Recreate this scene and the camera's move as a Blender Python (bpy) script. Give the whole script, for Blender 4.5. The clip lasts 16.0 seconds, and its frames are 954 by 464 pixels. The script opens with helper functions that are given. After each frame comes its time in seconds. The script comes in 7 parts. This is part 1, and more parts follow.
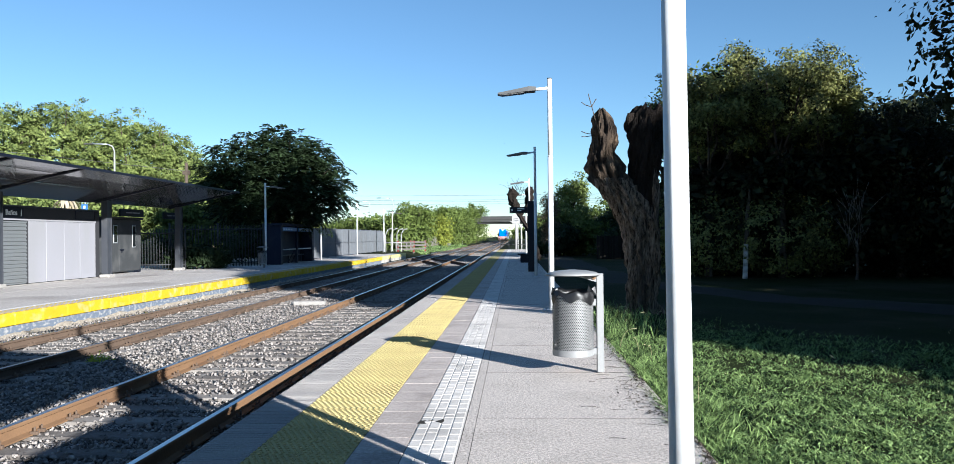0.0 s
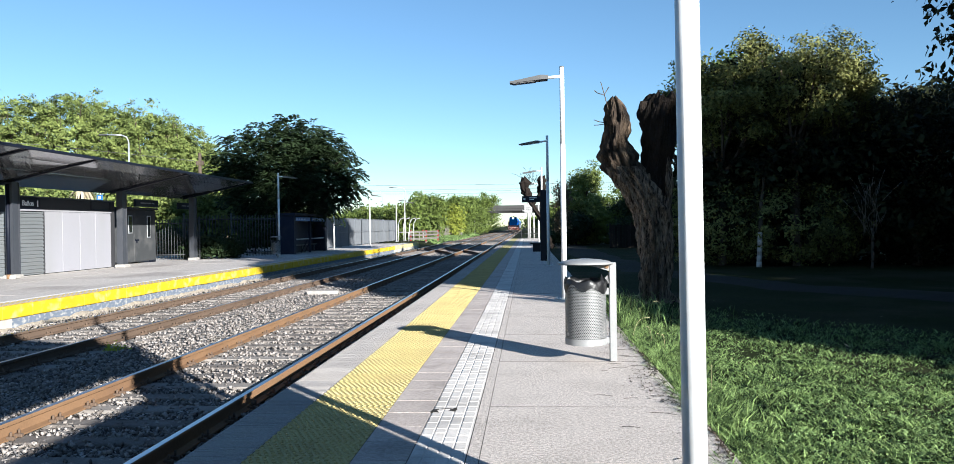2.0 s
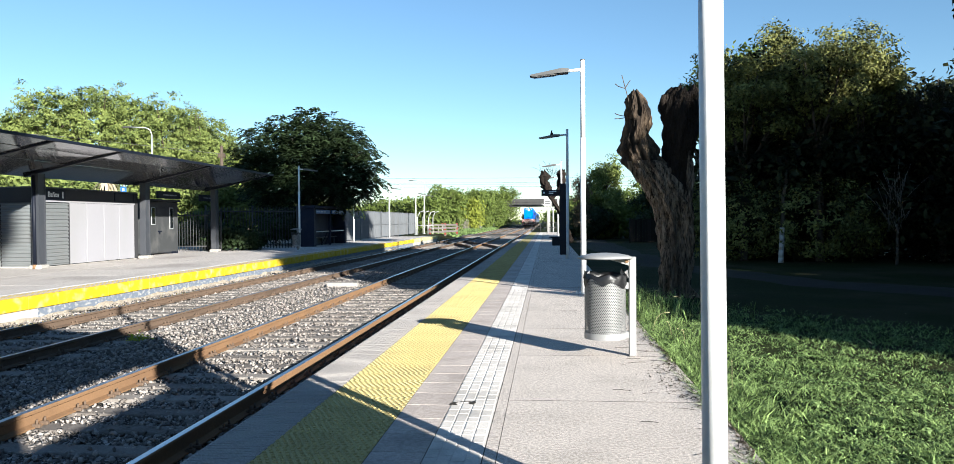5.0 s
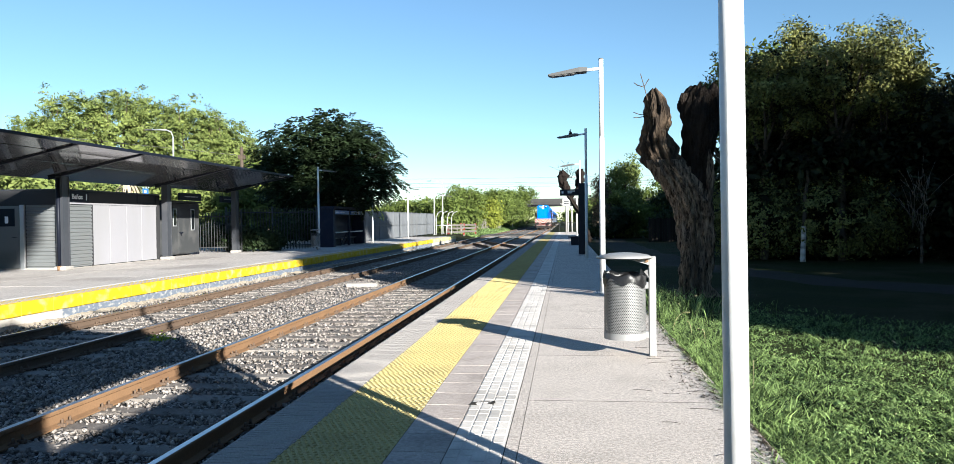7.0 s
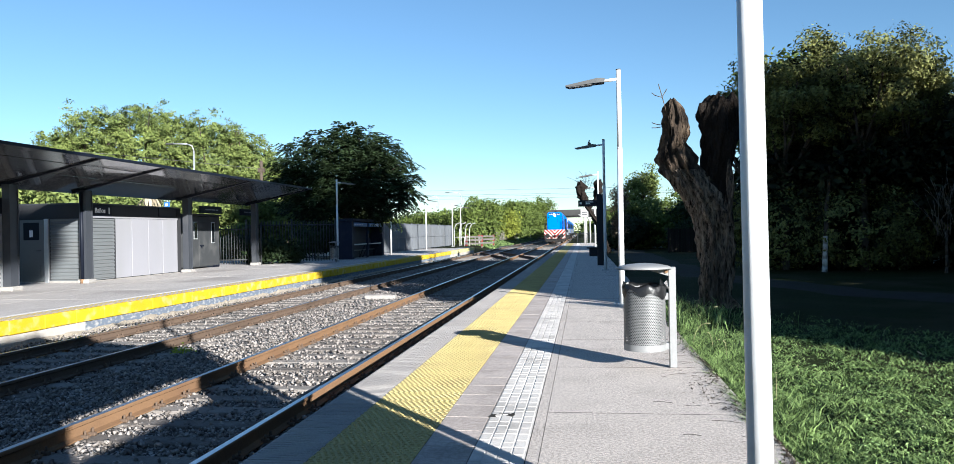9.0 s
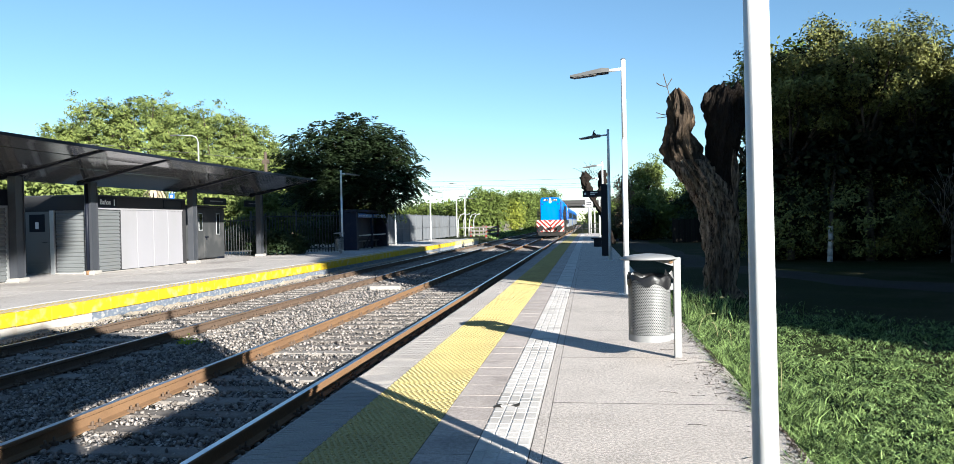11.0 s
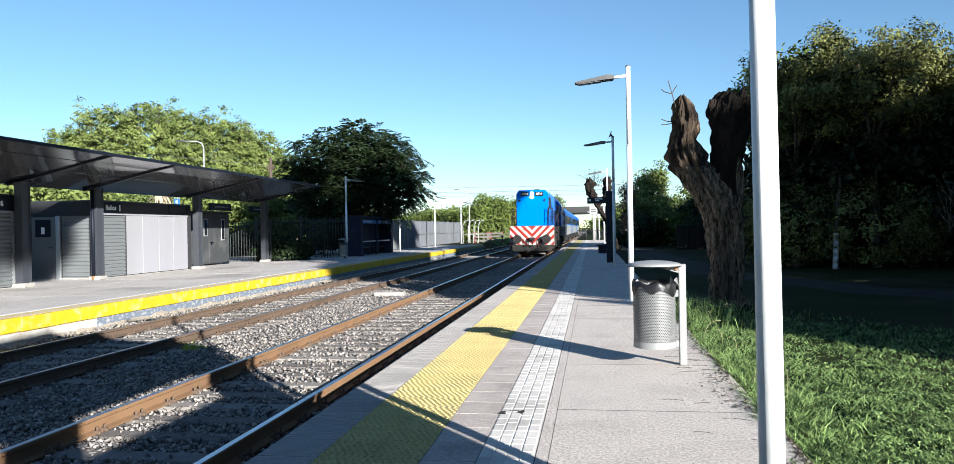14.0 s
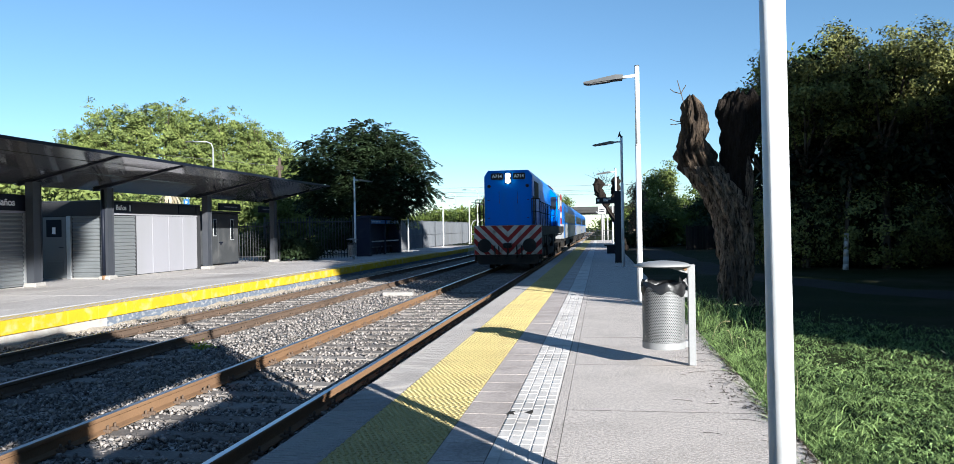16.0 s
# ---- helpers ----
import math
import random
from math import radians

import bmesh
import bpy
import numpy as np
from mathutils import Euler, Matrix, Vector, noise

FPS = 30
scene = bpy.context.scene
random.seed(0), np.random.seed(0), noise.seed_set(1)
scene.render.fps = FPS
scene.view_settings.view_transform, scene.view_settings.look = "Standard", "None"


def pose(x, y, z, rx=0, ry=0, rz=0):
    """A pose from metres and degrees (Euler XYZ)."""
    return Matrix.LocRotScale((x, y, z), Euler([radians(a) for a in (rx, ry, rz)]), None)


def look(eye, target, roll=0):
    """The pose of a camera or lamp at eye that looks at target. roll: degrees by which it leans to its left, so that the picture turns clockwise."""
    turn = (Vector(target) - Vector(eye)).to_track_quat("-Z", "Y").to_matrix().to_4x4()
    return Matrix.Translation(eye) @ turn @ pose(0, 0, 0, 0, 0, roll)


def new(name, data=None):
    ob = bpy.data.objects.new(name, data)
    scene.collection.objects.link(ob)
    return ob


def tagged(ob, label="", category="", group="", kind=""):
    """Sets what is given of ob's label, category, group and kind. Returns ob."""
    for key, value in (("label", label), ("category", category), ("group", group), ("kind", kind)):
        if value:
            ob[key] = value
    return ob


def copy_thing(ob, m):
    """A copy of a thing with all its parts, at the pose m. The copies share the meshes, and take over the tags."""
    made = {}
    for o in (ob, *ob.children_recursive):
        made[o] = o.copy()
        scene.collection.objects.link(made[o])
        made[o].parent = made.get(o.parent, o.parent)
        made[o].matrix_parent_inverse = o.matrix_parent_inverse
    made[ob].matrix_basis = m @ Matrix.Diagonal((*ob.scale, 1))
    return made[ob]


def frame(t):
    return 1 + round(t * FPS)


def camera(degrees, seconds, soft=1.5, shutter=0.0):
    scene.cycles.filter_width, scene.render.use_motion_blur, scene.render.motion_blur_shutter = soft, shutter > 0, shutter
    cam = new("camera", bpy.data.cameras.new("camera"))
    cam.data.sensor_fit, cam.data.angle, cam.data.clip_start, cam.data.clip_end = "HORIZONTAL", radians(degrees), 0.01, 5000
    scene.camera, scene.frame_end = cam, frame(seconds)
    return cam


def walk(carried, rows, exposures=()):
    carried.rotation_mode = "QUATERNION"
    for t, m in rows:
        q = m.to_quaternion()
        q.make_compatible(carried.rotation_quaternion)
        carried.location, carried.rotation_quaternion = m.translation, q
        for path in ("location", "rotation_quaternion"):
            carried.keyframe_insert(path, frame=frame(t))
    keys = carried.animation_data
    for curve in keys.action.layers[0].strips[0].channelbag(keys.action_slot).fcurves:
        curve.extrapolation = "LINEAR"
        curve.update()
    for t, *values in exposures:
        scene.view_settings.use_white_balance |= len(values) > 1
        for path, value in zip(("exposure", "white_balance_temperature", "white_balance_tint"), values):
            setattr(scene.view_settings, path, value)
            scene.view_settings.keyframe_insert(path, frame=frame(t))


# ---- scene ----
cam = camera(64.0, 16.0, soft=0.5)
EYE = (0.0, 0.0, 1.42)
PATH = [  # seconds, tilt, roll, turn: a hand-held phone that turns slowly on one spot
    (0, 90.38, 0.57, 2.84),
    (0.5, 90.16, 0.56, 3.03),
    (1, 90.02, 0.59, 3.40),
    (1.5, 89.68, 0.70, 3.41),
    (2, 89.58, 0.75, 3.77),
    (2.5, 89.58, 0.56, 3.89),
    (3, 89.44, 0.51, 4.20),
    (3.5, 89.37, 0.58, 4.50),
    (4, 89.28, 0.57, 4.56),
    (6.5, 89.00, 0.48, 6.43),
    (7, 89.12, 0.68, 6.59),
    (7.5, 88.95, 0.89, 6.85),
    (8, 89.48, 1.07, 7.17),
    (8.5, 89.81, 1.26, 8.05),
    (9, 90.00, 0.98, 7.94),
    (11.5, 89.18, 1.10, 8.43),
    (12, 89.15, 1.05, 8.57),
    (12.5, 89.17, 0.97, 8.55),
    (13, 89.63, 1.07, 9.42),
    (13.5, 89.55, 1.07, 9.12),
    (14, 89.79, 0.98, 8.59),
    (14.5, 89.92, 1.02, 8.51),
    (15, 89.96, 0.97, 8.65),
    (15.5, 89.88, 0.92, 8.80),
    (16, 89.81, 0.95, 9.21),
]
walk(cam, [(t, pose(EYE[0] + 0.024 - 0.0017 * max(0.0, t - 2.5), EYE[1], EYE[2], a, b, c)) for t, a, b, c in PATH],
     [(0.0, 1.56, 5630, 2), (2.0, 1.68, 5830, 2), (4.0, 1.81, 6080, 1), (8.0, 1.81, 6080, 1), (9.0, 1.64, 5780, 2), (11.5, 1.81, 6080, 1), (12.5, 1.81, 6080, 1), (14.5, 1.64, 5830, 2), (16.0, 1.60, 5780, 2)])

# ---- light ----
SUN_AZ, SUN_EL = radians(39.2), radians(16.7)   # low sun behind the viewer, over the right shoulder
SUN_DIR = Vector((math.sin(SUN_AZ) * math.cos(SUN_EL), -math.cos(SUN_AZ) * math.cos(SUN_EL), math.sin(SUN_EL)))
world = bpy.data.worlds.new("sky")
scene.world = world
world.use_nodes = True
wn = world.node_tree.nodes
sky = wn.new("ShaderNodeTexSky")
sky.sky_type, sky.sun_disc = "NISHITA", False
sky.sun_elevation, sky.sun_rotation = SUN_EL, math.atan2(SUN_DIR.x, SUN_DIR.y)
sky.air_density, sky.dust_density, sky.ozone_density = 0.9, 0.0, 2.8
wn["Background"].inputs["Strength"].default_value = 0.05
world.node_tree.links.new(sky.outputs["Color"], wn["Background"].inputs["Color"])
sun = new("sun", bpy.data.lights.new("sun", "SUN"))
sun.data.energy, sun.data.angle, sun.data.color = 5.0, radians(0.5), (1.0, 0.895, 0.815)
sun.matrix_world = look(SUN_DIR * 50, (0, 0, 0))

# ---- materials ----
def surf(name, c1, c2=None, scale=4.0, rough=0.7, metal=0.0, grain=60.0, bump=0.15, depth=0.01, stain=None, stain_scale=0.7, stain_amount=0.5,
         streak=1.0, island=0.0, per_object=0.0, spec=0.12, speck=0.0, speck_scale=260.0, laid=False, span=(0.3, 0.7)):
    """A surface with two scales of colour variation, an optional stain and a fine relief."""
    m = bpy.data.materials.new(name)
    m.use_nodes = True
    n, l = m.node_tree.nodes, m.node_tree.links
    b = n["Principled BSDF"]
    c2 = c2 or tuple(v * 0.75 for v in c1)
    co = n.new("ShaderNodeNewGeometry").outputs["Position"] if laid else n.new("ShaderNodeTexCoord").outputs["Object"]
    mp = n.new("ShaderNodeMapping")
    mp.inputs["Scale"].default_value = (1, 1, 1 / streak)
    l.new(co, mp.inputs["Vector"])
    big, fine = n.new("ShaderNodeTexNoise"), n.new("ShaderNodeTexNoise")
    for t, s, d in ((big, scale, 5), (fine, grain, 3)):
        t.inputs["Scale"].default_value, t.inputs["Detail"].default_value, t.inputs["Roughness"].default_value = s, d, 0.65
        l.new(mp.outputs["Vector"], t.inputs["Vector"])
    add = n.new("ShaderNodeMath")
    add.operation = "ADD"
    l.new(big.outputs["Fac"], add.inputs[0])
    l.new(fine.outputs["Fac"], add.inputs[1])
    src = add.outputs[0]
    for amount, node, sock in ((island, "ShaderNodeNewGeometry", "Random Per Island"), (per_object, "ShaderNodeObjectInfo", "Random")):
        if amount:
            g, ma = n.new(node), n.new("ShaderNodeMath")
            ma.operation = "MULTIPLY_ADD"
            l.new(g.outputs[sock], ma.inputs[0])
            ma.inputs[1].default_value = amount
            l.new(src, ma.inputs[2])
            sub = n.new("ShaderNodeMath")
            sub.operation = "SUBTRACT"
            l.new(ma.outputs[0], sub.inputs[0])
            sub.inputs[1].default_value = amount / 2
            src = sub.outputs[0]
    ramp = n.new("ShaderNodeValToRGB")
    ramp.color_ramp.elements[0].position, ramp.color_ramp.elements[0].color = span[0], (*c2, 1)
    ramp.color_ramp.elements[1].position, ramp.color_ramp.elements[1].color = span[1], (*c1, 1)
    half = n.new("ShaderNodeMath")
    half.operation = "MULTIPLY"
    half.inputs[1].default_value = 0.5
    l.new(src, half.inputs[0])
    l.new(half.outputs[0], ramp.inputs["Fac"])
    col = ramp.outputs["Color"]
    if stain:
        st, sr, mx = n.new("ShaderNodeTexNoise"), n.new("ShaderNodeValToRGB"), n.new("ShaderNodeMixRGB")
        st.inputs["Scale"].default_value, st.inputs["Detail"].default_value = stain_scale, 8
        l.new(mp.outputs["Vector"], st.inputs["Vector"])
        sr.color_ramp.elements[0].position, sr.color_ramp.elements[1].position = 0.5, 0.68
        sr.color_ramp.elements[0].color, sr.color_ramp.elements[1].color = (0, 0, 0, 1), (stain_amount,) * 3 + (1,)
        l.new(st.outputs["Fac"], sr.inputs["Fac"])
        l.new(sr.outputs["Color"], mx.inputs["Fac"])
        l.new(col, mx.inputs["Color1"])
        mx.inputs["Color2"].default_value = (*stain, 1)
        col = mx.outputs["Color"]
    if speck:
        for s, k in ((speck_scale, speck), (speck_scale * 0.27, speck * 0.6)):
            sn, sr, mx = n.new("ShaderNodeTexNoise"), n.new("ShaderNodeValToRGB"), n.new("ShaderNodeMixRGB")
            sn.inputs["Scale"].default_value, sn.inputs["Detail"].default_value = s, 2
            l.new(co, sn.inputs["Vector"])
            sr.color_ramp.elements[0].position, sr.color_ramp.elements[1].position = 0.38, 0.60
            sr.color_ramp.elements[0].color, sr.color_ramp.elements[1].color = ((1 - k),) * 3 + (1,), (1 + k * 0.35,) * 3 + (1,)
            l.new(sn.outputs["Fac"], sr.inputs["Fac"])
            mx.blend_type = "MULTIPLY"
            mx.inputs["Fac"].default_value = 1.0
            l.new(col, mx.inputs["Color1"])
            l.new(sr.outputs["Color"], mx.inputs["Color2"])
            col = mx.outputs["Color"]
    l.new(col, b.inputs["Base Color"])
    b.inputs["Roughness"].default_value, b.inputs["Metallic"].default_value = rough, metal
    b.inputs["Specular IOR Level"].default_value = spec
    if bump:
        bp = n.new("ShaderNodeBump")
        bp.inputs["Strength"].default_value, bp.inputs["Distance"].default_value = bump, depth
        l.new(src, bp.inputs["Height"])
        l.new(bp.outputs["Normal"], b.inputs["Normal"])
    return m


def leafy(name, c1, c2, through_light=0.35, low=0.0, each=0.30, clump=1.3):
    """Leaves: each one its own green, a little light passing through."""
    m = bpy.data.materials.new(name)
    m.use_nodes = True
    n, l = m.node_tree.nodes, m.node_tree.links
    b = n["Principled BSDF"]
    g, r = n.new("ShaderNodeNewGeometry"), n.new("ShaderNodeValToRGB")
    r.color_ramp.elements[0].color, r.color_ramp.elements[1].color = (*c2, 1), (*c1, 1)
    r.color_ramp.elements[0].position = low
    no = n.new("ShaderNodeTexNoise")
    no.inputs["Scale"].default_value, no.inputs["Detail"].default_value = clump, 3
    l.new(g.outputs["Position"], no.inputs["Vector"])
    mi = n.new("ShaderNodeMath")
    mi.operation = "MULTIPLY_ADD"
    mi.inputs[1].default_value = each
    l.new(g.outputs["Random Per Island"], mi.inputs[0])
    sc = n.new("ShaderNodeMath")
    sc.operation = "MULTIPLY_ADD"
    sc.inputs[1].default_value, sc.inputs[2].default_value = 1.5, -0.25 - each / 2
    l.new(no.outputs["Fac"], sc.inputs[0])
    l.new(sc.outputs[0], mi.inputs[2])
    l.new(mi.outputs[0], r.inputs["Fac"])
    l.new(r.outputs["Color"], b.inputs["Base Color"])
    b.inputs["Roughness"].default_value, b.inputs["Specular IOR Level"].default_value = 0.6, 0.12
    tr, mx = n.new("ShaderNodeBsdfTranslucent"), n.new("ShaderNodeMixShader")
    l.new(r.outputs["Color"], tr.inputs["Color"])
    mx.inputs["Fac"].default_value = through_light
    l.new(b.outputs[0], mx.inputs[1])
    l.new(tr.outputs[0], mx.inputs[2])
    l.new(mx.outputs[0], n["Material Output"].inputs["Surface"])
    return m


def glow(name, color, strength):
    m = bpy.data.materials.new(name)
    m.use_nodes = True
    b = m.node_tree.nodes["Principled BSDF"]
    b.inputs["Base Color"].default_value = (*color, 1)
    b.inputs["Emission Color"].default_value, b.inputs["Emission Strength"].default_value = (*color, 1), strength
    return m


def glassy(name, tint, rough=0.04):
    m = bpy.data.materials.new(name)
    m.use_nodes = True
    b = m.node_tree.nodes["Principled BSDF"]
    b.inputs["Base Color"].default_value, b.inputs["Roughness"].default_value = (*tint, 1), rough
    b.inputs["Specular IOR Level"].default_value = 0.8
    return m


# ---- mesh helpers ----
def box(bm, x0, x1, y0, y1, z0, z1, bevel=0.0):
    vs = [bm.verts.new((x, y, z)) for x in (x0, x1) for y in (y0, y1) for z in (z0, z1)]
    fs = [bm.faces.new([vs[i] for i in q]) for q in ((0, 1, 3, 2), (4, 6, 7, 5), (0, 4, 5, 1), (2, 3, 7, 6), (0, 2, 6, 4), (1, 5, 7, 3))]
    if bevel:
        bmesh.ops.bevel(bm, geom=list({e for f in fs for e in f.edges}), offset=bevel, segments=1, affect="EDGES", profile=0.5)
    return vs


def tube(bm, p0, p1, r0, r1=None, n=12, caps=True):
    """A straight round bar from p0 to p1."""
    r1 = r0 if r1 is None else r1
    p0, p1 = Vector(p0), Vector(p1)
    q = (p1 - p0).to_track_quat("Z", "Y")
    a, b = [], []
    for i in range(n):
        w = Vector((math.cos(2 * math.pi * i / n), math.sin(2 * math.pi * i / n), 0))
        a.append(bm.verts.new(p0 + q @ (w * r0)))
        b.append(bm.verts.new(p1 + q @ (w * r1)))
    for i in range(n):
        f = bm.faces.new((a[i], a[(i + 1) % n], b[(i + 1) % n], b[i]))
        f.smooth = True
    if caps:
        bm.faces.new(a[::-1])
        bm.faces.new(b)


def bent(bm, pts, r, n=8):
    for a, b in zip(pts, pts[1:]):
        tube(bm, a, b, r, r, n)


def prism(bm, outline, y0, y1, axis="y"):
    """A solid with an outline in two axes, drawn along the third."""
    def place(u, v, w):
        return {"y": (u, w, v), "x": (w, u, v), "z": (u, v, w)}[axis]
    a = [bm.verts.new(place(u, v, y0)) for u, v in outline]
    b = [bm.verts.new(place(u, v, y1)) for u, v in outline]
    k = len(outline)
    for i in range(k):
        bm.faces.new((a[i], a[(i + 1) % k], b[(i + 1) % k], b[i]))
    bm.faces.new(a[::-1])
    bm.faces.new(b)
    bmesh.ops.recalc_face_normals(bm, faces=bm.faces)


def finish(bm, name):
    me = bpy.data.meshes.new(name)
    bmesh.ops.recalc_face_normals(bm, faces=bm.faces)
    bm.to_mesh(me)
    bm.free()
    return me


def part(name, bm, material, parent=None, label=""):
    me = finish(bm, name)
    me.materials.append(material)
    ob = new(name, me)
    if parent:
        ob.parent = parent
    return tagged(ob, label) if label else ob


def boxed(name, material, parent, dims, bevel=0.0, label=""):
    bm = bmesh.new()
    box(bm, *dims, bevel)
    return part(name, bm, material, parent, label)


def piped(name, material, parent, p0, p1, r0, r1=None, n=12, label=""):
    bm = bmesh.new()
    tube(bm, p0, p1, r0, r1, n)
    return part(name, bm, material, parent, label)


def thing(name, label, category, place=(0, 0, 0), turn=0.0, group=""):
    ob = new(name)
    ob.empty_display_size = 0.2
    ob.matrix_world = pose(*place, 0, 0, turn)
    return tagged(ob, label, category, group)


def raw_mesh(name, verts, faces, material, smooth=False):
    """A mesh straight from arrays of corners and of faces with equal corner counts."""
    verts, faces = np.asarray(verts, np.float32), np.asarray(faces, np.int32)
    me = bpy.data.meshes.new(name)
    me.vertices.add(len(verts))
    me.vertices.foreach_set("co", verts.ravel())
    k = faces.shape[1]
    me.loops.add(faces.size)
    me.loops.foreach_set("vertex_index", faces.ravel())
    me.polygons.add(len(faces))
    me.polygons.foreach_set("loop_start", np.arange(0, faces.size, k, dtype=np.int32))
    me.polygons.foreach_set("loop_total", np.full(len(faces), k, np.int32))
    if smooth:
        me.polygons.foreach_set("use_smooth", np.ones(len(faces), bool))
    me.materials.append(material)
    me.update(calc_edges=True)
    me.validate()
    return me


rng = np.random.default_rng(7)


def leaf_cloud(blobs, count, size, up=0.3, lumps=14, droop=0.0, fronds=False, spread=2.3):
    """Corners and faces of folded leaves, set in many small clumps over the skins of some blobs (x, y, z, rx, ry, rz)."""
    blobs = np.array(blobs, float)
    area = (blobs[:, 3] * blobs[:, 4] + blobs[:, 4] * blobs[:, 5] + blobs[:, 3] * blobs[:, 5])
    nc = max(8, int(count / lumps))
    pick = rng.choice(len(blobs), nc, p=area / area.sum())
    d = rng.normal(size=(nc, 3))
    d /= np.linalg.norm(d, axis=1)[:, None]
    r = rng.uniform(0.35 if fronds else 0.72, 1.06, nc) ** 0.8
    centre = blobs[pick, :3] + d * blobs[pick, 3:] * r[:, None]
    which = np.repeat(np.arange(nc), lumps)
    p = centre[which] + rng.normal(size=(len(which), 3)) * size * spread * np.array([1, 1, 0.6])
    if fronds:
        # leaflets in two rows along an arching stalk
        k = np.tile(np.arange(lumps), nc)
        s = (k // 2 + 0.5) / (lumps / 2)
        stalk = d * np.array([1, 1, 0.5]) + rng.normal(size=(nc, 3)) * np.array([0.5, 0.5, 0.15])
        stalk /= np.linalg.norm(stalk, axis=1)[:, None]
        side = np.cross(stalk, [0, 0, 1.0])
        side /= np.linalg.norm(side, axis=1)[:, None] + 1e-9
        L = size * 7 * rng.uniform(0.6, 1.2, nc)[which]
        p = centre[which] + stalk[which] * (L * s)[:, None]
        p[:, 2] -= L * 0.55 * s ** 2
        sg = np.where(k % 2, 1.0, -1.0)[:, None]
        u = side[which] * sg * 0.85 + stalk[which] * 0.45 + rng.normal(size=p.shape) * 0.15
        u[:, 2] -= 0.25
        v = np.cross(u, rng.normal(size=p.shape) * 0.35 + np.array([0, 0, 1.0]))
        v /= np.linalg.norm(v, axis=1)[:, None] + 1e-9
        z = size * rng.uniform(0.8, 1.3, len(p))[:, None]
        p = p + u * z
        verts = np.stack([p - u * z, p + v * z * 0.42, p + u * z, p - v * z * 0.42], 1).reshape(-1, 3)
        return verts, np.arange(len(verts)).reshape(-1, 4)
    nrm = d[which] * 1.0 + rng.normal(size=p.shape) * 0.45 + np.array([0, 0, up])
    nrm /= np.linalg.norm(nrm, axis=1)[:, None]
    u = np.cross(nrm, rng.normal(size=p.shape))
    u /= np.linalg.norm(u, axis=1)[:, None] + 1e-9
    u[:, 2] -= droop
    v = np.cross(nrm, u)
    s = size * rng.uniform(0.6, 1.35, len(p))[:, None]
    verts = np.stack([p - u * s, p + v * s * 0.5 + nrm * s * 0.12, p + u * s, p - v * s * 0.5 + nrm * s * 0.12], 1).reshape(-1, 3)
    faces = np.arange(len(verts)).reshape(-1, 4)
    return verts, faces


def limb(bm, p0, p1, r0, r1, n=8, steps=4, wob=0.08, seed=0):
    """A crooked tapering limb."""
    p0, p1 = Vector(p0), Vector(p1)
    L = (p1 - p0).length
    pts = [p0.lerp(p1, i / steps) + Vector(noise.noise_vector(Vector((seed * 3.1, i * 1.7, 0.5)))) * wob * L * (0 < i < steps) for i in range(steps + 1)]
    for i in range(steps):
        tube(bm, pts[i], pts[i + 1], r0 + (r1 - r0) * i / steps, r0 + (r1 - r0) * (i + 1) / steps, n)
    return pts


def tree(label, place, blobs, count, size, leaf_mat, bark_mat, trunk_r=0.25, trunk_top=0.45, droop=0.0, up=0.3, name="tree", **style):
    """A tree: trunk with limbs into each blob of its crown, and the leaves. Blobs are relative to its foot."""
    t = thing(name, label, "tree", place)
    bm = bmesh.new()
    cx = np.average([b[0] for b in blobs])
    cy = np.average([b[1] for b in blobs])
    top = max(b[2] for b in blobs)
    fork = Vector((cx * 0.3, cy * 0.3, top * trunk_top))
    limb(bm, (0, 0, -0.3), fork, trunk_r, trunk_r * 0.7, 10, 5, 0.03, place[0])
    for i, b in enumerate(blobs[:11]):
        pts = limb(bm, fork, b[:3], trunk_r * 0.4, 0.025, 5, 4, 0.06, i + place[1])
        tip = Vector(b[:3]) + Vector((rng.uniform(-0.8, 0.8) * b[3], rng.uniform(-0.8, 0.8) * b[4], rng.uniform(-0.3, 0.8) * b[5]))
        limb(bm, pts[2], tip, trunk_r * 0.22, 0.015, 5, 3, 0.06, i)
    part("trunk", bm, bark_mat, t)
    v, f = leaf_cloud(blobs, count, size, up, droop=droop, **style)
    crown = new("crown", raw_mesh("crown", v, f, leaf_mat))
    crown.parent = t
    return t

# ---- palette ----
CONCRETE = surf("platform concrete", (0.66, 0.59, 0.535), (0.57, 0.505, 0.455), 1.6, 0.85, grain=190, bump=0.3, depth=0.003, stain=(0.36, 0.32, 0.285), stain_scale=1.7, stain_amount=0.3, per_object=0.2, speck=0.5, speck_scale=170, laid=True)
PAVER = surf("cement paver", (0.54, 0.470, 0.430), (0.42, 0.365, 0.332), 3, 0.85, grain=160, bump=0.2, depth=0.003, stain=(0.22, 0.19, 0.17), stain_scale=2.0, stain_amount=0.4, per_object=0.5, speck=0.3, speck_scale=120, laid=True)
EDGE_TILE = surf("grooved edge tile", (0.40, 0.37, 0.35), (0.32, 0.295, 0.28), 3, 0.9, grain=120, bump=0.2, depth=0.003, per_object=0.5, speck=0.3, laid=True)
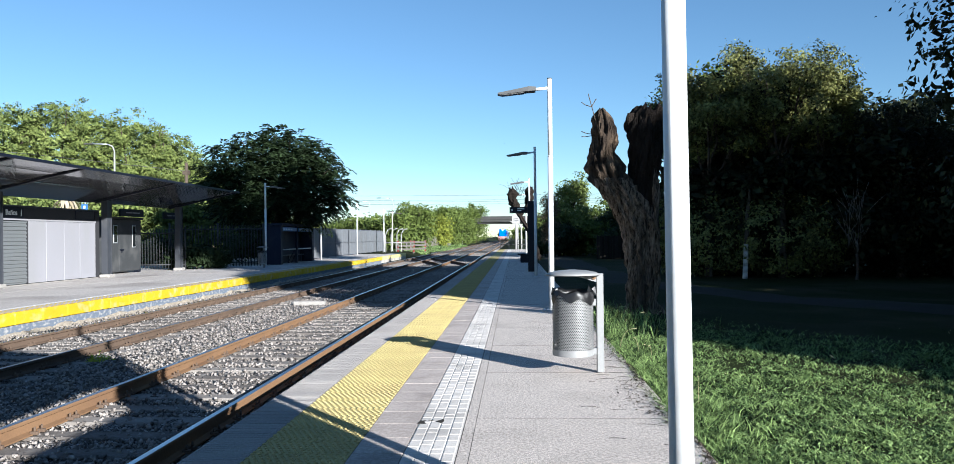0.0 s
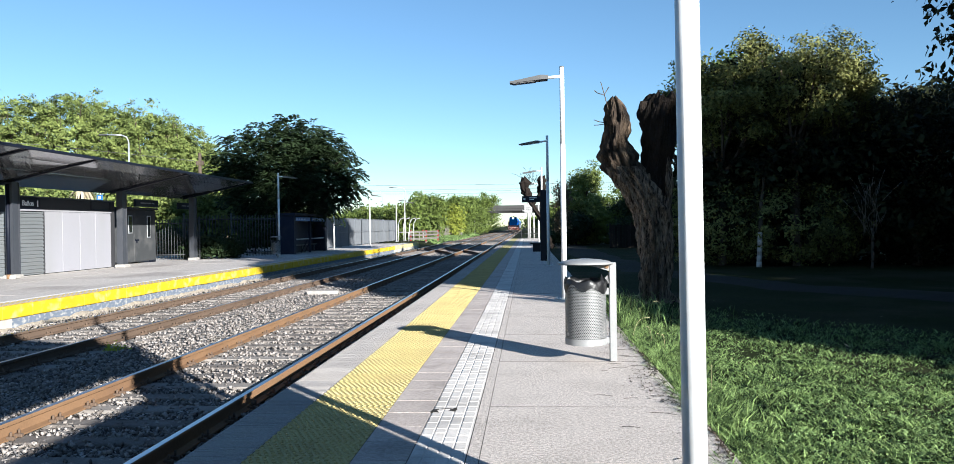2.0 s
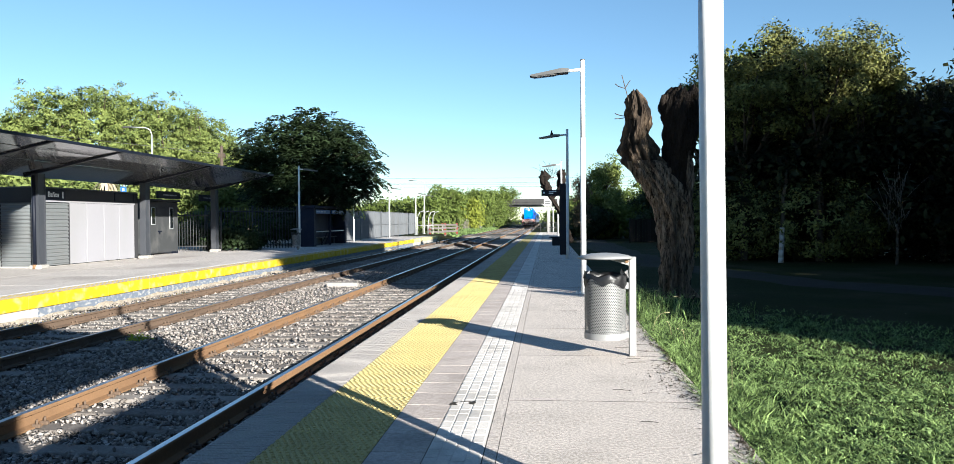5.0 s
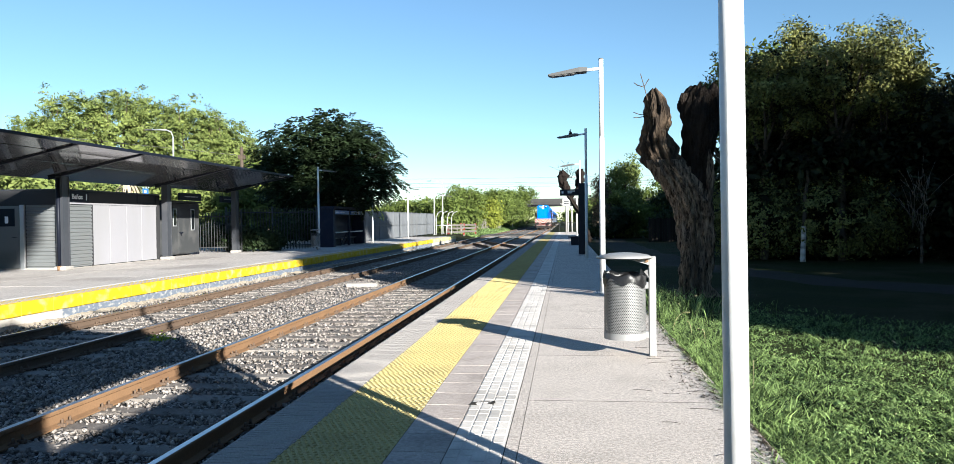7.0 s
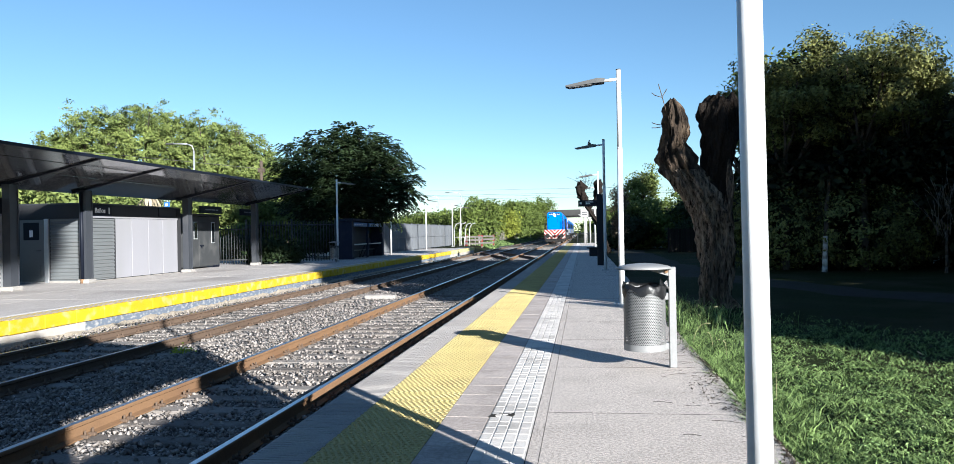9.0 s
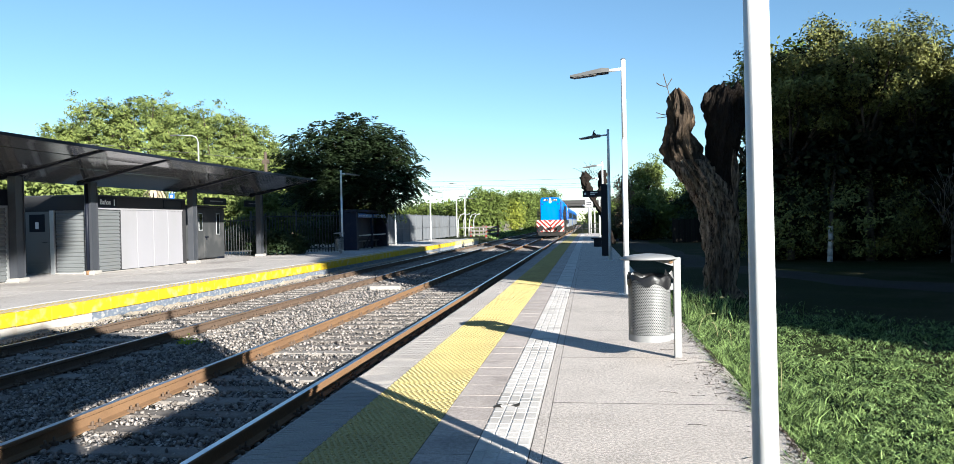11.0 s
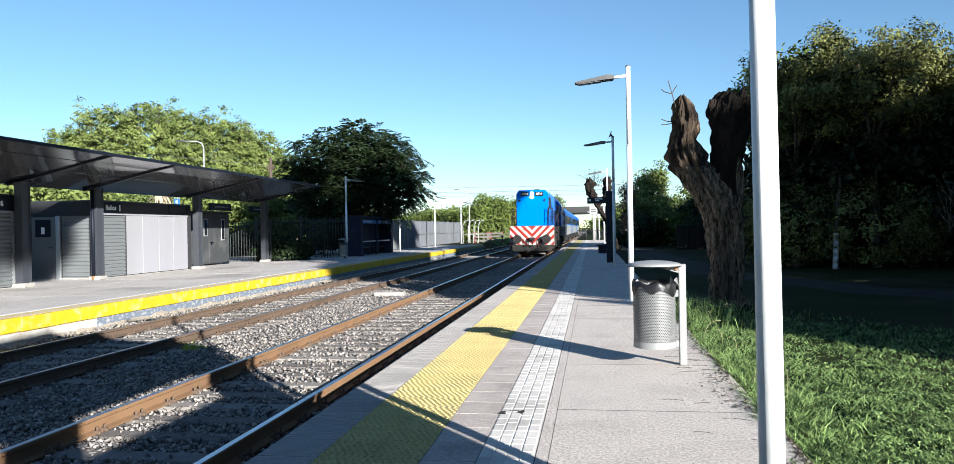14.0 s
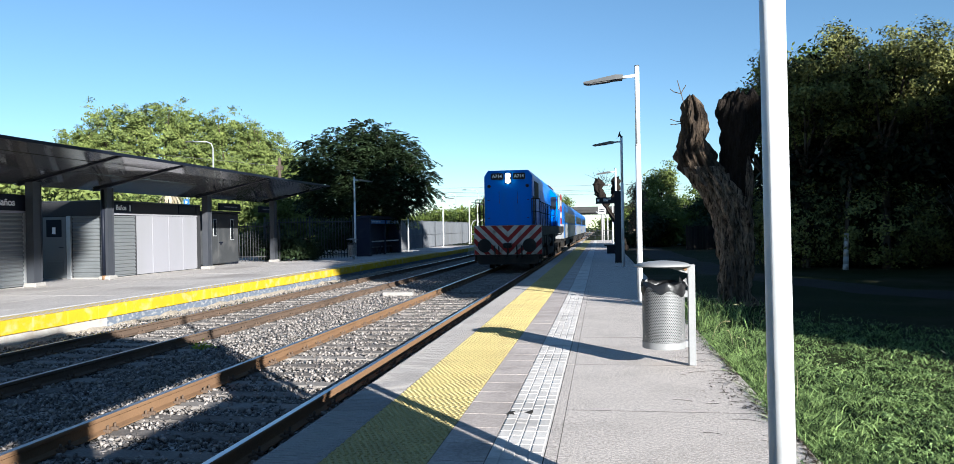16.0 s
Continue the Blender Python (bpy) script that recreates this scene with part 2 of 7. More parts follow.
YELLOW_TILE = surf("yellow tactile tile", (0.53, 0.44, 0.195), (0.42, 0.345, 0.15), 2.5, 0.75, grain=90, bump=0.15, depth=0.003, stain=(0.36, 0.29, 0.14), stain_scale=1.4, stain_amount=0.5, per_object=0.3, speck=0.22, laid=True)
WHITE_TILE = surf("pale guiding tile", (0.70, 0.655, 0.61), (0.56, 0.52, 0.485), 3, 0.8, grain=90, bump=0.2, depth=0.003, stain=(0.28, 0.26, 0.24), stain_scale=2.2, stain_amount=0.5, per_object=0.4, speck=0.2, laid=True)
JOINT = surf("dark joint mortar", (0.055, 0.05, 0.045), (0.03, 0.027, 0.024), 6, 0.95, bump=0.3)
RUST = surf("rusty rail steel", (0.235, 0.140, 0.076), (0.140, 0.084, 0.048), 3, 0.8, grain=50, bump=0.2, depth=0.003, stain=(0.12, 0.07, 0.045), stain_amount=0.5, stain_scale=1.5)
RUST_DULL = surf("dull brown rail steel", (0.15, 0.105, 0.075), (0.085, 0.06, 0.045), 3, 0.85, grain=50, bump=0.2, depth=0.003, stain=(0.06, 0.045, 0.035), stain_amount=0.5, stain_scale=1.5)
STEEL = surf("polished railhead", (0.60, 0.60, 0.62), (0.48, 0.48, 0.50), 6, 0.28, 1.0, grain=80, bump=0.02, spec=0.45)
SLEEPER = surf("weathered sleeper", (0.26, 0.235, 0.213), (0.12, 0.105, 0.095), 4, 0.95, grain=40, bump=0.4, depth=0.01, per_object=0.7, laid=True)
STONE = surf("ballast stone", (0.345, 0.31, 0.285), (0.095, 0.083, 0.075), 8, 0.95, grain=60, bump=0.3, depth=0.005, island=0.8, spec=0.15)
def gravel(name, c1, c2, size):
    """Packed crushed stone: each cell its own grey, dark gaps, angular relief."""
    m = bpy.data.materials.new(name)
    m.use_nodes = True
    n, l = m.node_tree.nodes, m.node_tree.links
    b = n["Principled BSDF"]
    g = n.new("ShaderNodeNewGeometry").outputs["Position"]
    cell, edge = n.new("ShaderNodeTexVoronoi"), n.new("ShaderNodeTexVoronoi")
    edge.feature = "DISTANCE_TO_EDGE"
    for t in (cell, edge):
        t.inputs["Scale"].default_value = 1 / size
        l.new(g, t.inputs["Vector"])
    grey, ramp, gap, mx = n.new("ShaderNodeSeparateColor"), n.new("ShaderNodeValToRGB"), n.new("ShaderNodeValToRGB"), n.new("ShaderNodeMixRGB")
    l.new(cell.outputs["Color"], grey.inputs["Color"])
    l.new(grey.outputs["Red"], ramp.inputs["Fac"])
    ramp.color_ramp.elements[0].color, ramp.color_ramp.elements[1].color = (*c2, 1), (*c1, 1)
    gap.color_ramp.elements[0].color, gap.color_ramp.elements[1].color = (0.12, 0.12, 0.12, 1), (1, 1, 1, 1)
    gap.color_ramp.elements[0].position, gap.color_ramp.elements[1].position = 0.02, 0.16
    l.new(edge.outputs["Distance"], gap.inputs["Fac"])
    mx.blend_type = "MULTIPLY"
    mx.inputs["Fac"].default_value = 1.0
    l.new(ramp.outputs["Color"], mx.inputs["Color1"])
    l.new(gap.outputs["Color"], mx.inputs["Color2"])
    l.new(mx.outputs["Color"], b.inputs["Base Color"])
    b.inputs["Roughness"].default_value, b.inputs["Specular IOR Level"].default_value = 0.95, 0.1
    lift, bump = n.new("ShaderNodeMath"), n.new("ShaderNodeBump")
    lift.operation = "MULTIPLY_ADD"
    l.new(grey.outputs["Green"], lift.inputs[0])
    lift.inputs[1].default_value = 0.8
    l.new(gap.outputs["Color"], lift.inputs[2])
    l.new(lift.outputs[0], bump.inputs["Height"])
    bump.inputs["Strength"].default_value, bump.inputs["Distance"].default_value = 1.0, size * 0.35
    l.new(bump.outputs["Normal"], b.inputs["Normal"])
    return m


BED = gravel("ballast bed", (0.42, 0.39, 0.37), (0.12, 0.108, 0.10), 0.042)
EARTH = surf("earth and short grass", (0.024, 0.032, 0.008), (0.010, 0.014, 0.004), 0.8, 0.95, grain=18, bump=0.6, depth=0.03, spec=0.08, stain=(0.055, 0.043, 0.028), stain_scale=0.35, stain_amount=0.75)
FAR_SLAB = surf("far platform concrete", (0.55, 0.51, 0.485), (0.43, 0.395, 0.375), 0.8, 0.85, per_object=0.5, grain=60, bump=0.2, depth=0.004, stain=(0.28, 0.255, 0.24), stain_scale=0.35, stain_amount=0.6, speck=0.25, speck_scale=60, laid=True)
KERB_YELLOW = surf("chipped yellow paint", (0.53, 0.365, 0.016), (0.44, 0.29, 0.013), 2, 0.7, grain=40, bump=0.2, depth=0.004, per_object=0.35, stain=(0.46, 0.40, 0.28), stain_scale=3.2, stain_amount=0.5, streak=0.8, laid=True)
# worn paint, with sunlight added as a paler yellow
KERB_WORN_LIT = surf("worn yellow coping paled for sun", (0.62, 0.52, 0.20), (0.55, 0.46, 0.20), 2, 0.8, grain=40, bump=0.2, stain=(0.52, 0.48, 0.42), stain_scale=1.2, stain_amount=0.7)
KERB_BLUE = surf("flaking blue-grey wall paint", (0.15, 0.175, 0.22), (0.12, 0.14, 0.175), 3, 0.85, grain=40, bump=0.3, depth=0.006, stain=(0.40, 0.385, 0.36), stain_scale=8.0, stain_amount=0.75, streak=0.6)
KERB_FOOT = surf("crumbled pale render", (0.40, 0.35, 0.28), (0.16, 0.135, 0.11), 9, 0.95, grain=40, bump=0.6, depth=0.02)
KERB_WHITE = surf("bare white wall render", (0.44, 0.42, 0.39), (0.34, 0.315, 0.285), 2, 0.9, grain=50, bump=0.3, depth=0.006, stain=(0.25, 0.21, 0.17), stain_scale=1.6, stain_amount=0.7, streak=2)

RAIL_Z = -0.275
EDGE_X, BACK_X, END_Y = -2.11, 1.27, 85.4           # near platform
FAR_X, FAR_BACK, FAR_END = -10.0, -21.0, 70.0       # far platform
TRACKS = (-3.78, -7.74)
GAUGE = 0.873
SLEEPER_Y = [[2.3 + i * 0.60 + 0.03 * math.sin(i * 7.3 + k) for i in range(150)] for k in range(2)]


def ground_z(x, y):
    """The lie of the land: a low bed for the tracks, level ground either side."""
    a = min(1, max(0, (x + 2.3) / 1.6)) if x > -6 else min(1, max(0, (-x - 10.0) / 1.6))
    z = -0.50 + a * 0.43
    if x > 1.2:
        z += 0.10 * noise.noise(Vector((x * 0.25, y * 0.25, 0))) * min(1, (x - 1.2) / 2)
    if x < -30:
        z += 0.3 * noise.noise(Vector((x * 0.05, y * 0.05, 3)))
    return z


def make_ground():
    xs = sorted({*np.linspace(-60, -10, 21), *np.linspace(-10, -1, 37), *np.linspace(-1, 16, 69), *np.linspace(16, 60, 23), -1500, -600, -250, -120, 120, 250, 600, 1500})
    ys = sorted({*np.linspace(-30, 0, 16), *np.linspace(0, 24, 97), *np.linspace(24, 90, 45), *np.linspace(90, 300, 36), -1500, -400, -100, 450, 700, 1100, 2500})
    verts = [(x, y, ground_z(x, y)) for y in ys for x in xs]
    n = len(xs)
    faces = [(j * n + i, j * n + i + 1, (j + 1) * n + i + 1, (j + 1) * n + i) for j in range(len(ys) - 1) for i in range(n - 1)]
    g = new("ground", raw_mesh("ground", verts, faces, EARTH, True))
    tagged(g, "earth with short green grass and worn bare patches", "ground", kind="structure")


def make_bed():
    xs, ys = np.linspace(-9.9, -2.2, 78), np.concatenate([np.linspace(-8, 40, 320), np.linspace(40.5, 330, 200)])
    verts = []
    for y in ys:
        for x in xs:
            z = -0.455 + 0.035 * noise.noise(Vector((x * 3, y * 3, 0))) + 0.03 * noise.noise(Vector((x * 9, y * 9, 4)))
            if x > -2.5:
                z -= 0.12 * (x + 2.5) / 0.3
            if x < -9.4:
                z -= 0.05
            verts.append((x, y, z))
    n = len(xs)
    faces = [(j * n + i, j * n + i + 1, (j + 1) * n + i + 1, (j + 1) * n + i) for j in range(len(ys) - 1) for i in range(n - 1)]
    tagged(new("ballast_bed", raw_mesh("ballast_bed", verts, faces, BED)), "grey crushed-stone bed between the platforms under both tracks", "ballast", kind="structure")


def stones(count, x0, x1, y0, y1, size, z):
    """Rough angular stones, thinning out with distance, few of them on the sleepers."""
    u = rng.random(count)
    y = y0 * (y1 / y0) ** u
    x = rng.uniform(x0, x1, count)
    keep = np.ones(count, bool)
    for c, rows in zip(TRACKS, SLEEPER_Y):
        for s in (-1, 1):
            keep &= abs(x - c - s * GAUGE) > 0.09
        near = np.abs(y[:, None] - np.array(rows)[None]).min(1) < 0.11
        keep &= ~(near & (abs(x - c) < 1.3) & (rng.random(count) < 0.62))
    x, y = x[keep], y[keep]
    k = len(x)
    cube = np.array([(a, b, c) for a in (-1, 1) for b in (-1, 1) for c in (-1, 1)], float)
    v = cube[None] * rng.uniform(0.40, 1.0, (k, 8, 3)) * (size * rng.uniform(0.5, 1.35, (k, 1, 1))) * np.array([1.1, 0.9, 0.65])
    q = rng.normal(size=(k, 3, 3))
    q, _ = np.linalg.qr(q)
    v = np.einsum("kij,knj->kni", q, v)
    v[..., 0] += x[:, None]
    v[..., 1] += y[:, None]
    v[..., 2] += (z + rng.uniform(-0.025, 0.028, k))[:, None]
    quads = np.array([(0, 1, 3, 2), (4, 6, 7, 5), (0, 4, 5, 1), (2, 3, 7, 6), (0, 2, 6, 4), (1, 5, 7, 3)])
    f = (np.arange(k)[:, None, None] * 8 + quads[None]).reshape(-1, 4)
    return v.reshape(-1, 3), f


def make_ballast():
    v, f = stones(54000, -9.85, -2.25, 4.2, 48, 0.021, -0.450)
    ob = new("ballast_stones", raw_mesh("ballast_stones", v, f, STONE))
    tagged(ob, "loose grey and brown crushed ballast stones", "ballast", kind="stuff")


RAIL_OUTLINE = [(-0.075, 0), (0.075, 0), (0.075, 0.014), (0.014, 0.03), (0.012, 0.105), (0.036, 0.118), (0.037, 0.144), (0.030, 0.152), (-0.030, 0.152), (-0.037, 0.144), (-0.036, 0.118), (-0.012, 0.105), (-0.014, 0.03), (-0.075, 0.014)]


def make_tracks():
    clip = bmesh.new()
    for s in (-1, 1):
        for y in (-0.055, 0.055):
            box(clip, s * 0.045, s * 0.12, y - 0.02, y + 0.02, 0.0, 0.035, 0.006)
            tube(clip, (s * 0.085, y, 0.03), (s * 0.085, y, 0.075), 0.014, 0.011, 6)
    clip = finish(clip, "rail_clip")
    clip.materials.append(RUST_DULL)
    sl = bmesh.new()
    box(sl, -1.35, 1.35, -0.12, 0.12, -0.16, 0.0, 0.012)
    sl = finish(sl, "sleeper")
    sl.materials.append(SLEEPER)
    for k, c in enumerate(TRACKS):
        t = thing(f"track_{k + 1}", "broad-gauge railway track with rusty rails on grey sleepers", "railway track", (c, 0, 0))
        tagged(t, kind="structure")
        for s in (-1, 1):
            bm = bmesh.new()
            prism(bm, [(s * GAUGE + u, RAIL_Z - 0.152 + v) for u, v in RAIL_OUTLINE], -30, 330)
            r = part("rail", bm, (RUST, RUST_DULL)[k], t)
            bm = bmesh.new()
            prism(bm, [(s * GAUGE + u, RAIL_Z + v) for u, v in ((-0.029, 0.0005), (-0.024, 0.003), (0.024, 0.003), (0.029, 0.0005))], -30, 330)
            part("running_surface", bm, STEEL, r, "wheel-polished bright steel strip on the railhead")
        for i in range(150):
            y = SLEEPER_Y[k][i]
            ob = new("sleeper", sl)
            ob.parent = t
            ob.matrix_local = pose(rng.uniform(-0.04, 0.04), y, -0.431 + rng.uniform(-0.006, 0.004), 0, 0, rng.uniform(-1, 1))
            if i < 60:
                for s in (-1, 1):
                    ob = new("rail_clip", clip)
                    ob.parent = t
                    ob.matrix_local = pose(s * GAUGE, y, -0.425)


def make_near_platform():
    p = boxed("near_platform", JOINT, None, (EDGE_X + 0.02, BACK_X, -14, END_Y, -0.62, -0.0032))
    tagged(p, "concrete station platform with tactile paving strips", "platform", kind="structure")
    boxed("plain_paving", PAVER, p, (EDGE_X - 0.03, -0.37, -14, -7.02, -0.07, 0.0))
    boxed("platform_wall", KERB_WHITE, p, (EDGE_X + 0.0, EDGE_X + 0.02, -14, END_Y, -0.62, -0.075))
    boxed("platform_end", KERB_WHITE, p, (EDGE_X + 0.02, BACK_X, END_Y, END_Y + 0.02, -0.62, -0.075))
    # edge tiles with fine grooves across
    L = 0.40
    bm = bmesh.new()
    box(bm, EDGE_X - 0.03, -1.738, 0.0025, L - 0.0025, -0.07, -0.0016)
    for i in range(8):
        y = 0.006 + i * 0.0492
        box(bm, EDGE_X - 0.015, -1.748, y, y + 0.036, -0.005, 0.0012)
    edge = finish(bm, "edge_tile")
    edge.materials.append(EDGE_TILE)
    # yellow blister tiles, with plainer blisters far off
    Y = 0.333
    blister = []
    for sides in (6, 4):
        bm = bmesh.new()
        box(bm, 0.0015, Y - 0.0015, 0.0015, Y - 0.0015, -0.03, -0.001, 0.002 if sides > 4 else 0.0)
        for i in range(7):
            for j in range(7):
                cx, cy = (i + 0.5 + (0.25 if j % 2 else -0.25)) * Y / 7, (j + 0.5) * Y / 7
                tube(bm, (cx, cy, -0.002), (cx, cy, 0.0075), 0.0150, 0.009, sides)
        blister.append(finish(bm, "tactile_tile"))
        blister[-1].materials.append(YELLOW_TILE)
    bm = bmesh.new()
    box(bm, -1.064, -0.727, 0.0045, 0.3955, -0.03, 0.0)
    paver = finish(bm, "paver")
    paver.materials.append(PAVER)
    # guiding tiles: four lengthwise bars, broken at staggered joints
    bm = bmesh.new()
    box(bm, -0.722, -0.374, 0.002, 0.331, -0.03, -0.0022)
    for i in range(4):
        x = -0.716 + i * 0.0850
        cut = (0.165, 0.22, 0.11, 0.165)[i]
        for ya, yb in ((0.005, cut - 0.006), (cut + 0.006, 0.328)):
            box(bm, x, x + 0.0755, ya, yb, -0.0045, 0.0016, 0.003)
    guide = finish(bm, "guiding_tile")
    guide.materials.append(WHITE_TILE)
    bm = bmesh.new()
    box(bm, -0.285, BACK_X, 0.0015, 1.9985, -0.05, 0.0)
    slab = finish(bm, "slab")
    slab.materials.append(CONCRETE)
    bm = bmesh.new()
    box(bm, -0.367, -0.290, 0.0015, 1.9985, -0.05, -0.001)
    strip = finish(bm, "border_strip")
    strip.materials.append(CONCRETE)

    def lay(name, me, x, step, y0, y1, jitter=0.0008):
        y = y0
        while y < y1 - step * 0.5:
            ob = new(name, me)
            ob.parent = p
            ob.matrix_local = pose(x, y, rng.uniform(-jitter, jitter))
            y += step
    lay("edge_tile", edge, 0, L, 1.0 - 20 * L, END_Y, 0.0005)
    for x in (-1.735, -1.735 + Y):
        lay("tactile_tile", blister[0], x, Y, 1.0 + 6 * Y, 1.0 + 36 * Y)
        lay("tactile_tile", blister[1], x, Y, 1.0 - 24 * Y, 1.0 + 6 * Y)
        lay("tactile_tile", blister[1], x, Y, 1.0 + 36 * Y, 50.5)
    lay("paver", paver, 0, 0.40, -7.0, END_Y, 0.0006)
    lay("guiding_tile", guide, 0, Y, 1.0 - 24 * Y, END_Y, 0.0003)
    lay("slab", slab, 0, 2.0, -14.01, END_Y, 0.0004)
    lay("border_strip", strip, 0, 2.0, -14.01, END_Y)
    for k in range(18):
        y = 1.99 + k * 2.0
        boxed("joint", JOINT, p, (-0.285, BACK_X - 0.002, y - 0.003, y + 0.003, -0.01, 0.0010))
    # a cracked guiding tile
    for pts in (((-0.735, 5.80), (-0.665, 5.79), (-0.690, 5.85), (-0.675, 5.90), (-0.715, 5.885)), ((-0.60, 5.86), (-0.545, 5.95), (-0.535, 5.88), (-0.555, 5.82)), ((-0.66, 5.895), (-0.58, 5.91), (-0.58, 5.918), (-0.66, 5.906))):
        bm = bmesh.new()
        prism(bm, pts, 0.0, 0.0045, "z")
        part("crack", bm, JOINT, p)
    bm = bmesh.new()
    box(bm, -1.735, -1.07, 50.6, END_Y, -0.03, 0.001, 0.003)
    part("tactile_end", bm, YELLOW_TILE, p)


def make_far_platform():
    p = boxed("far_platform", JOINT, None, (FAR_BACK, FAR_X - 0.42, -14, FAR_END, -0.62, -0.010))
    tagged(p, "pale concrete platform with yellow edge and chipped blue-grey wall", "platform", kind="structure")
    # coping cast in blocks, each a little out of line
    block = bmesh.new()
    box(block, FAR_X - 0.07, FAR_X + 0.03, 0.004, 0.896, -0.25, 0.005, 0.012)
    for v in block.verts:
        v.co += Vector(noise.noise_vector(v.co * 7)) * 0.006
    block = finish(block, "coping_block")
    block.materials.append(KERB_YELLOW)
    y = -14.0
    while y < 56.5:
        ob = new("coping_block", block)
        ob.parent = p
        ob.matrix_local = pose(rng.uniform(-0.006, 0.006), y, rng.uniform(-0.004, 0.004))
        y += 0.90
    # worn end section, its yellow also lightened where the sun falls
    boxed("worn_lit_coping", KERB_WORN_LIT, p, (FAR_X - 0.30, FAR_X - 0.02, 56.92, FAR_END + 0.03, -0.25, 0.006), 0.012, "worn coping, yellow paint paled for the sunlight on it")
    boxed("edge_strip", FAR_SLAB, p, (FAR_X - 1.42, FAR_X - 0.072, -14, FAR_END, -0.2, 0.0))
    for a, b in ((-12.8, -11.425), (-14.2, -12.8), (-15.6, -14.2), (-18.3, -15.6), (-21.0, -18.3)):
        bm = bmesh.new()
        box(bm, a + 0.008, b - 0.008, 0.008, 2.992, -0.05, 0.0)
        me = finish(bm, "slab")
        me.materials.append(FAR_SLAB)
        for i in range(27):
            ob = new("slab", me)
            ob.parent = p
            ob.matrix_local = pose(0, -13.5 + i * 3.0, rng.uniform(-0.003, 0.0))
    boxed("upper_wall", KERB_WHITE, p, (FAR_X - 0.42, FAR_X, -14, 14.2, -0.62, -0.25))
    boxed("lower_wall", KERB_BLUE, p, (FAR_X - 0.42, FAR_X - 0.005, 14.2, 56.9, -0.62, -0.25))
    boxed("end_wall", KERB_WHITE, p, (FAR_X - 0.42, FAR_X - 0.05, 56.9, FAR_END, -0.62, -0.25))
    # crumbled render along the foot of the wall
    bm = bmesh.new()
    rows = []
    for y in np.arange(6.0, 50.0, 0.09):
        k = noise.noise(Vector((y * 1.3, 0, 0))) + 0.6 * noise.noise(Vector((y * 5, 2, 0)))
        h, w = max(0.02, 0.075 + 0.06 * k), 0.05 + 0.03 * noise.noise(Vector((y * 3, 5, 0)))
        rows.append([bm.verts.new(q) for q in ((FAR_X - 0.02, y, -0.50 + h + 0.03), (FAR_X + 0.025, y, -0.50 + h), (FAR_X + w + 0.04, y, -0.50))])
    for q, r in zip(rows, rows[1:]):
        for i in range(2):
            bm.faces.new((q[i], r[i], r[i + 1], q[i + 1]))
    part("crumbled_foot", bm, KERB_FOOT, p)
    # yellow diagonal hatching along the edge
    bm = bmesh.new()
    prism(bm, [(FAR_X - 0.085, 0.0), (FAR_X - 0.085, 0.085), (FAR_X - 0.50, 0.845), (FAR_X - 0.50, 0.76)], 0.001, 0.0045, "z")
    bar = finish(bm, "hatch_bar")
    bar.materials.append(surf("worn yellow hatching paint", (0.60, 0.43, 0.10), (0.52, 0.38, 0.12), 4, 0.8, grain=60, stain=(0.54, 0.49, 0.42), stain_amount=0.6, stain_scale=3))
    for i in range(250):
        ob = new("hatch_bar", bar)
        ob.parent = p
        ob.matrix_local = pose(0, 5.0 + i * 0.17, rng.uniform(0, 0.0006))
    boxed("white_line", surf("faded white line", (0.60, 0.58, 0.56), (0.50, 0.48, 0.46), 4, 0.8, stain=(0.45, 0.42, 0.40), stain_scale=2, stain_amount=0.6), p, (FAR_X - 0.72, FAR_X - 0.60, -14, FAR_END, -0.01, 0.004))


make_ground()
make_bed()
make_tracks()
make_far_platform()

# ---- far side: canopy, modules, fences, kiosk ----
DARK_STEEL = surf("dark grey painted steel", (0.042, 0.045, 0.054), (0.032, 0.035, 0.042), 2, 0.45, grain=60, bump=0.05, depth=0.002, stain=(0.10, 0.098, 0.095), stain_scale=1.2, stain_amount=0.35, spec=0.45)
SOFFIT = surf("glossy grey canopy sheeting", (0.27, 0.262, 0.257), (0.21, 0.205, 0.20), 0.8, 0.10, 0.75, grain=30, bump=0.05, depth=0.004, stain=(0.19, 0.18, 0.17), stain_scale=0.7, stain_amount=0.3, spec=0.45)
ROOF = surf("grey roof sheet", (0.20, 0.20, 0.21), (0.15, 0.15, 0.16), 1, 0.5, 0.2, bump=0.05, spec=0.45)
GREY_SHEET = surf("grey corrugated sheet", (0.14, 0.15, 0.155), (0.115, 0.122, 0.126), 1.5, 0.5, grain=50, bump=0.05, depth=0.002, stain=(0.13, 0.13, 0.125), stain_scale=1.2, stain_amount=0.35, spec=0.45)
WHITE_PANEL = surf("off-white painted panel", (0.272, 0.266, 0.288), (0.248, 0.243, 0.262), 1, 0.5, grain=40, bump=0.05, depth=0.002, stain=(0.22, 0.22, 0.215), stain_scale=0.8, stain_amount=0.4, streak=4, spec=0.45)
CHARCOAL = surf("charcoal cladding", (0.042, 0.042, 0.045), (0.032, 0.032, 0.035), 1.5, 0.6, grain=40, bump=0.05)
FOOTING = surf("rough white footing", (0.36, 0.34, 0.315), (0.22, 0.205, 0.19), 6, 0.9, grain=40, bump=0.5, depth=0.02)
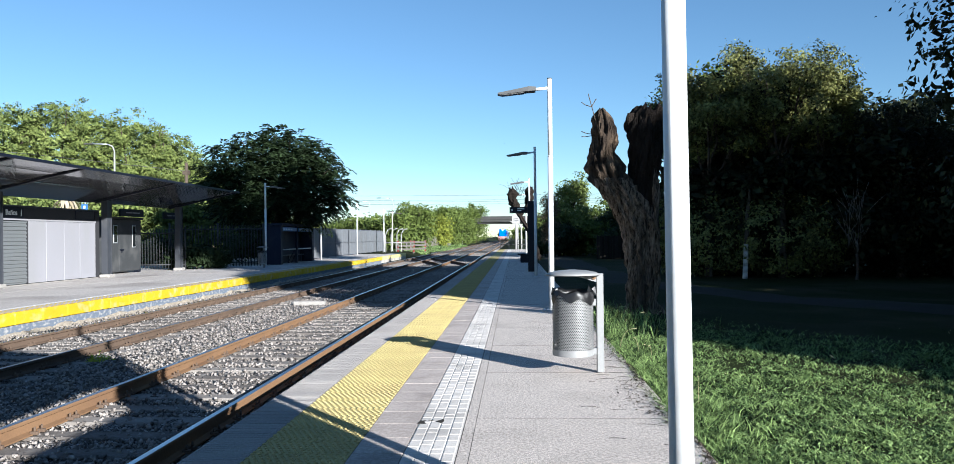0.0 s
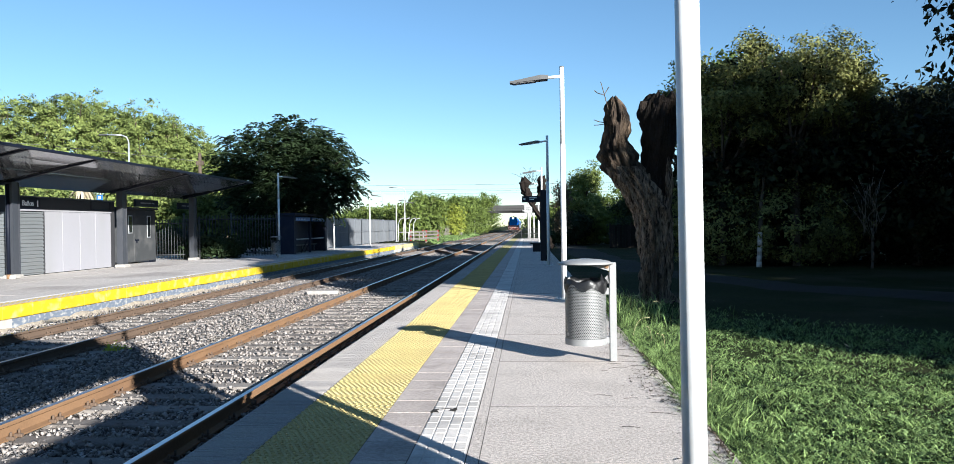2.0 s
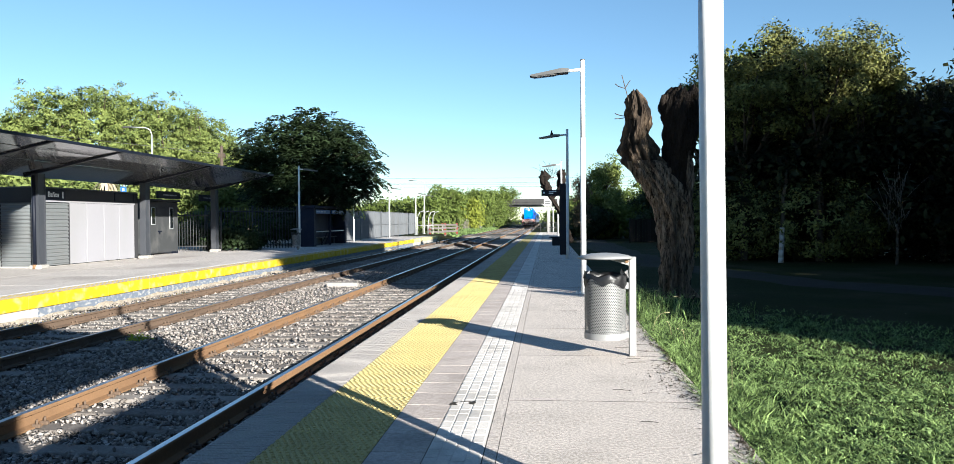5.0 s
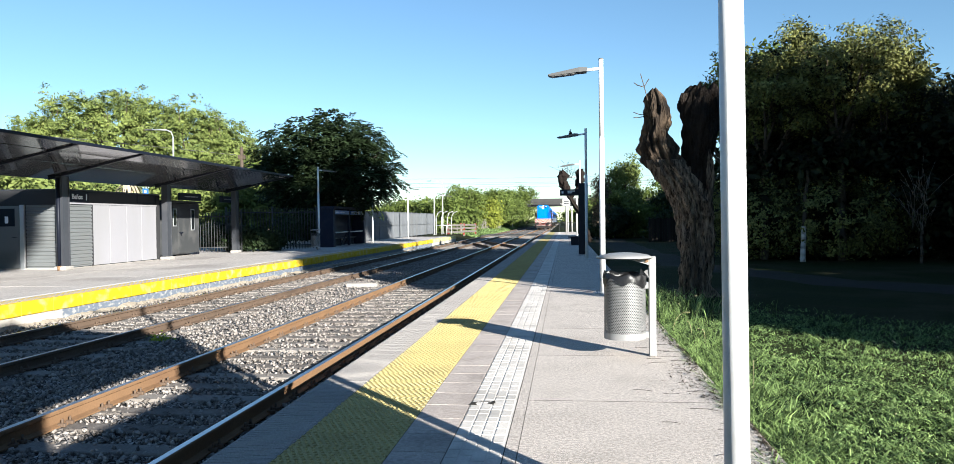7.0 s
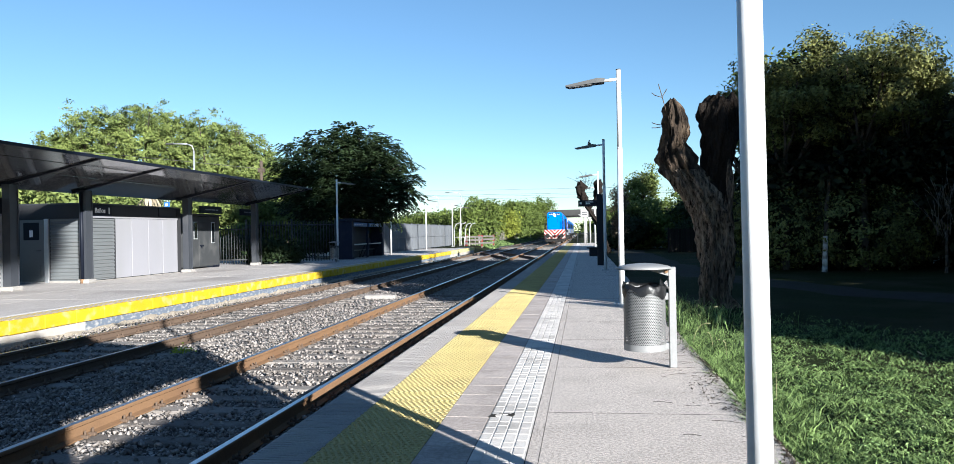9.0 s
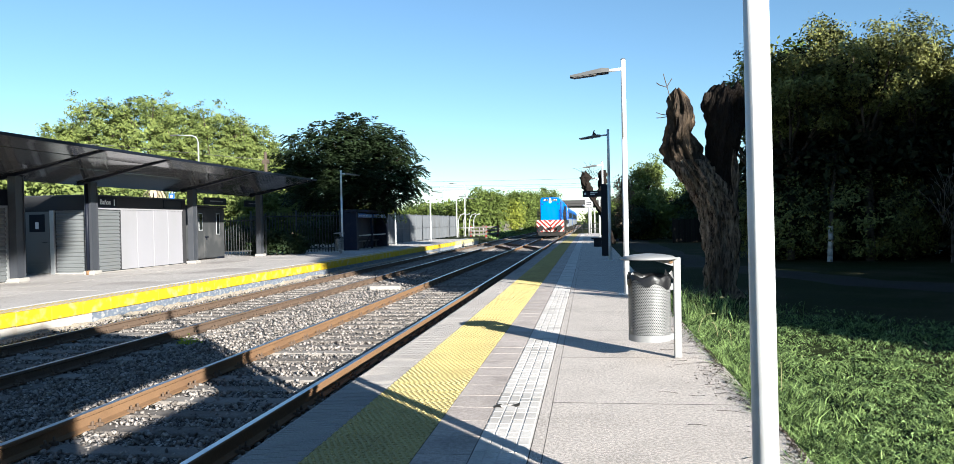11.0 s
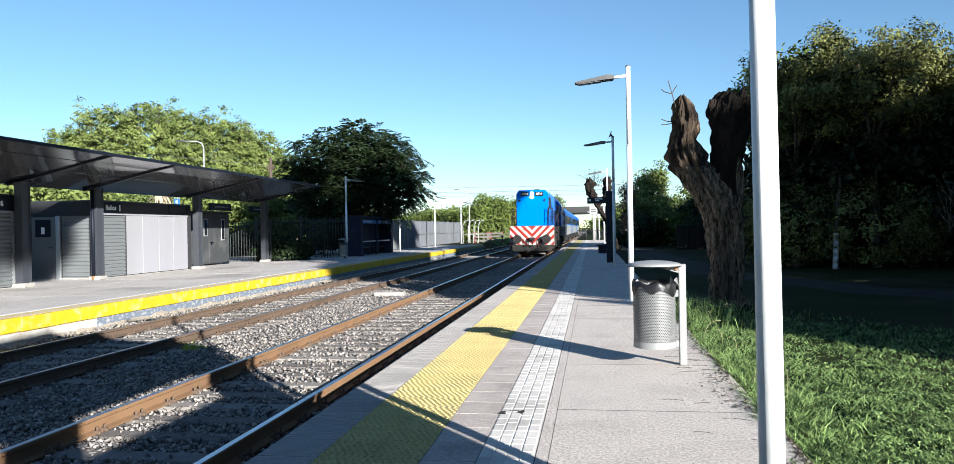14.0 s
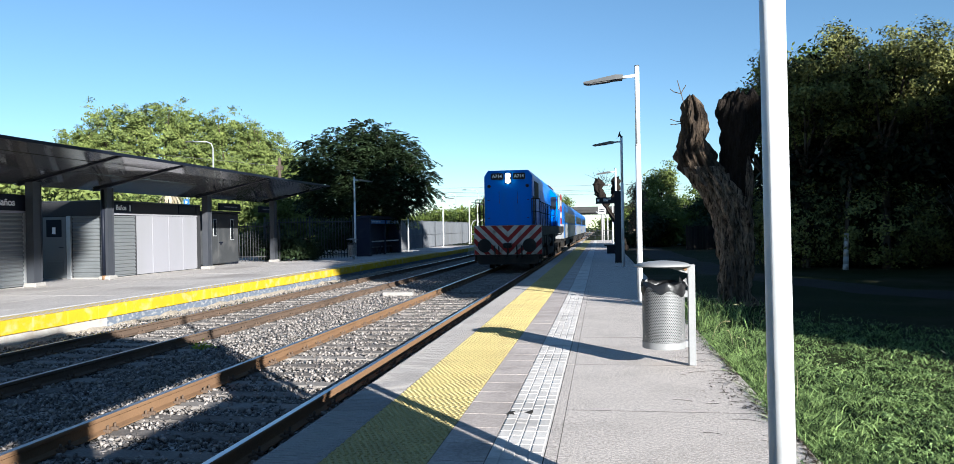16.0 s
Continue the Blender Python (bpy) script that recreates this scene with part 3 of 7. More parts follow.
NAVY = surf("navy sign enamel", (0.007, 0.009, 0.018), (0.005, 0.007, 0.013), 2, 0.5, bump=0.03, spec=0.2)
WHITE_INK = surf("white lettering", (0.80, 0.80, 0.80), (0.75, 0.75, 0.75), 5, 0.6, bump=0)
GALV = surf("galvanised steel", (0.56, 0.57, 0.58), (0.44, 0.45, 0.46), 5, 0.45, 0.6, grain=60, bump=0.05, depth=0.002, spec=0.45)
KIOSK = surf("dark blue-grey shelter paint", (0.022, 0.025, 0.043), (0.016, 0.018, 0.032), 2, 0.6, bump=0.03, stain=(0.04, 0.042, 0.05), stain_scale=1.5, stain_amount=0.5)
FENCE_SHEET = surf("grey galvanised fence sheet", (0.135, 0.142, 0.152), (0.095, 0.10, 0.11), 1.0, 0.6, 0.0, grain=30, bump=0.1, depth=0.004, stain=(0.10, 0.10, 0.10), stain_amount=0.5, stain_scale=0.6, streak=3)
BOOTH = surf("grey booth paint", (0.055, 0.057, 0.06), (0.04, 0.042, 0.044), 1.5, 0.6, bump=0.05, stain=(0.11, 0.108, 0.105), stain_scale=1.5, stain_amount=0.4)
DARK_GLASS = glassy("dark window glass", (0.012, 0.014, 0.016))
BLUE_BAND = surf("blue sign band", (0.03, 0.14, 0.42), (0.025, 0.11, 0.34), 2, 0.4, bump=0.02, spec=0.45)

COLUMN_X = -15.75
COLUMNS = (4.6, 12.0, 19.22, 22.47, 28.8, 35.15)


def canopy_z(x):
    return 3.02 + (x + 15.75) * (3.58 - 3.02) / 2.75


def make_canopy():
    c = thing("platform_canopy", "long dark grey steel platform canopy with glossy soffit", "canopy", (0, 0, 0))
    y0, y1, xf, xb = -4.0, 35.45, -12.98, -16.4
    bm = bmesh.new()
    prism(bm, [(xb, canopy_z(xb) + 0.06), (xf, canopy_z(xf) + 0.06), (xf, canopy_z(xf) + 0.085), (xb, canopy_z(xb) + 0.085)], y0, y1)
    part("roof", bm, ROOF, c)
    edges = [y0, *COLUMNS, y1]
    for a, b in zip(edges, edges[1:]):
        for xa, xc in ((xb, -14.75), (-14.75, -13.75), (-13.75, xf)):
            bm = bmesh.new()
            prism(bm, [(xa + 0.012, canopy_z(xa) + 0.03), (xc - 0.012, canopy_z(xc) + 0.03), (xc - 0.012, canopy_z(xc) + 0.058), (xa + 0.012, canopy_z(xa) + 0.058)], a + 0.03, b - 0.03)
            # sheets sag a little, so that each reflects another part of the surroundings
            for v in bm.verts:
                v.co.z += rng.uniform(-0.022, 0.012)
            part("soffit_panel", bm, SOFFIT, c)
    bm = bmesh.new()
    box(bm, xf - 0.004, xf + 0.045, y0, y1, canopy_z(xf) + 0.005, canopy_z(xf) + 0.09, 0.01)
    part("fascia", bm, NAVY, c)
    for y in COLUMNS:
        bm = bmesh.new()
        prism(bm, [(-16.2, canopy_z(-16.2) - 0.06), (xf - 0.01, canopy_z(xf) - 0.0), (xf - 0.01, canopy_z(xf) + 0.055), (-16.2, canopy_z(-16.2) + 0.055)], y - 0.05, y + 0.05)
        part("beam", bm, NAVY, c)
        bm = bmesh.new()
        z = canopy_z(COLUMN_X)
        box(bm, COLUMN_X - 0.12, COLUMN_X + 0.12, y - 0.17, y - 0.152, 0.10, z - 0.06)
        box(bm, COLUMN_X - 0.12, COLUMN_X + 0.12, y + 0.152, y + 0.17, 0.10, z - 0.06)
        box(bm, COLUMN_X - 0.012, COLUMN_X + 0.012, y - 0.152, y + 0.152, 0.10, z - 0.06)
        box(bm, COLUMN_X + 0.07, COLUMN_X + 0.09, y - 0.152, y + 0.152, 0.10, z - 0.06)
        col = part("column", bm, DARK_STEEL, c)
        bm = bmesh.new()
        box(bm, COLUMN_X - 0.19, COLUMN_X + 0.2, y - 0.23, y + 0.23, -0.01, 0.13, 0.03)
        for v in bm.verts:
            v.co += Vector(noise.noise_vector(v.co * 5)) * 0.03
        part("footing", bm, FOOTING, col, "rough chipped white concrete footing")


def corrugated(bm, x, y0, y1, z0, z1, pitch=0.12, depth=0.03, face="x"):
    """A sheet of horizontal trapezoid ribs, facing +x (or -y)."""
    z, pts = z0, []
    while z < z1 - 1e-6:
        for dz, d in ((0, 0), (0.35, 0), (0.5, depth), (0.85, depth)):
            pts.append((min(z + dz * pitch, z1), d))
        z += pitch
    pts.append((z1, 0))
    rows = []
    for z, d in pts:
        rows.append([bm.verts.new((x + d, y, z) if face == "x" else (y, x - d, z)) for y in (y0, y1)])
    back = []
    for z, d in pts:
        back.append([bm.verts.new((x - 0.03, y, z) if face == "x" else (y, x + 0.03, z)) for y in (y0, y1)])
    for r, q in ((rows, 1), (back, -1)):
        for a, b in zip(r, r[1:]):
            bm.faces.new((a[0], a[1], b[1], b[0]))
    for k in (0, 1):
        for i in range(len(rows) - 1):
            bm.faces.new((rows[i][k], rows[i + 1][k], back[i + 1][k], back[i][k]))


def lettering(body, size, material, parent, m, label):
    cu = bpy.data.curves.new("lettering", "FONT")
    cu.body, cu.size, cu.align_x, cu.align_y, cu.extrude, cu.offset = body, size, "CENTER", "CENTER", 0.003, size * 0.022
    me_ob = bpy.data.objects.new("lettering", cu)
    me = bpy.data.meshes.new_from_object(me_ob)
    me.materials.clear()
    me.materials.append(material)
    ob = new("lettering", me)
    ob.parent = parent
    ob.matrix_local = m
    return tagged(ob, label)


FACE_X = pose(0, 0, 0, 90, 0, 90)   # a sign that faces +x


def make_modules():
    fx = -15.95
    m = thing("toilet_module", "grey and white prefabricated toilet module with charcoal fascia", "toilet building")
    boxed("body", CHARCOAL, m, (-20.5, fx - 0.04, 22.75, 28.6, 0.03, 2.50))
    boxed("plinth", FOOTING, m, (-20.5, fx - 0.05, 22.70, 28.6, 0.0, 0.05))
    bm = bmesh.new()
    corrugated(bm, fx - 0.005, 22.75, 24.25, 0.05, 2.08)
    part("corrugated_panel", bm, GREY_SHEET, m)
    for a, b in ((24.27, 25.28), (25.30, 26.32), (26.34, 27.30), (27.32, 28.35)):
        boxed("white_panel", WHITE_PANEL, m, (fx - 0.03, fx, a, b, 0.05, 2.10), 0.004)
    boxed("cover_strip", CHARCOAL, m, (fx - 0.02, fx + 0.034, 24.235, 24.275, 0.05, 2.10))
    boxed("head_trim", WHITE_PANEL, m, (fx - 0.03, fx + 0.02, 22.75, 28.38, 2.105, 2.16), 0.004)
    boxed("fascia", CHARCOAL, m, (fx - 0.03, fx + 0.005, 22.75, 28.62, 2.165, 2.55), 0.004)
    boxed("corner_post", CHARCOAL, m, (fx - 0.03, fx + 0.006, 28.38, 28.62, 0.05, 2.16))
    boxed("roof_edge", DARK_STEEL, m, (-20.55, fx + 0.03, 22.70, 28.65, 2.555, 2.59))
    # notice frame on the fascia
    bm = bmesh.new()
    for d in ((27.0, 28.3, 2.50, 2.53), (27.0, 28.3, 2.20, 2.23), (27.0, 27.03, 2.23, 2.50), (28.27, 28.3, 2.23, 2.50)):
        box(bm, fx + 0.008, fx + 0.03, *d)
    part("notice_frame", bm, NAVY, m)
    sign = boxed("sign_board", NAVY, m, (fx + 0.008, fx + 0.05, 22.85, 24.05, 2.17, 2.52), 0.004, "navy sign board lettered in white")
    lettering("Baños", 0.235, WHITE_INK, sign, Matrix.Translation((fx + 0.053, 23.42, 2.345)) @ FACE_X, "white lettering")
    bm = bmesh.new()
    box(bm, fx + 0.051, fx + 0.055, 23.88, 23.93, 2.24, 2.45)
    part("sign_mark", bm, WHITE_INK, sign)
    # end wall that faces the gap: corrugated sheet, post and door
    bm = bmesh.new()
    corrugated(bm, 22.74, -17.20, fx - 0.04, 0.05, 2.08, face="y")
    part("corrugated_panel", bm, GREY_SHEET, m)
    boxed("end_fascia", CHARCOAL, m, (-20.5, fx - 0.04, 22.70, 22.748, 2.09, 2.55))
    boxed("door_post", GALV, m, (-17.40, -17.25, 22.68, 22.75, 0.0, 2.09), 0.004)
    d = boxed("door", GREY_SHEET, m, (-18.28, -17.43, 22.70, 22.745, 0.03, 2.06), 0.004, "grey steel door with low louvre and a notice")
    notice = boxed("notice", NAVY, d, (-18.14, -17.58, 22.690, 22.705, 1.40, 1.97), 0.002, "dark notice board on the door")
    boxed("notice_mark", WHITE_INK, notice, (-17.92, -17.80, 22.686, 22.690, 1.50, 1.72))
    for i in range(5):
        bm = bmesh.new()
        box(bm, -18.18, -17.53, 22.675, 22.70, 0.20 + i * 0.085, 0.25 + i * 0.085)
        part("louvre_slat", bm, GREY_SHEET, d)
    bm = bmesh.new()
    tube(bm, (-17.52, 22.70, 1.05), (-17.52, 22.63, 1.05), 0.012, None, 6)
    tube(bm, (-17.52, 22.63, 1.05), (-17.64, 22.63, 1.05), 0.012, None, 6)
    part("door_handle", bm, NAVY, d)
    # the next module along
    n = thing("toilet_module", "grey corrugated prefabricated toilet module with navy sign", "toilet building")
    boxed("body", CHARCOAL, n, (-20.5, fx - 0.04, 8.0, 19.18, 0.03, 2.50))
    for a, b in ((8.0, 10.6), (10.62, 13.2), (13.22, 15.8), (15.82, 19.03)):
        bm = bmesh.new()
        corrugated(bm, fx - 0.005, a, b, 0.05, 2.08)
        part("corrugated_panel", bm, GREY_SHEET, n)
    boxed("head_trim", WHITE_PANEL, n, (fx - 0.03, fx + 0.02, 8.0, 19.2, 2.085, 2.15), 0.004)
    boxed("corner_post", GALV, n, (fx - 0.06, fx + 0.015, 19.05, 19.2, 0.0, 2.08))
    boxed("fascia", NAVY, n, (fx - 0.03, fx + 0.01, 8.0, 19.2, 2.155, 2.60))
    boxed("plinth", FOOTING, n, (-20.5, fx - 0.05, 8.0, 19.18, 0.0, 0.05))
    lettering("Baños", 0.27, WHITE_INK, n, Matrix.Translation((fx + 0.013, 18.42, 2.37)) @ FACE_X, "white lettering")
    # rusty downpipe beside a column
    p = thing("downpipe", "black downpipe with rusty foot beside a column", "pipe", (COLUMN_X - 0.02, 22.28, 0))
    piped("pipe", NAVY, p, (0, 0, 0.12), (0, 0, 2.9), 0.055)
    piped("shoe", RUST, p, (0, 0, 0.0), (0, 0, 0.14), 0.065)


def make_booth():
    b = thing("ticket_booth", "small grey steel booth with narrow windows", "booth", (-17.0, 31.0, 0))
    bm = bmesh.new()
    box(bm, -2.2, 0, 0, 3.0, 0.06, 2.35, 0.03)
    body = part("body", bm, BOOTH, b)
    boxed("roof", CHARCOAL, b, (-2.3, 0.08, -0.08, 3.08, 2.352, 2.44), 0.01)
    for y, z0, z1 in ((0.75, 1.35, 2.05), (2.35, 1.15, 2.05)):
        f = boxed("window_frame", GALV, b, (-0.01, 0.018, y - 0.16, y + 0.16, z0 - 0.04, z1 + 0.04), 0.004)
        boxed("pane", DARK_GLASS, f, (0.016, 0.024, y - 0.12, y + 0.12, z0, z1))
    d = boxed("door", BOOTH, b, (-0.005, 0.014, 1.05, 1.95, 0.1, 2.05), 0.004)
    bm = bmesh.new()
    box(bm, 0.014, 0.06, 1.10, 1.38, 1.0, 1.05)
    box(bm, 0.014, 0.05, 1.22, 1.26, 0.9, 1.0)
    part("door_handle", bm, NAVY, d)
    for y in (0.2, 2.5, 2.8):
        boxed("foot", NAVY, b, (-0.02, 0.02, y - 0.12, y + 0.12, 0, 0.10), 0.005)
    # hanging platform sign boards under the canopy
    for x, y, w in ((-16.0, 31.2, 1.9), (-16.3, 35.6, 1.7)):
        s = thing("hanging_sign", "black station sign hung under the canopy", "sign", (x, y, 0), group="hanging signs")
        bd = boxed("board", NAVY, s, (-0.05, 0.05, -w / 2, w / 2, 2.42, 2.72), 0.006)
        for k in (-0.7, 0.7):
            piped("rod", DARK_STEEL, s, (0, k * w / 2, 2.72), (0, k * w / 2, canopy_z(x) - 0.0), 0.012, None, 6)
        bm = bmesh.new()
        for i, (a, b2) in enumerate(((-0.55, -0.05), (0.0, 0.35), (0.40, 0.62))):
            box(bm, 0.051, 0.054, a, b2, 2.55, 2.60)
        part("text_bar", bm, surf("dim lettering", (0.25, 0.25, 0.27), (0.2, 0.2, 0.22), bump=0), bd)


def make_bar_fence(x0, y0, x1, y1, h, step, label, paint=None):
    paint = paint or NAVY
    f = thing("bar_fence", label, "fence")
    L = math.hypot(x1 - x0, y1 - y0)
    ux, uy = (x1 - x0) / L, (y1 - y0) / L
    n = int(L / step)
    for i in range(n + 1):
        s = i * step
        piped("bar", paint, f, (x0 + ux * s, y0 + uy * s, 0.05), (x0 + ux * s, y0 + uy * s, h), 0.02, None, 4)
    for z in (0.25, h - 0.2):
        piped("rail", paint, f, (x0, y0, z), (x1, y1, z), 0.03, None, 4)
    k = max(1, round(L / 2.4))
    for i in range(k + 1):
        s = L * i / k
        piped("post", paint, f, (x0 + ux * s, y0 + uy * s, 0.0), (x0 + ux * s, y0 + uy * s, h + 0.1), 0.05, None, 4)


def make_sheet_fence():
    f = thing("sheet_fence", "grey galvanised ribbed sheet fence along the platform back", "fence")
    y0, y1, x = 42.0, 81.0, -14.0
    n = 16
    for i in range(n):
        a, b = y0 + (y1 - y0) * i / n, y0 + (y1 - y0) * (i + 1) / n
        bm = bmesh.new()
        y, k = a + 0.03, 0
        pts = []
        while y < b - 0.05:
            pts.append((y, 0.0 if k % 4 in (0, 1) else 0.035))
            y += 0.09
            k += 1
        lo = [bm.verts.new((x + d, y, 0.06)) for y, d in pts]
        hi = [bm.verts.new((x + d, y, 2.14)) for y, d in pts]
        lo2 = [bm.verts.new((x + d - 0.01, y, 0.06)) for y, d in pts]
        hi2 = [bm.verts.new((x + d - 0.01, y, 2.14)) for y, d in pts]
        for j in range(len(pts) - 1):
            bm.faces.new((lo[j], lo[j + 1], hi[j + 1], hi[j]))
            bm.faces.new((lo2[j + 1], lo2[j], hi2[j], hi2[j + 1]))
            bm.faces.new((hi[j], hi[j + 1], hi2[j + 1], hi2[j]))
        part("sheet", bm, FENCE_SHEET, f)
        boxed("post", FENCE_SHEET, f, (x - 0.03, x + 0.06, a - 0.03, a + 0.03, 0, 2.22), 0.005)
    boxed("top_rail", FENCE_SHEET, f, (x + 0.005, x + 0.055, y0, y1, 2.14, 2.18))
    boxed("mid_rail", FENCE_SHEET, f, (x + 0.042, x + 0.07, y0, y1, 1.08, 1.13))


def make_kiosk():
    k = thing("waiting_shelter", "dark navy waiting shelter with blue sign band and pale leaning rails", "shelter", (-13.0, 41.6, 0))
    for y in (0.0, 6.6):
        boxed("end_wall", KIOSK, k, (-0.75, 0.1, y, y + 0.35, 0, 2.16), 0.01)
    boxed("roof", KIOSK, k, (-0.8, 0.2, -0.1, 7.05, 2.162, 2.30), 0.01)
    boxed("back_wall", KIOSK, k, (-0.75, -0.7, 0.35, 6.6, 0.0, 2.16))
    for a, b in ((0.4, 3.2), (3.6, 6.5)):
        s = boxed("sign_band", BLUE_BAND, k, (0.02, 0.08, a, b, 1.86, 2.08), 0.004)
        bm = bmesh.new()
        y = a + 0.15
        for w in (0.35, 0.22, 0.5, 0.3):
            if y + w < b - 0.2:
                box(bm, 0.081, 0.084, y, y + w, 1.93, 2.01)
                y += w + 0.12
        part("text_bar", bm, surf("pale lettering", (0.5, 0.55, 0.62), (0.45, 0.5, 0.56), bump=0), s)
    for y in (0.35, 3.3, 6.55):
        boxed("post", KIOSK, k, (-0.05, 0.08, y, y + 0.12, 0, 2.16), 0.005)
    for a, b in ((0.5, 3.2), (3.5, 6.5)):
        piped("leaning_rail", GALV, k, (0.0, a, 0.82), (0.0, b, 0.82), 0.035, None, 8, "pale steel leaning rail")
        for y in (a + 0.2, b - 0.2):
            piped("bracket", KIOSK, k, (-0.4, y, 0.0), (0.0, y, 0.80), 0.025, None, 6)
    boxed("seat", DARK_STEEL, k, (-0.68, -0.35, 0.6, 6.3, 0.42, 0.47), 0.01)
    for y in (0.9, 3.4, 6.0):
        boxed("seat_leg", DARK_STEEL, k, (-0.55, -0.45, y, y + 0.06, 0, 0.42))


make_canopy()
make_modules()
make_booth()
make_bar_fence(-18.6, 35.3, -15.7, 35.7, 1.95, 0.135, "grey steel bar fence beside the booth", BOOTH)
make_bar_fence(-17.0, 36.9, -13.0, 39.0, 2.15, 0.15, "dark steel bar fence with bushes behind it", BOOTH)
make_sheet_fence()
make_kiosk()

# ---- shelter over the near platform, beside and above the viewer ----
def near_z(x):
    return 3.35 + (2.15 - x) * 0.18


def make_near_shelter():
    y1, y0 = 1.60, -12.0
    tagged(boxed("shelter_paving", CONCRETE, None, (BACK_X + 0.004, 2.6, -14, 1.6, -0.5, -0.004)), "concrete paving under the platform shelter", "paving", kind="structure")
    c = thing("platform_shelter", "dark grey steel shelter with raised roof over the platform", "shelter")
    bm = bmesh.new()
    prism(bm, [(2.15, near_z(2.15)), (-0.80, near_z(-0.80)), (-0.80, near_z(-0.80) + 0.14), (2.15, near_z(2.15) + 0.14)], y0, y1)
    part("roof", bm, ROOF, c)
    boxed("back_panel", CHARCOAL, c, (1.98, 2.04, y0, 0.56, 0.0, 2.50))
    boxed("end_panel", CHARCOAL, c, (1.98, 2.04, 0.56, 1.57, 0.0, 3.35))
    boxed("upper_panel", CHARCOAL, c, (1.98, 2.04, y0, 0.56, 3.0, 3.35))
    for y in (-2.19, -6.0, -9.8):
        boxed("column", DARK_STEEL, c, (1.80, 2.06, y - 0.33, y + 0.33, 0.0, 3.37), 0.01)
    boxed("column", DARK_STEEL, c, (1.82, 2.06, 1.20, 1.56, 0.0, 3.37), 0.01)


make_near_shelter()

# ---- lamps, bin, signs ----
WHITE_POST = surf("white painted post", (0.66, 0.665, 0.67), (0.58, 0.585, 0.59), 2, 0.42, grain=60, bump=0.06, depth=0.002, stain=(0.45, 0.43, 0.40), stain_scale=7, stain_amount=0.35, streak=1.5, spec=0.45)
LAMP_GREY = surf("grey lamp housing", (0.11, 0.11, 0.11), (0.085, 0.085, 0.085), 3, 0.5, 0.3, bump=0.03, spec=0.45)
LENS = surf("milky lamp lens", (0.16, 0.15, 0.14), (0.11, 0.105, 0.10), 5, 0.25, bump=0.02, spec=0.45)


def make_lamp(arm=-1.0, height=4.45):
    t = thing("platform_lamp", "white platform lamp post with flat grey lamp head", "lamp post", group="platform lamps")
    bm = bmesh.new()
    tube(bm, (0, 0, 0.0), (0, 0, 2.95), 0.0535, 0.051, 20)
    tube(bm, (0, 0, 2.95), (0, 0, 2.98), 0.051, 0.047, 20)
    tube(bm, (0, 0, 2.98), (0, 0, height), 0.047, 0.044, 20)
    part("pole", bm, WHITE_POST, t)
    piped("cap", LAMP_GREY, t, (0, 0, height), (0, 0, height + 0.02), 0.048, 0.043, 16)
    bm = bmesh.new()
    box(bm, -0.15, 0.15, -0.15, 0.15, 0.002, 0.02, 0.004)
    for sx in (-0.11, 0.11):
        for sy in (-0.11, 0.11):
            tube(bm, (sx, sy, 0.018), (sx, sy, 0.05), 0.013, None, 6)
    part("base_plate", bm, GALV, t)
    a = piped("arm", WHITE_POST, t, (0, 0, height - 0.17), (0.34 * arm, 0, height - 0.20), 0.03, 0.03, 12)
    bm = bmesh.new()
    prism(bm, [(0.26, -0.165), (0.40, -0.155), (1.0, -0.265), (1.0, -0.285), (0.95, -0.30), (0.42, -0.245), (0.27, -0.235)], -0.13, 0.13)
    for v in bm.verts:
        v.co = Vector((v.co.x * arm, v.co.y * (1.0 if v.co.x < 0.9 else 0.8), v.co.z + height))
    h = part("lamp_head", bm, LAMP_GREY, t)
    bm = bmesh.new()
    prism(bm, [(0.50, -0.262), (0.93, -0.303), (0.93, -0.311), (0.50, -0.270)], -0.10, 0.10)
    for v in bm.verts:
        v.co = Vector((v.co.x * arm, v.co.y, v.co.z + height))
    part("lens", bm, LENS, h)
    return t


lamp = make_lamp()
lamp.matrix_world = pose(0.73, 3.31, 0, 0, -0.4, 0)
for x, y in ((0.72, 14.74), (0.79, 39.9), (0.80, 52.0)):
    copy_thing(lamp, pose(x, y, 0))
make_lamp(-1.0, 4.58).matrix_world = pose(0.76, 27.14, 0)
lamp2 = make_lamp(1.0, 4.3)
lamp2.matrix_world = pose(-12.75, 38.6, 0)
for y in (62.6, 75.5):
    copy_thing(lamp2, pose(-13.0, y, 0))
copy_thing(lamp2, pose(-13.1, 81.4, 0))
sign_post = thing("sign_post", "white post with a small dark display box", "sign", (-12.95, 50.6, 0))
piped("post", WHITE_POST, sign_post, (0, 0, 0), (0, 0, 2.85), 0.055, 0.05, 12)
boxed("display_box", NAVY, sign_post, (-0.12, 0.12, -0.75, 0.15, 2.55, 2.95), 0.01)


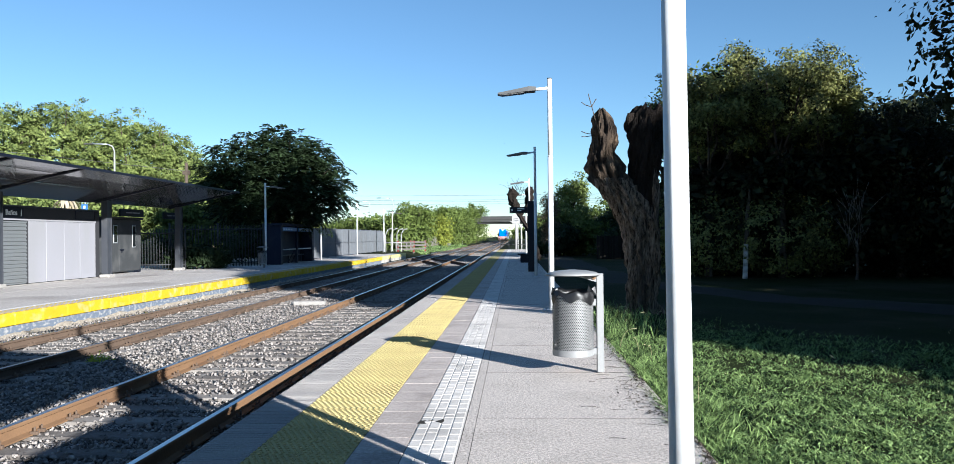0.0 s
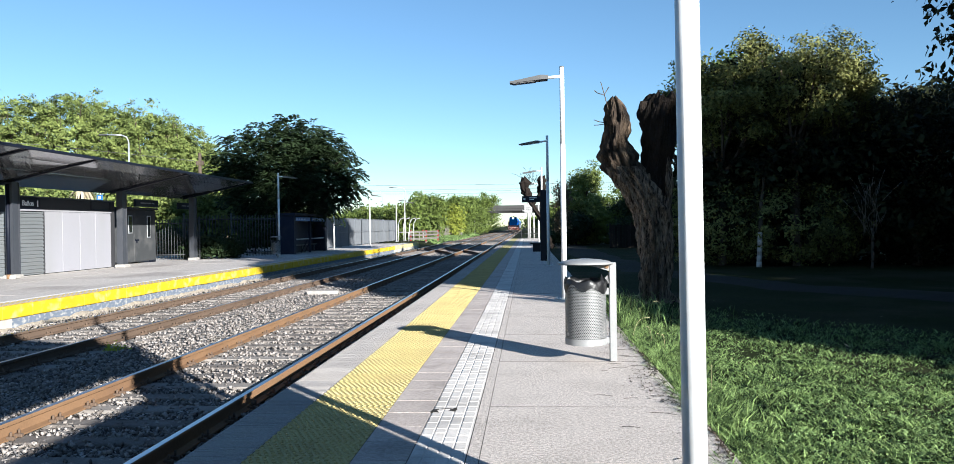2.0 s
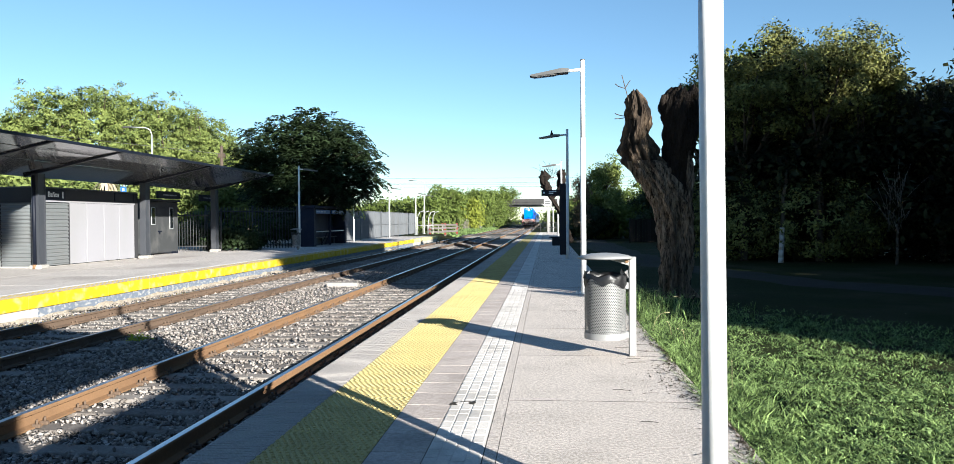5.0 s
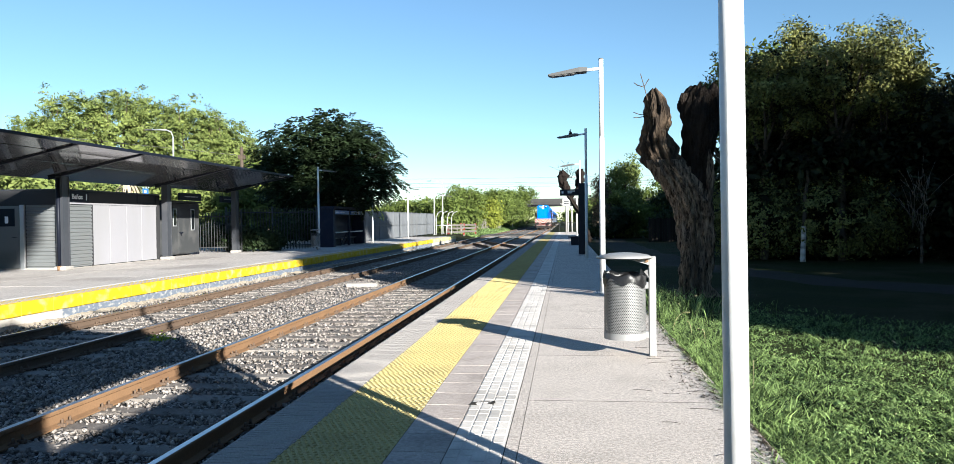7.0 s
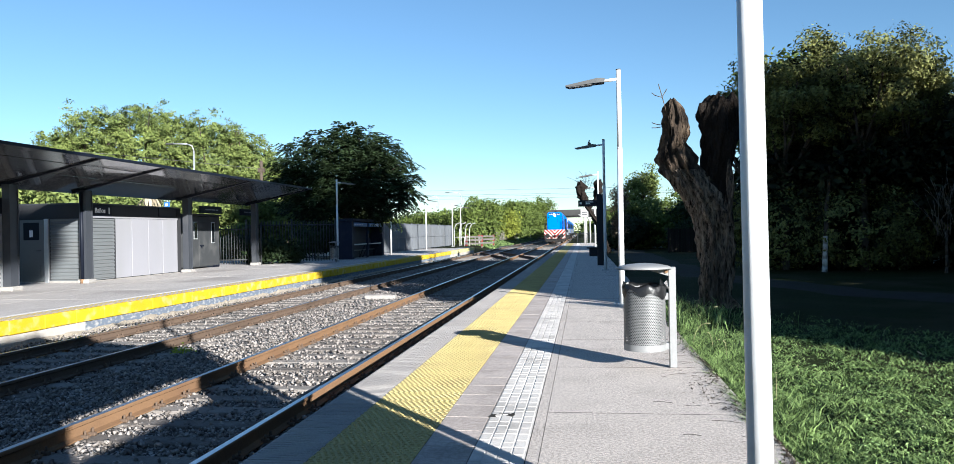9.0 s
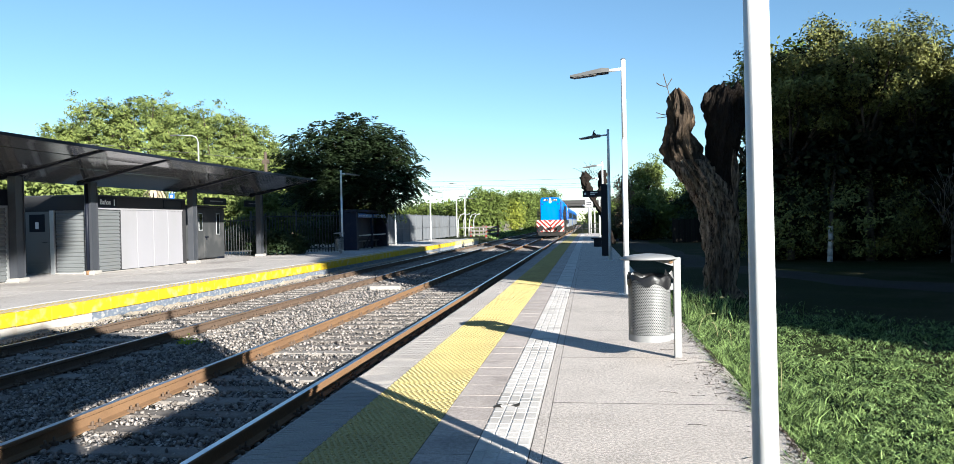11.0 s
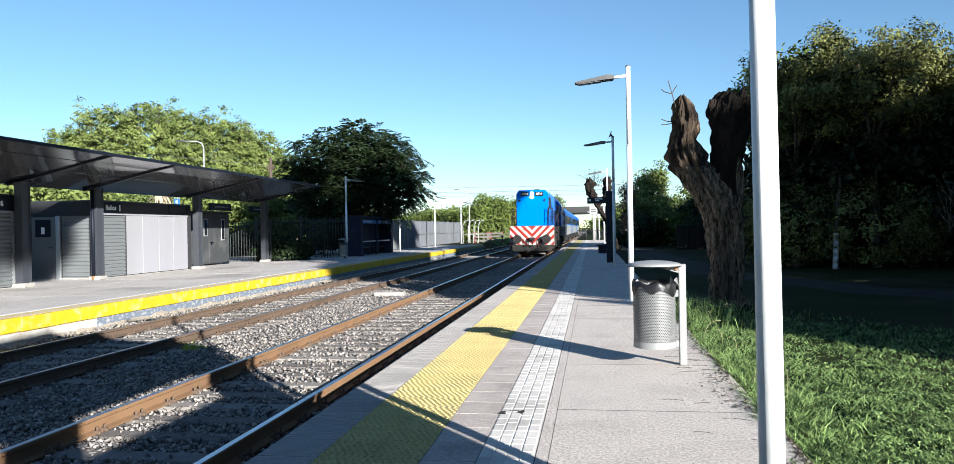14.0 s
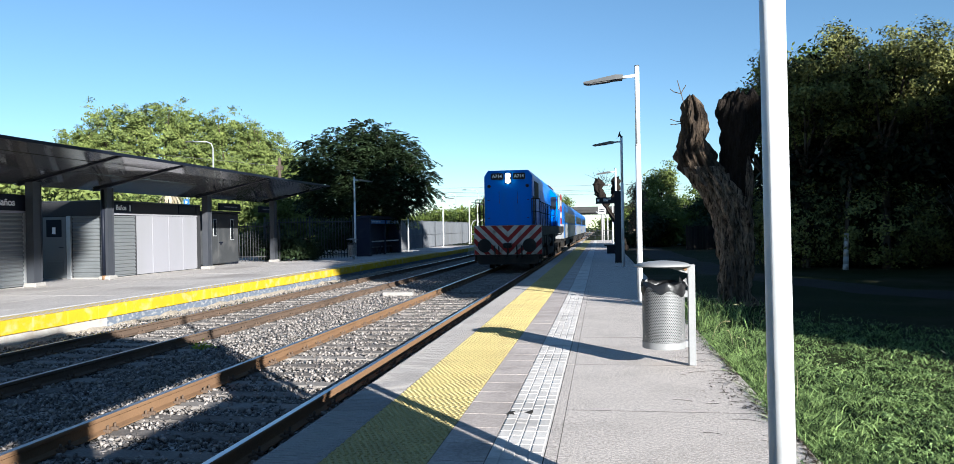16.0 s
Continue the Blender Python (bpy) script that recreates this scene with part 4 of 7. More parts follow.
PERFORATED = surf("perforated steel", (0.23, 0.23, 0.23), (0.16, 0.16, 0.16), 3, 0.5, 0.2, grain=60, bump=0.05, depth=0.002, spec=0.45)
BIN_STEEL = surf("pale galvanised bin steel", (0.29, 0.29, 0.29), (0.22, 0.22, 0.22), 4, 0.5, 0.2, grain=50, bump=0.08, depth=0.002, stain=(0.26, 0.25, 0.24), stain_scale=6, stain_amount=0.5, spec=0.45)
BAG = surf("black plastic bag", (0.010, 0.010, 0.011), (0.006, 0.006, 0.007), 9, 0.38, grain=30, bump=0.4, depth=0.01, spec=0.45)


def make_bin():
    t = thing("litter_bin", "perforated steel litter bin with domed lid and black bag", "litter bin", (0.90, 8.01, 0))
    bm = bmesh.new()
    box(bm, -0.036, 0.036, -0.036, 0.036, 0.0, 1.03, 0.006)
    post = part("post", bm, BIN_STEEL, t)
    bm = bmesh.new()
    prism(bm, [(-0.036, 1.03), (-0.036, 0.94), (-0.24, 1.00), (-0.24, 1.02)], -0.03, 0.03)
    arm = part("lid_arm", bm, BIN_STEEL, t)
    piped("bolt", RUST, arm, (-0.06, -0.045, 0.985), (-0.06, 0.045, 0.985), 0.02, None, 8)
    cx = -0.280
    # lid: a shallow round dome
    bm = bmesh.new()
    prev = None
    for r, z in ((0.285, 1.015), (0.29, 1.022), (0.24, 1.045), (0.15, 1.062), (0.05, 1.07)):
        ring = [bm.verts.new((cx + r * math.cos(a), r * math.sin(a), z)) for a in np.linspace(0, 2 * math.pi, 29)[:-1]]
        if prev:
            for i in range(28):
                f = bm.faces.new((prev[i], prev[(i + 1) % 28], ring[(i + 1) % 28], ring[i]))
                f.smooth = True
        prev = ring
    bm.faces.new(prev)
    under = [bm.verts.new((cx + 0.28 * math.cos(a), 0.28 * math.sin(a), 1.008)) for a in np.linspace(0, 2 * math.pi, 29)[:-1]]
    bm.faces.new(under[::-1])
    part("lid", bm, BIN_STEEL, t)
    # brackets
    for z in (0.73, 0.22):
        boxed("bracket", BIN_STEEL, t, (-0.08, -0.034, -0.025, 0.025, z - 0.035, z + 0.035), 0.004)
    # perforated drum: real holes between a lattice of webs
    R, n, rows, z0, z1 = 0.212, 64, 36, 0.25, 0.79
    dz, da = (z1 - z0) / rows, 2 * math.pi / n
    bm = bmesh.new()
    for j in range(rows):
        for i in range(n):
            a0 = (i + (0.5 if j % 2 else 0)) * da
            z = z0 + j * dz
            outer = [(0, 0), (1, 0), (1, 1), (0, 1)]
            inner = [(0.22, 0.24), (0.78, 0.24), (0.78, 0.76), (0.22, 0.76)]
            vo = [bm.verts.new((cx + R * math.cos(a0 + u * da), R * math.sin(a0 + u * da), z + v * dz)) for u, v in outer]
            vi = [bm.verts.new((cx + R * math.cos(a0 + u * da), R * math.sin(a0 + u * da), z + v * dz)) for u, v in inner]
            for k in range(4):
                bm.faces.new((vo[k], vo[(k + 1) % 4], vi[(k + 1) % 4], vi[k]))
    drum = part("drum", bm, PERFORATED, t, "perforated grey steel drum")
    for za, zb in ((0.185, 0.25), (0.79, 0.82)):
        bm = bmesh.new()
        tube(bm, (cx, 0, za), (cx, 0, zb), R + 0.003, None, 40, caps=False)
        part("band", bm, BIN_STEEL, drum)
    piped("floor", GALV, drum, (cx, 0, 0.19), (cx, 0, 0.205), R, None, 32)
    # liner bag: inside the drum, and folded over its rim
    bm = bmesh.new()
    prev = None
    prof = [(0.150, 0.23), (0.188, 0.33), (0.190, 0.60), (0.196, 0.82), (0.205, 0.855), (0.222, 0.845), (0.221, 0.79), (0.222, 0.735)]
    for k, (r, z) in enumerate(prof):
        ring = []
        for a in np.linspace(0, 2 * math.pi, 49)[:-1]:
            w = noise.noise(Vector((math.cos(a) * 2.2, math.sin(a) * 2.2, k * 0.35)))
            w2 = noise.noise(Vector((math.cos(a) * 7, math.sin(a) * 7, k * 0.5)))
            rr, zz = r, z
            if k >= 3:
                rr += 0.005 * w + 0.006 * w2
                zz += 0.035 * w + 0.006 * w2
            if k == 7:
                zz += 0.06 * w
            ring.append(bm.verts.new((cx + rr * math.cos(a), rr * math.sin(a), zz)))
        if prev:
            for i in range(48):
                f = bm.faces.new((prev[i], prev[(i + 1) % 48], ring[(i + 1) % 48], ring[i]))
                f.smooth = True
        prev = ring
    for (ux, uy, s) in ((-0.19, -0.08, 0.8), (0.19, -0.07, 1.0)):
        base = Vector((cx + ux, uy, 0.84))
        a = [bm.verts.new(base + Vector(p) * s) for p in ((-0.05, 0, -0.03), (0.05, -0.01, -0.03), (0.035, 0.0, 0.06), (0.0, -0.02, 0.035), (-0.03, 0.0, 0.075))]
        bm.faces.new(a)
    part("bin_bag", bm, BAG, t, "black plastic bag folded over the rim")
    return t


litter_bin = make_bin()
copy_thing(litter_bin, pose(-12.4, 37.3, 0, 0, 0, 90))


def make_totem():
    t = thing("platform_totem", "tall dark navy totem with a black sign arm", "sign", (0.74, 31.0, 0))
    boxed("panel", NAVY, t, (-0.19, 0.19, -0.06, 0.06, 0, 2.87), 0.008)
    arm = boxed("sign_arm", NAVY, t, (-0.92, -0.19, -0.05, 0.05, 2.37, 2.62), 0.006)
    for x, w, z, h in ((-0.62, 0.30, 2.53, 0.035), (-0.62, 0.18, 2.46, 0.035), (-0.86, 0.08, 2.46, 0.08)):
        boxed("text_bar", WHITE_INK, arm, (x, x + w, -0.055, -0.051, z, z + h))


make_totem()

# ---- train ----
BLUE = surf("glossy blue locomotive paint", (0.006, 0.148, 0.64), (0.005, 0.12, 0.53), 0.8, 0.35, grain=30, bump=0.03, depth=0.003, stain=(0.02, 0.12, 0.36), stain_scale=1.0, stain_amount=0.5, streak=3)
RED = surf("red warning paint", (0.25, 0.020, 0.018), (0.19, 0.016, 0.014), 2, 0.45, bump=0.04, stain=(0.14, 0.05, 0.04), stain_scale=2, stain_amount=0.5)
OFFWHITE = surf("dirty white warning paint", (0.50, 0.47, 0.43), (0.36, 0.33, 0.29), 2, 0.5, bump=0.04, stain=(0.14, 0.11, 0.09), stain_scale=2.6, stain_amount=0.8)
UNDER = surf("grimy black underframe", (0.020, 0.019, 0.018), (0.011, 0.010, 0.010), 3, 0.75, grain=30, bump=0.2, depth=0.01, stain=(0.055, 0.04, 0.028), stain_scale=1.5, stain_amount=0.5, spec=0.2)
SILVER = surf("silver coach side", (0.30, 0.305, 0.31), (0.24, 0.245, 0.25), 1, 0.45, 0.3, bump=0.04, spec=0.45)
# darker than the locomotive's blue, to stand in for the shaded roof
COACH_BLUE = surf("blue coach paint darkened for shade", (0.012, 0.10, 0.36), (0.010, 0.08, 0.29), 0.8, 0.4, bump=0.03, stain=(0.02, 0.07, 0.2), stain_scale=1.0, stain_amount=0.5, streak=3)
HEADLIGHT = glow("lit headlight", (1.0, 0.86, 0.58), 9.0)
NUMBER_GLASS = surf("black number board", (0.012, 0.012, 0.014), (0.01, 0.01, 0.012), 3, 0.3, bump=0, spec=0.12)
RAIL_LEVEL = RAIL_Z + 0.003


def wheel_at(parent, x, y, r=0.50):
    bm = bmesh.new()
    tube(bm, (x - 0.065, y, r), (x + 0.065, y, r), r, None, 24)
    s = 1 if x < 0 else -1
    tube(bm, (x + s * 0.065, y, r), (x + s * 0.095, y, r), r + 0.028, None, 24)
    tube(bm, (x - s * 0.12, y, r), (x - s * 0.065, y, r), 0.14, 0.18, 12)
    return part("wheel", bm, UNDER, parent)


def bogie(parent, yc, base=1.75, axles=3, half=1.02):
    b = part("bogie", _bogie_bm(yc, base, axles, half), UNDER, parent)
    for i in range(axles):
        y = yc + (i - (axles - 1) / 2) * base
        for x in (-GAUGE, GAUGE):
            wheel_at(b, x, y)
    return b


def _bogie_bm(yc, base, axles, half):
    bm = bmesh.new()
    L = base * (axles - 1) / 2 + 0.75
    for s in (-1, 1):
        x0, x1 = sorted((s * half, s * (half + 0.12)))
        box(bm, x0, x1, yc - L, yc + L, 0.62, 0.80, 0.02)
        for i in range(axles):
            y = yc + (i - (axles - 1) / 2) * base
            box(bm, x0 - 0.04, x1 + 0.04, y - 0.17, y + 0.17, 0.36, 0.66, 0.03)
            for d in (-0.33, 0.33):
                tube(bm, (s * (half + 0.06), y + d, 0.50), (s * (half + 0.06), y + d, 0.80), 0.085, None, 8)
        for i in range(axles - 1):
            y = yc + (i - (axles - 2) / 2) * base
            box(bm, x0, x1, y - 0.25, y + 0.25, 0.42, 0.64, 0.03)
    box(bm, -half, half, yc - 0.3, yc + 0.3, 0.6, 0.85)
    return bm


def chevrons(parent, w, z0, z1, y, material, n=5, first=0):
    """Slanted stripes that meet in the middle, each its own plate 3 mm proud."""
    h = z1 - z0
    step = w / n
    for s in (-1, 1):
        for k in range(first, n * 2 + 4, 2):
            # stripe rises outwards: at the bottom from a, at the top from a + h
            a, b = (k - 7) * step, (k - 6) * step
            pts = [(a, z0), (b, z0), (b + h, z1), (a + h, z1)]
            pts = clip_poly(pts, 0.0, w)
            if len(pts) < 3:
                continue
            bm = bmesh.new()
            prism(bm, [(s * u, v) for u, v in pts], y - 0.004, y)
            part("warning_stripe", bm, material, parent)


def clip_poly(pts, lo, hi):
    for side, lim in ((1, lo), (-1, hi)):
        out = []
        for (u0, v0), (u1, v1) in zip(pts, pts[1:] + pts[:1]):
            a, b = side * (u0 - lim), side * (u1 - lim)
            if a >= 0:
                out.append((u0, v0))
            if a * b < 0:
                t = a / (a - b)
                out.append((u0 + t * (u1 - u0), v0 + t * (v1 - v0)))
        pts = out
        if not pts:
            break
    clean = []
    for p in pts:
        if not clean or math.dist(p, clean[-1]) > 1e-4:
            clean.append(p)
    if len(clean) > 1 and math.dist(clean[0], clean[-1]) < 1e-4:
        clean.pop()
    return clean


def make_locomotive():
    t = thing("locomotive", "blue diesel locomotive with red and white chevrons and lit headlights", "locomotive")
    W, L = 1.40, 18.6
    # buffer beam, with clipped lower corners
    bm = bmesh.new()
    prism(bm, [(-W, 0.64), (-W, 1.84), (W, 1.84), (W, 0.64)], 0.0, 0.12)
    beam = part("buffer_beam", bm, OFFWHITE, t, "white buffer beam with slanted red stripes")
    chevrons(beam, W - 0.005, 0.645, 1.835, 0.0, RED, 6, 0)
    # pilot plough below
    bm = bmesh.new()
    prism(bm, [(-1.30, 0.635), (1.30, 0.635), (1.18, 0.24), (-1.18, 0.24)], -0.05, 0.10)
    part("pilot", bm, UNDER, t, "black pilot plate")
    for s in (-1, 1):
        bm = bmesh.new()
        tube(bm, (s * 0.92, -0.36, 1.02), (s * 0.92, -0.32, 1.02), 0.28, None, 20)
        tube(bm, (s * 0.92, -0.32, 1.02), (s * 0.92, 0.0, 1.02), 0.11, 0.13, 12)
        part("buffer", bm, UNDER, t, "round black buffer")
        bm = bmesh.new()
        box(bm, s * 1.15 - 0.12, s * 1.15 + 0.12, -0.02, 0.3, 0.3, 0.5)
        part("step", bm, UNDER, t)
    bm = bmesh.new()
    box(bm, -0.16, 0.16, -0.34, 0.0, 0.92, 1.12, 0.03)
    bent(bm, [(0.0, -0.34, 1.0), (0.05, -0.36, 0.8), (0.0, -0.30, 0.62), (-0.03, -0.2, 0.55)], 0.035)
    part("coupler", bm, UNDER, t)
    for i, x in enumerate((-0.55, -0.38, 0.36, 0.56)):
        bm = bmesh.new()
        bent(bm, [(x, -0.02, 1.0), (x + 0.02, -0.14, 0.85), (x + 0.03, -0.12, 0.58), (x, -0.04, 0.5)], 0.028, 6)
        part("brake_hose", bm, UNDER, t)
    # front corner steps, air tanks and gear hung under the deck
    for s in (-1, 1):
        for k in range(3):
            boxed("corner_step", UNDER, t, (*sorted((s * 1.02, s * 1.40)), 0.14, 0.55, 0.42 + k * 0.36, 0.46 + k * 0.36), 0.006)
        boxed("step_plate", UNDER, t, (*sorted((s * 1.36, s * 1.40)), 0.14, 0.60, 0.36, 1.42), 0.006)
        piped("air_tank", UNDER, t, (s * 1.12, 5.2, 1.10), (s * 1.12, 7.4, 1.10), 0.20, None, 14)
        piped("brake_pipe", UNDER, t, (s * 1.30, 0.6, 1.32), (s * 1.30, 17.8, 1.32), 0.035, None, 8)
        for k, (ya, yb, zb) in enumerate(((1.0, 1.7, 0.95), (2.1, 3.0, 1.05), (3.6, 4.6, 0.92), (7.8, 8.7, 0.80), (9.4, 10.2, 0.98))):
            boxed("equipment_box", UNDER, t, (*sorted((s * 1.08, s * 1.36)), ya, yb, zb, 1.38), 0.02)
        for ya in (1.3, 2.9, 4.4):
            piped("sand_pipe", UNDER, t, (s * 1.2, ya, 1.4), (s * 1.0, ya + 0.25, 0.25), 0.03, None, 6)
    # deck and underframe
    boxed("deck", UNDER, t, (-W, W, 0.12, L, 1.40, 1.80))
    boxed("fuel_tank", UNDER, t, (-1.2, 1.2, 6.6, 11.2, 0.35, 1.20), 0.06)
    # long hood
    hw, hz = 1.01, 4.14
    bm = bmesh.new()
    prism(bm, [(-hw, 1.80), (-hw, hz - 0.24), (-hw + 0.17, hz), (hw - 0.17, hz), (hw, hz - 0.24), (hw, 1.80)], 0.40, 11.8)
    bmesh.ops.bevel(bm, geom=[e for e in bm.edges if abs(e.verts[0].co.y - 0.40) < 0.01 and abs(e.verts[1].co.y - 0.40) < 0.01], offset=0.05, segments=2, affect="EDGES")
    hood = part("hood", bm, BLUE, t)
    for y in np.arange(1.6, 11.3, 0.72):
        for s in (-1, 1):
            bm = bmesh.new()
            x0, x1 = sorted((s * (hw + 0.001), s * (hw + 0.02)))
            box(bm, x0, x1, y, y + 0.62, 1.92, 3.45, 0.006)
            part("hood_door", bm, BLUE, hood)
    for s in (-1, 1):
        x0, x1 = sorted((s * (hw + 0.001), s * (hw + 0.025)))
        boxed("radiator_grille", UNDER, hood, (x0, x1, 1.35, 3.3, 3.0, 3.72), 0.004)
        boxed("side_recess", UNDER, hood, (*sorted((s * (hw + 0.001), s * (hw + 0.012))), 0.50, 1.25, 1.86, 3.05), 0.004)
        # front door lines and handles
        bm = bmesh.new()
        box(bm, s * 0.38 - 0.006, s * 0.38 + 0.006, 0.386, 0.401, 2.75, 3.25)
        part("door_strap", bm, NUMBER_GLASS, hood)
        for z in (2.15, 2.9):
            bm = bmesh.new()
            tube(bm, (s * 0.78, 0.35, z), (s * 0.86, 0.35, z), 0.018, None, 6)
            part("grab_iron", bm, UNDER, hood)
        # number boards
        bm = bmesh.new()
        prism(bm, [(s * 0.20, 3.79), (s * 0.24, 3.75), (s * 0.68, 3.75), (s * 0.72, 3.79), (s * 0.72, 3.98), (s * 0.68, 4.02), (s * 0.24, 4.02), (s * 0.20, 3.98)], 0.355, 0.40)
        board = part("number_board", bm, NUMBER_GLASS, hood, "black number board with white lettering")
        bm = bmesh.new()
        lettering("A714", 0.19, WHITE_INK, board, Matrix.Translation((s * 0.46, 0.352, 3.885)) @ pose(0, 0, 0, 90), "white lettering")
        tube(bm, (s * 0.80, 0.35, 3.48), (s * 0.80, 0.40, 3.48), 0.07, None, 12)
        part("marker_light", bm, UNDER, hood)
    bm = bmesh.new()
    box(bm, -0.13, 0.13, 0.35, 0.401, 3.58, 4.03, 0.02)
    lampbox = part("headlight_case", bm, UNDER, hood)
    for z in (3.70, 3.91):
        piped("headlight", HEADLIGHT, lampbox, (0, 0.31, z), (0, 0.352, z), 0.105, None, 16, "lit round headlight")
    # handrails on the front platform and along the walkway
    for s in (-1, 1):
        bm = bmesh.new()
        for x in (1.33, 1.16, 1.0):
            tube(bm, (s * x, 0.14, 1.8), (s * x, 0.14, 2.92), 0.02, None, 6)
        bent(bm, [(s * 1.33, 0.14, 2.92), (s * 0.98, 0.14, 2.92)], 0.02, 6)
        bent(bm, [(s * 1.33, 0.14, 2.4), (s * 0.98, 0.14, 2.4)], 0.016, 6)
        part("end_railing", bm, UNDER, t)
        bm = bmesh.new()
        for y in np.arange(1.1, 11.7, 1.1):
            tube(bm, (s * 1.34, y, 1.8), (s * 1.34, y, 2.8), 0.017, None, 6)
        for z in (2.8, 2.35):
            tube(bm, (s * 1.34, 0.14, z), (s * 1.34, 11.7, z), 0.017, None, 6)
        part("side_railing", bm, UNDER, t)
    # cab
    bm = bmesh.new()
    prism(bm, [(-1.38, 1.5), (-1.38, 3.45), (-0.85, 4.08), (0.85, 4.08), (1.38, 3.45), (1.38, 1.5)], 11.8, 16.8)
    cab = part("cab", bm, BLUE, t)
    for s in (-1, 1):
        x0, x1 = sorted((s * 1.381, s * 1.40))
        boxed("cab_window", DARK_GLASS, cab, (x0, x1, 12.3, 14.2, 2.75, 3.5), 0.004)
        boxed("front_window", DARK_GLASS, cab, (*sorted((s * 1.0, s * 1.32)), 11.785, 11.802, 2.75, 3.45), 0.004)
        for k in range(6):
            bm = bmesh.new()
            box(bm, *sorted((s * 1.381, s * 1.397)), 15.1, 16.7, 1.6 + k * 0.36, 1.6 + k * 0.36 + 0.34)
            part("cab_stripe", bm, RED if k % 2 else OFFWHITE, cab)
    boxed("cab_roof", RED, cab, (-0.9, 0.9, 11.9, 16.8, 4.082, 4.13), 0.01)
    bm = bmesh.new()
    prism(bm, [(-hw, 1.62), (-hw, 3.7), (-0.7, 3.9), (0.7, 3.9), (hw, 3.7), (hw, 1.62)], 16.8, 18.3)
    part("short_hood", bm, BLUE, t)
    piped("exhaust", UNDER, t, (0, 5.0, 4.22), (0, 5.0, 4.4), 0.22, 0.2, 12)
    bogie(t, 3.2)
    bogie(t, 14.8)
    return t


def make_coach():
    L = 24.0
    t = thing("passenger_coach", "blue and silver passenger coach behind the locomotive", "train coach", group="passenger coaches")
    w = 1.38
    roof = [(-w, 3.15), (-1.15, 3.52), (-0.6, 3.74), (0.6, 3.74), (1.15, 3.52), (w, 3.15)]
    bm = bmesh.new()
    prism(bm, [(-w, 2.95), *roof, (w, 2.95)], 0, L)
    part("roof", bm, COACH_BLUE, t)
    bm = bmesh.new()
    box(bm, -w, w, 0, L, 1.0, 1.95)
    part("lower_side", bm, SILVER, t)
    bm = bmesh.new()
    box(bm, -w + 0.01, w - 0.01, 0, L, 1.95, 2.95)
    body = part("window_band", bm, COACH_BLUE, t)
    for s in (-1, 1):
        y = 1.9
        while y < L - 2.4:
            boxed("window", NUMBER_GLASS, body, (*sorted((s * (w - 0.008), s * (w + 0.006))), y, y + 1.35, 2.08, 2.82))
            y += 1.75
        for y in (0.5, L - 1.4):
            boxed("door", COACH_BLUE, t, (*sorted((s * (w + 0.001), s * (w + 0.012))), y, y + 0.9, 1.05, 3.0), 0.003)
        for z in (1.2, 1.4, 1.6, 1.8):
            boxed("rib", SILVER, t, (*sorted((s * w, s * (w + 0.012))), 1.6, L - 1.6, z, z + 0.05))
    boxed("underframe", UNDER, t, (-1.2, 1.2, 0.1, L - 0.1, 0.75, 1.0))
    boxed("equipment_box", UNDER, t, (-1.15, 1.15, 8, 15, 0.35, 0.75), 0.05)
    boxed("gangway", UNDER, t, (-0.5, 0.5, -0.45, L + 0.0, 1.1, 3.2))
    bogie(t, 3.6, 2.4, 2)
    bogie(t, L - 3.6, 2.4, 2)
    return t


locomotive = make_locomotive()
coach = make_coach()
coaches = [coach] + [copy_thing(coach, pose(0, 0, 0)) for _ in range(2)]
TRAIN_X = TRACKS[0]
# seconds and the distance of the buffer beam down the track
TRAIN = ((0.0, 237.0), (2.0, 207.5), (4.0, 177.2), (6.5, 139.6), (8.0, 117.0), (9.0, 102.1), (10.2, 86.7), (11.5, 73.0), (12.5, 62.8), (13.5, 53.0), (14.5, 44.0), (15.2, 37.8), (16.0, 31.2))


# ---- plants ----
BARK = surf("grey-brown bark", (0.11, 0.085, 0.065), (0.05, 0.04, 0.032), 5, 0.95, grain=30, bump=0.8, depth=0.03, streak=5)
LEAF_SUN = leafy("broad light green leaf", (0.255, 0.30, 0.088), (0.030, 0.050, 0.014), 0.14)
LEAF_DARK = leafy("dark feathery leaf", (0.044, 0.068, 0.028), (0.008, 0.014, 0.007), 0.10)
# thicket foliage in two colours: bright for sunlit crowns, near-black for shade
LEAF_SUNLIT = leafy("dense leaf of sunlit crowns", (0.33, 0.34, 0.11), (0.006, 0.010, 0.004), 0.03, 0.14)
LEAF_SHADED = leafy("dense leaf darkened for shade", (0.052, 0.060, 0.024), (0.002, 0.004, 0.002), 0.03, 0.25)
LEAF_LIME = leafy("yellow-green bush leaf", (0.30, 0.33, 0.055), (0.08, 0.10, 0.02), 0.25)
LEAF_BUSH = leafy("trackside bush leaf", (0.16, 0.205, 0.05), (0.030, 0.046, 0.012), 0.2)


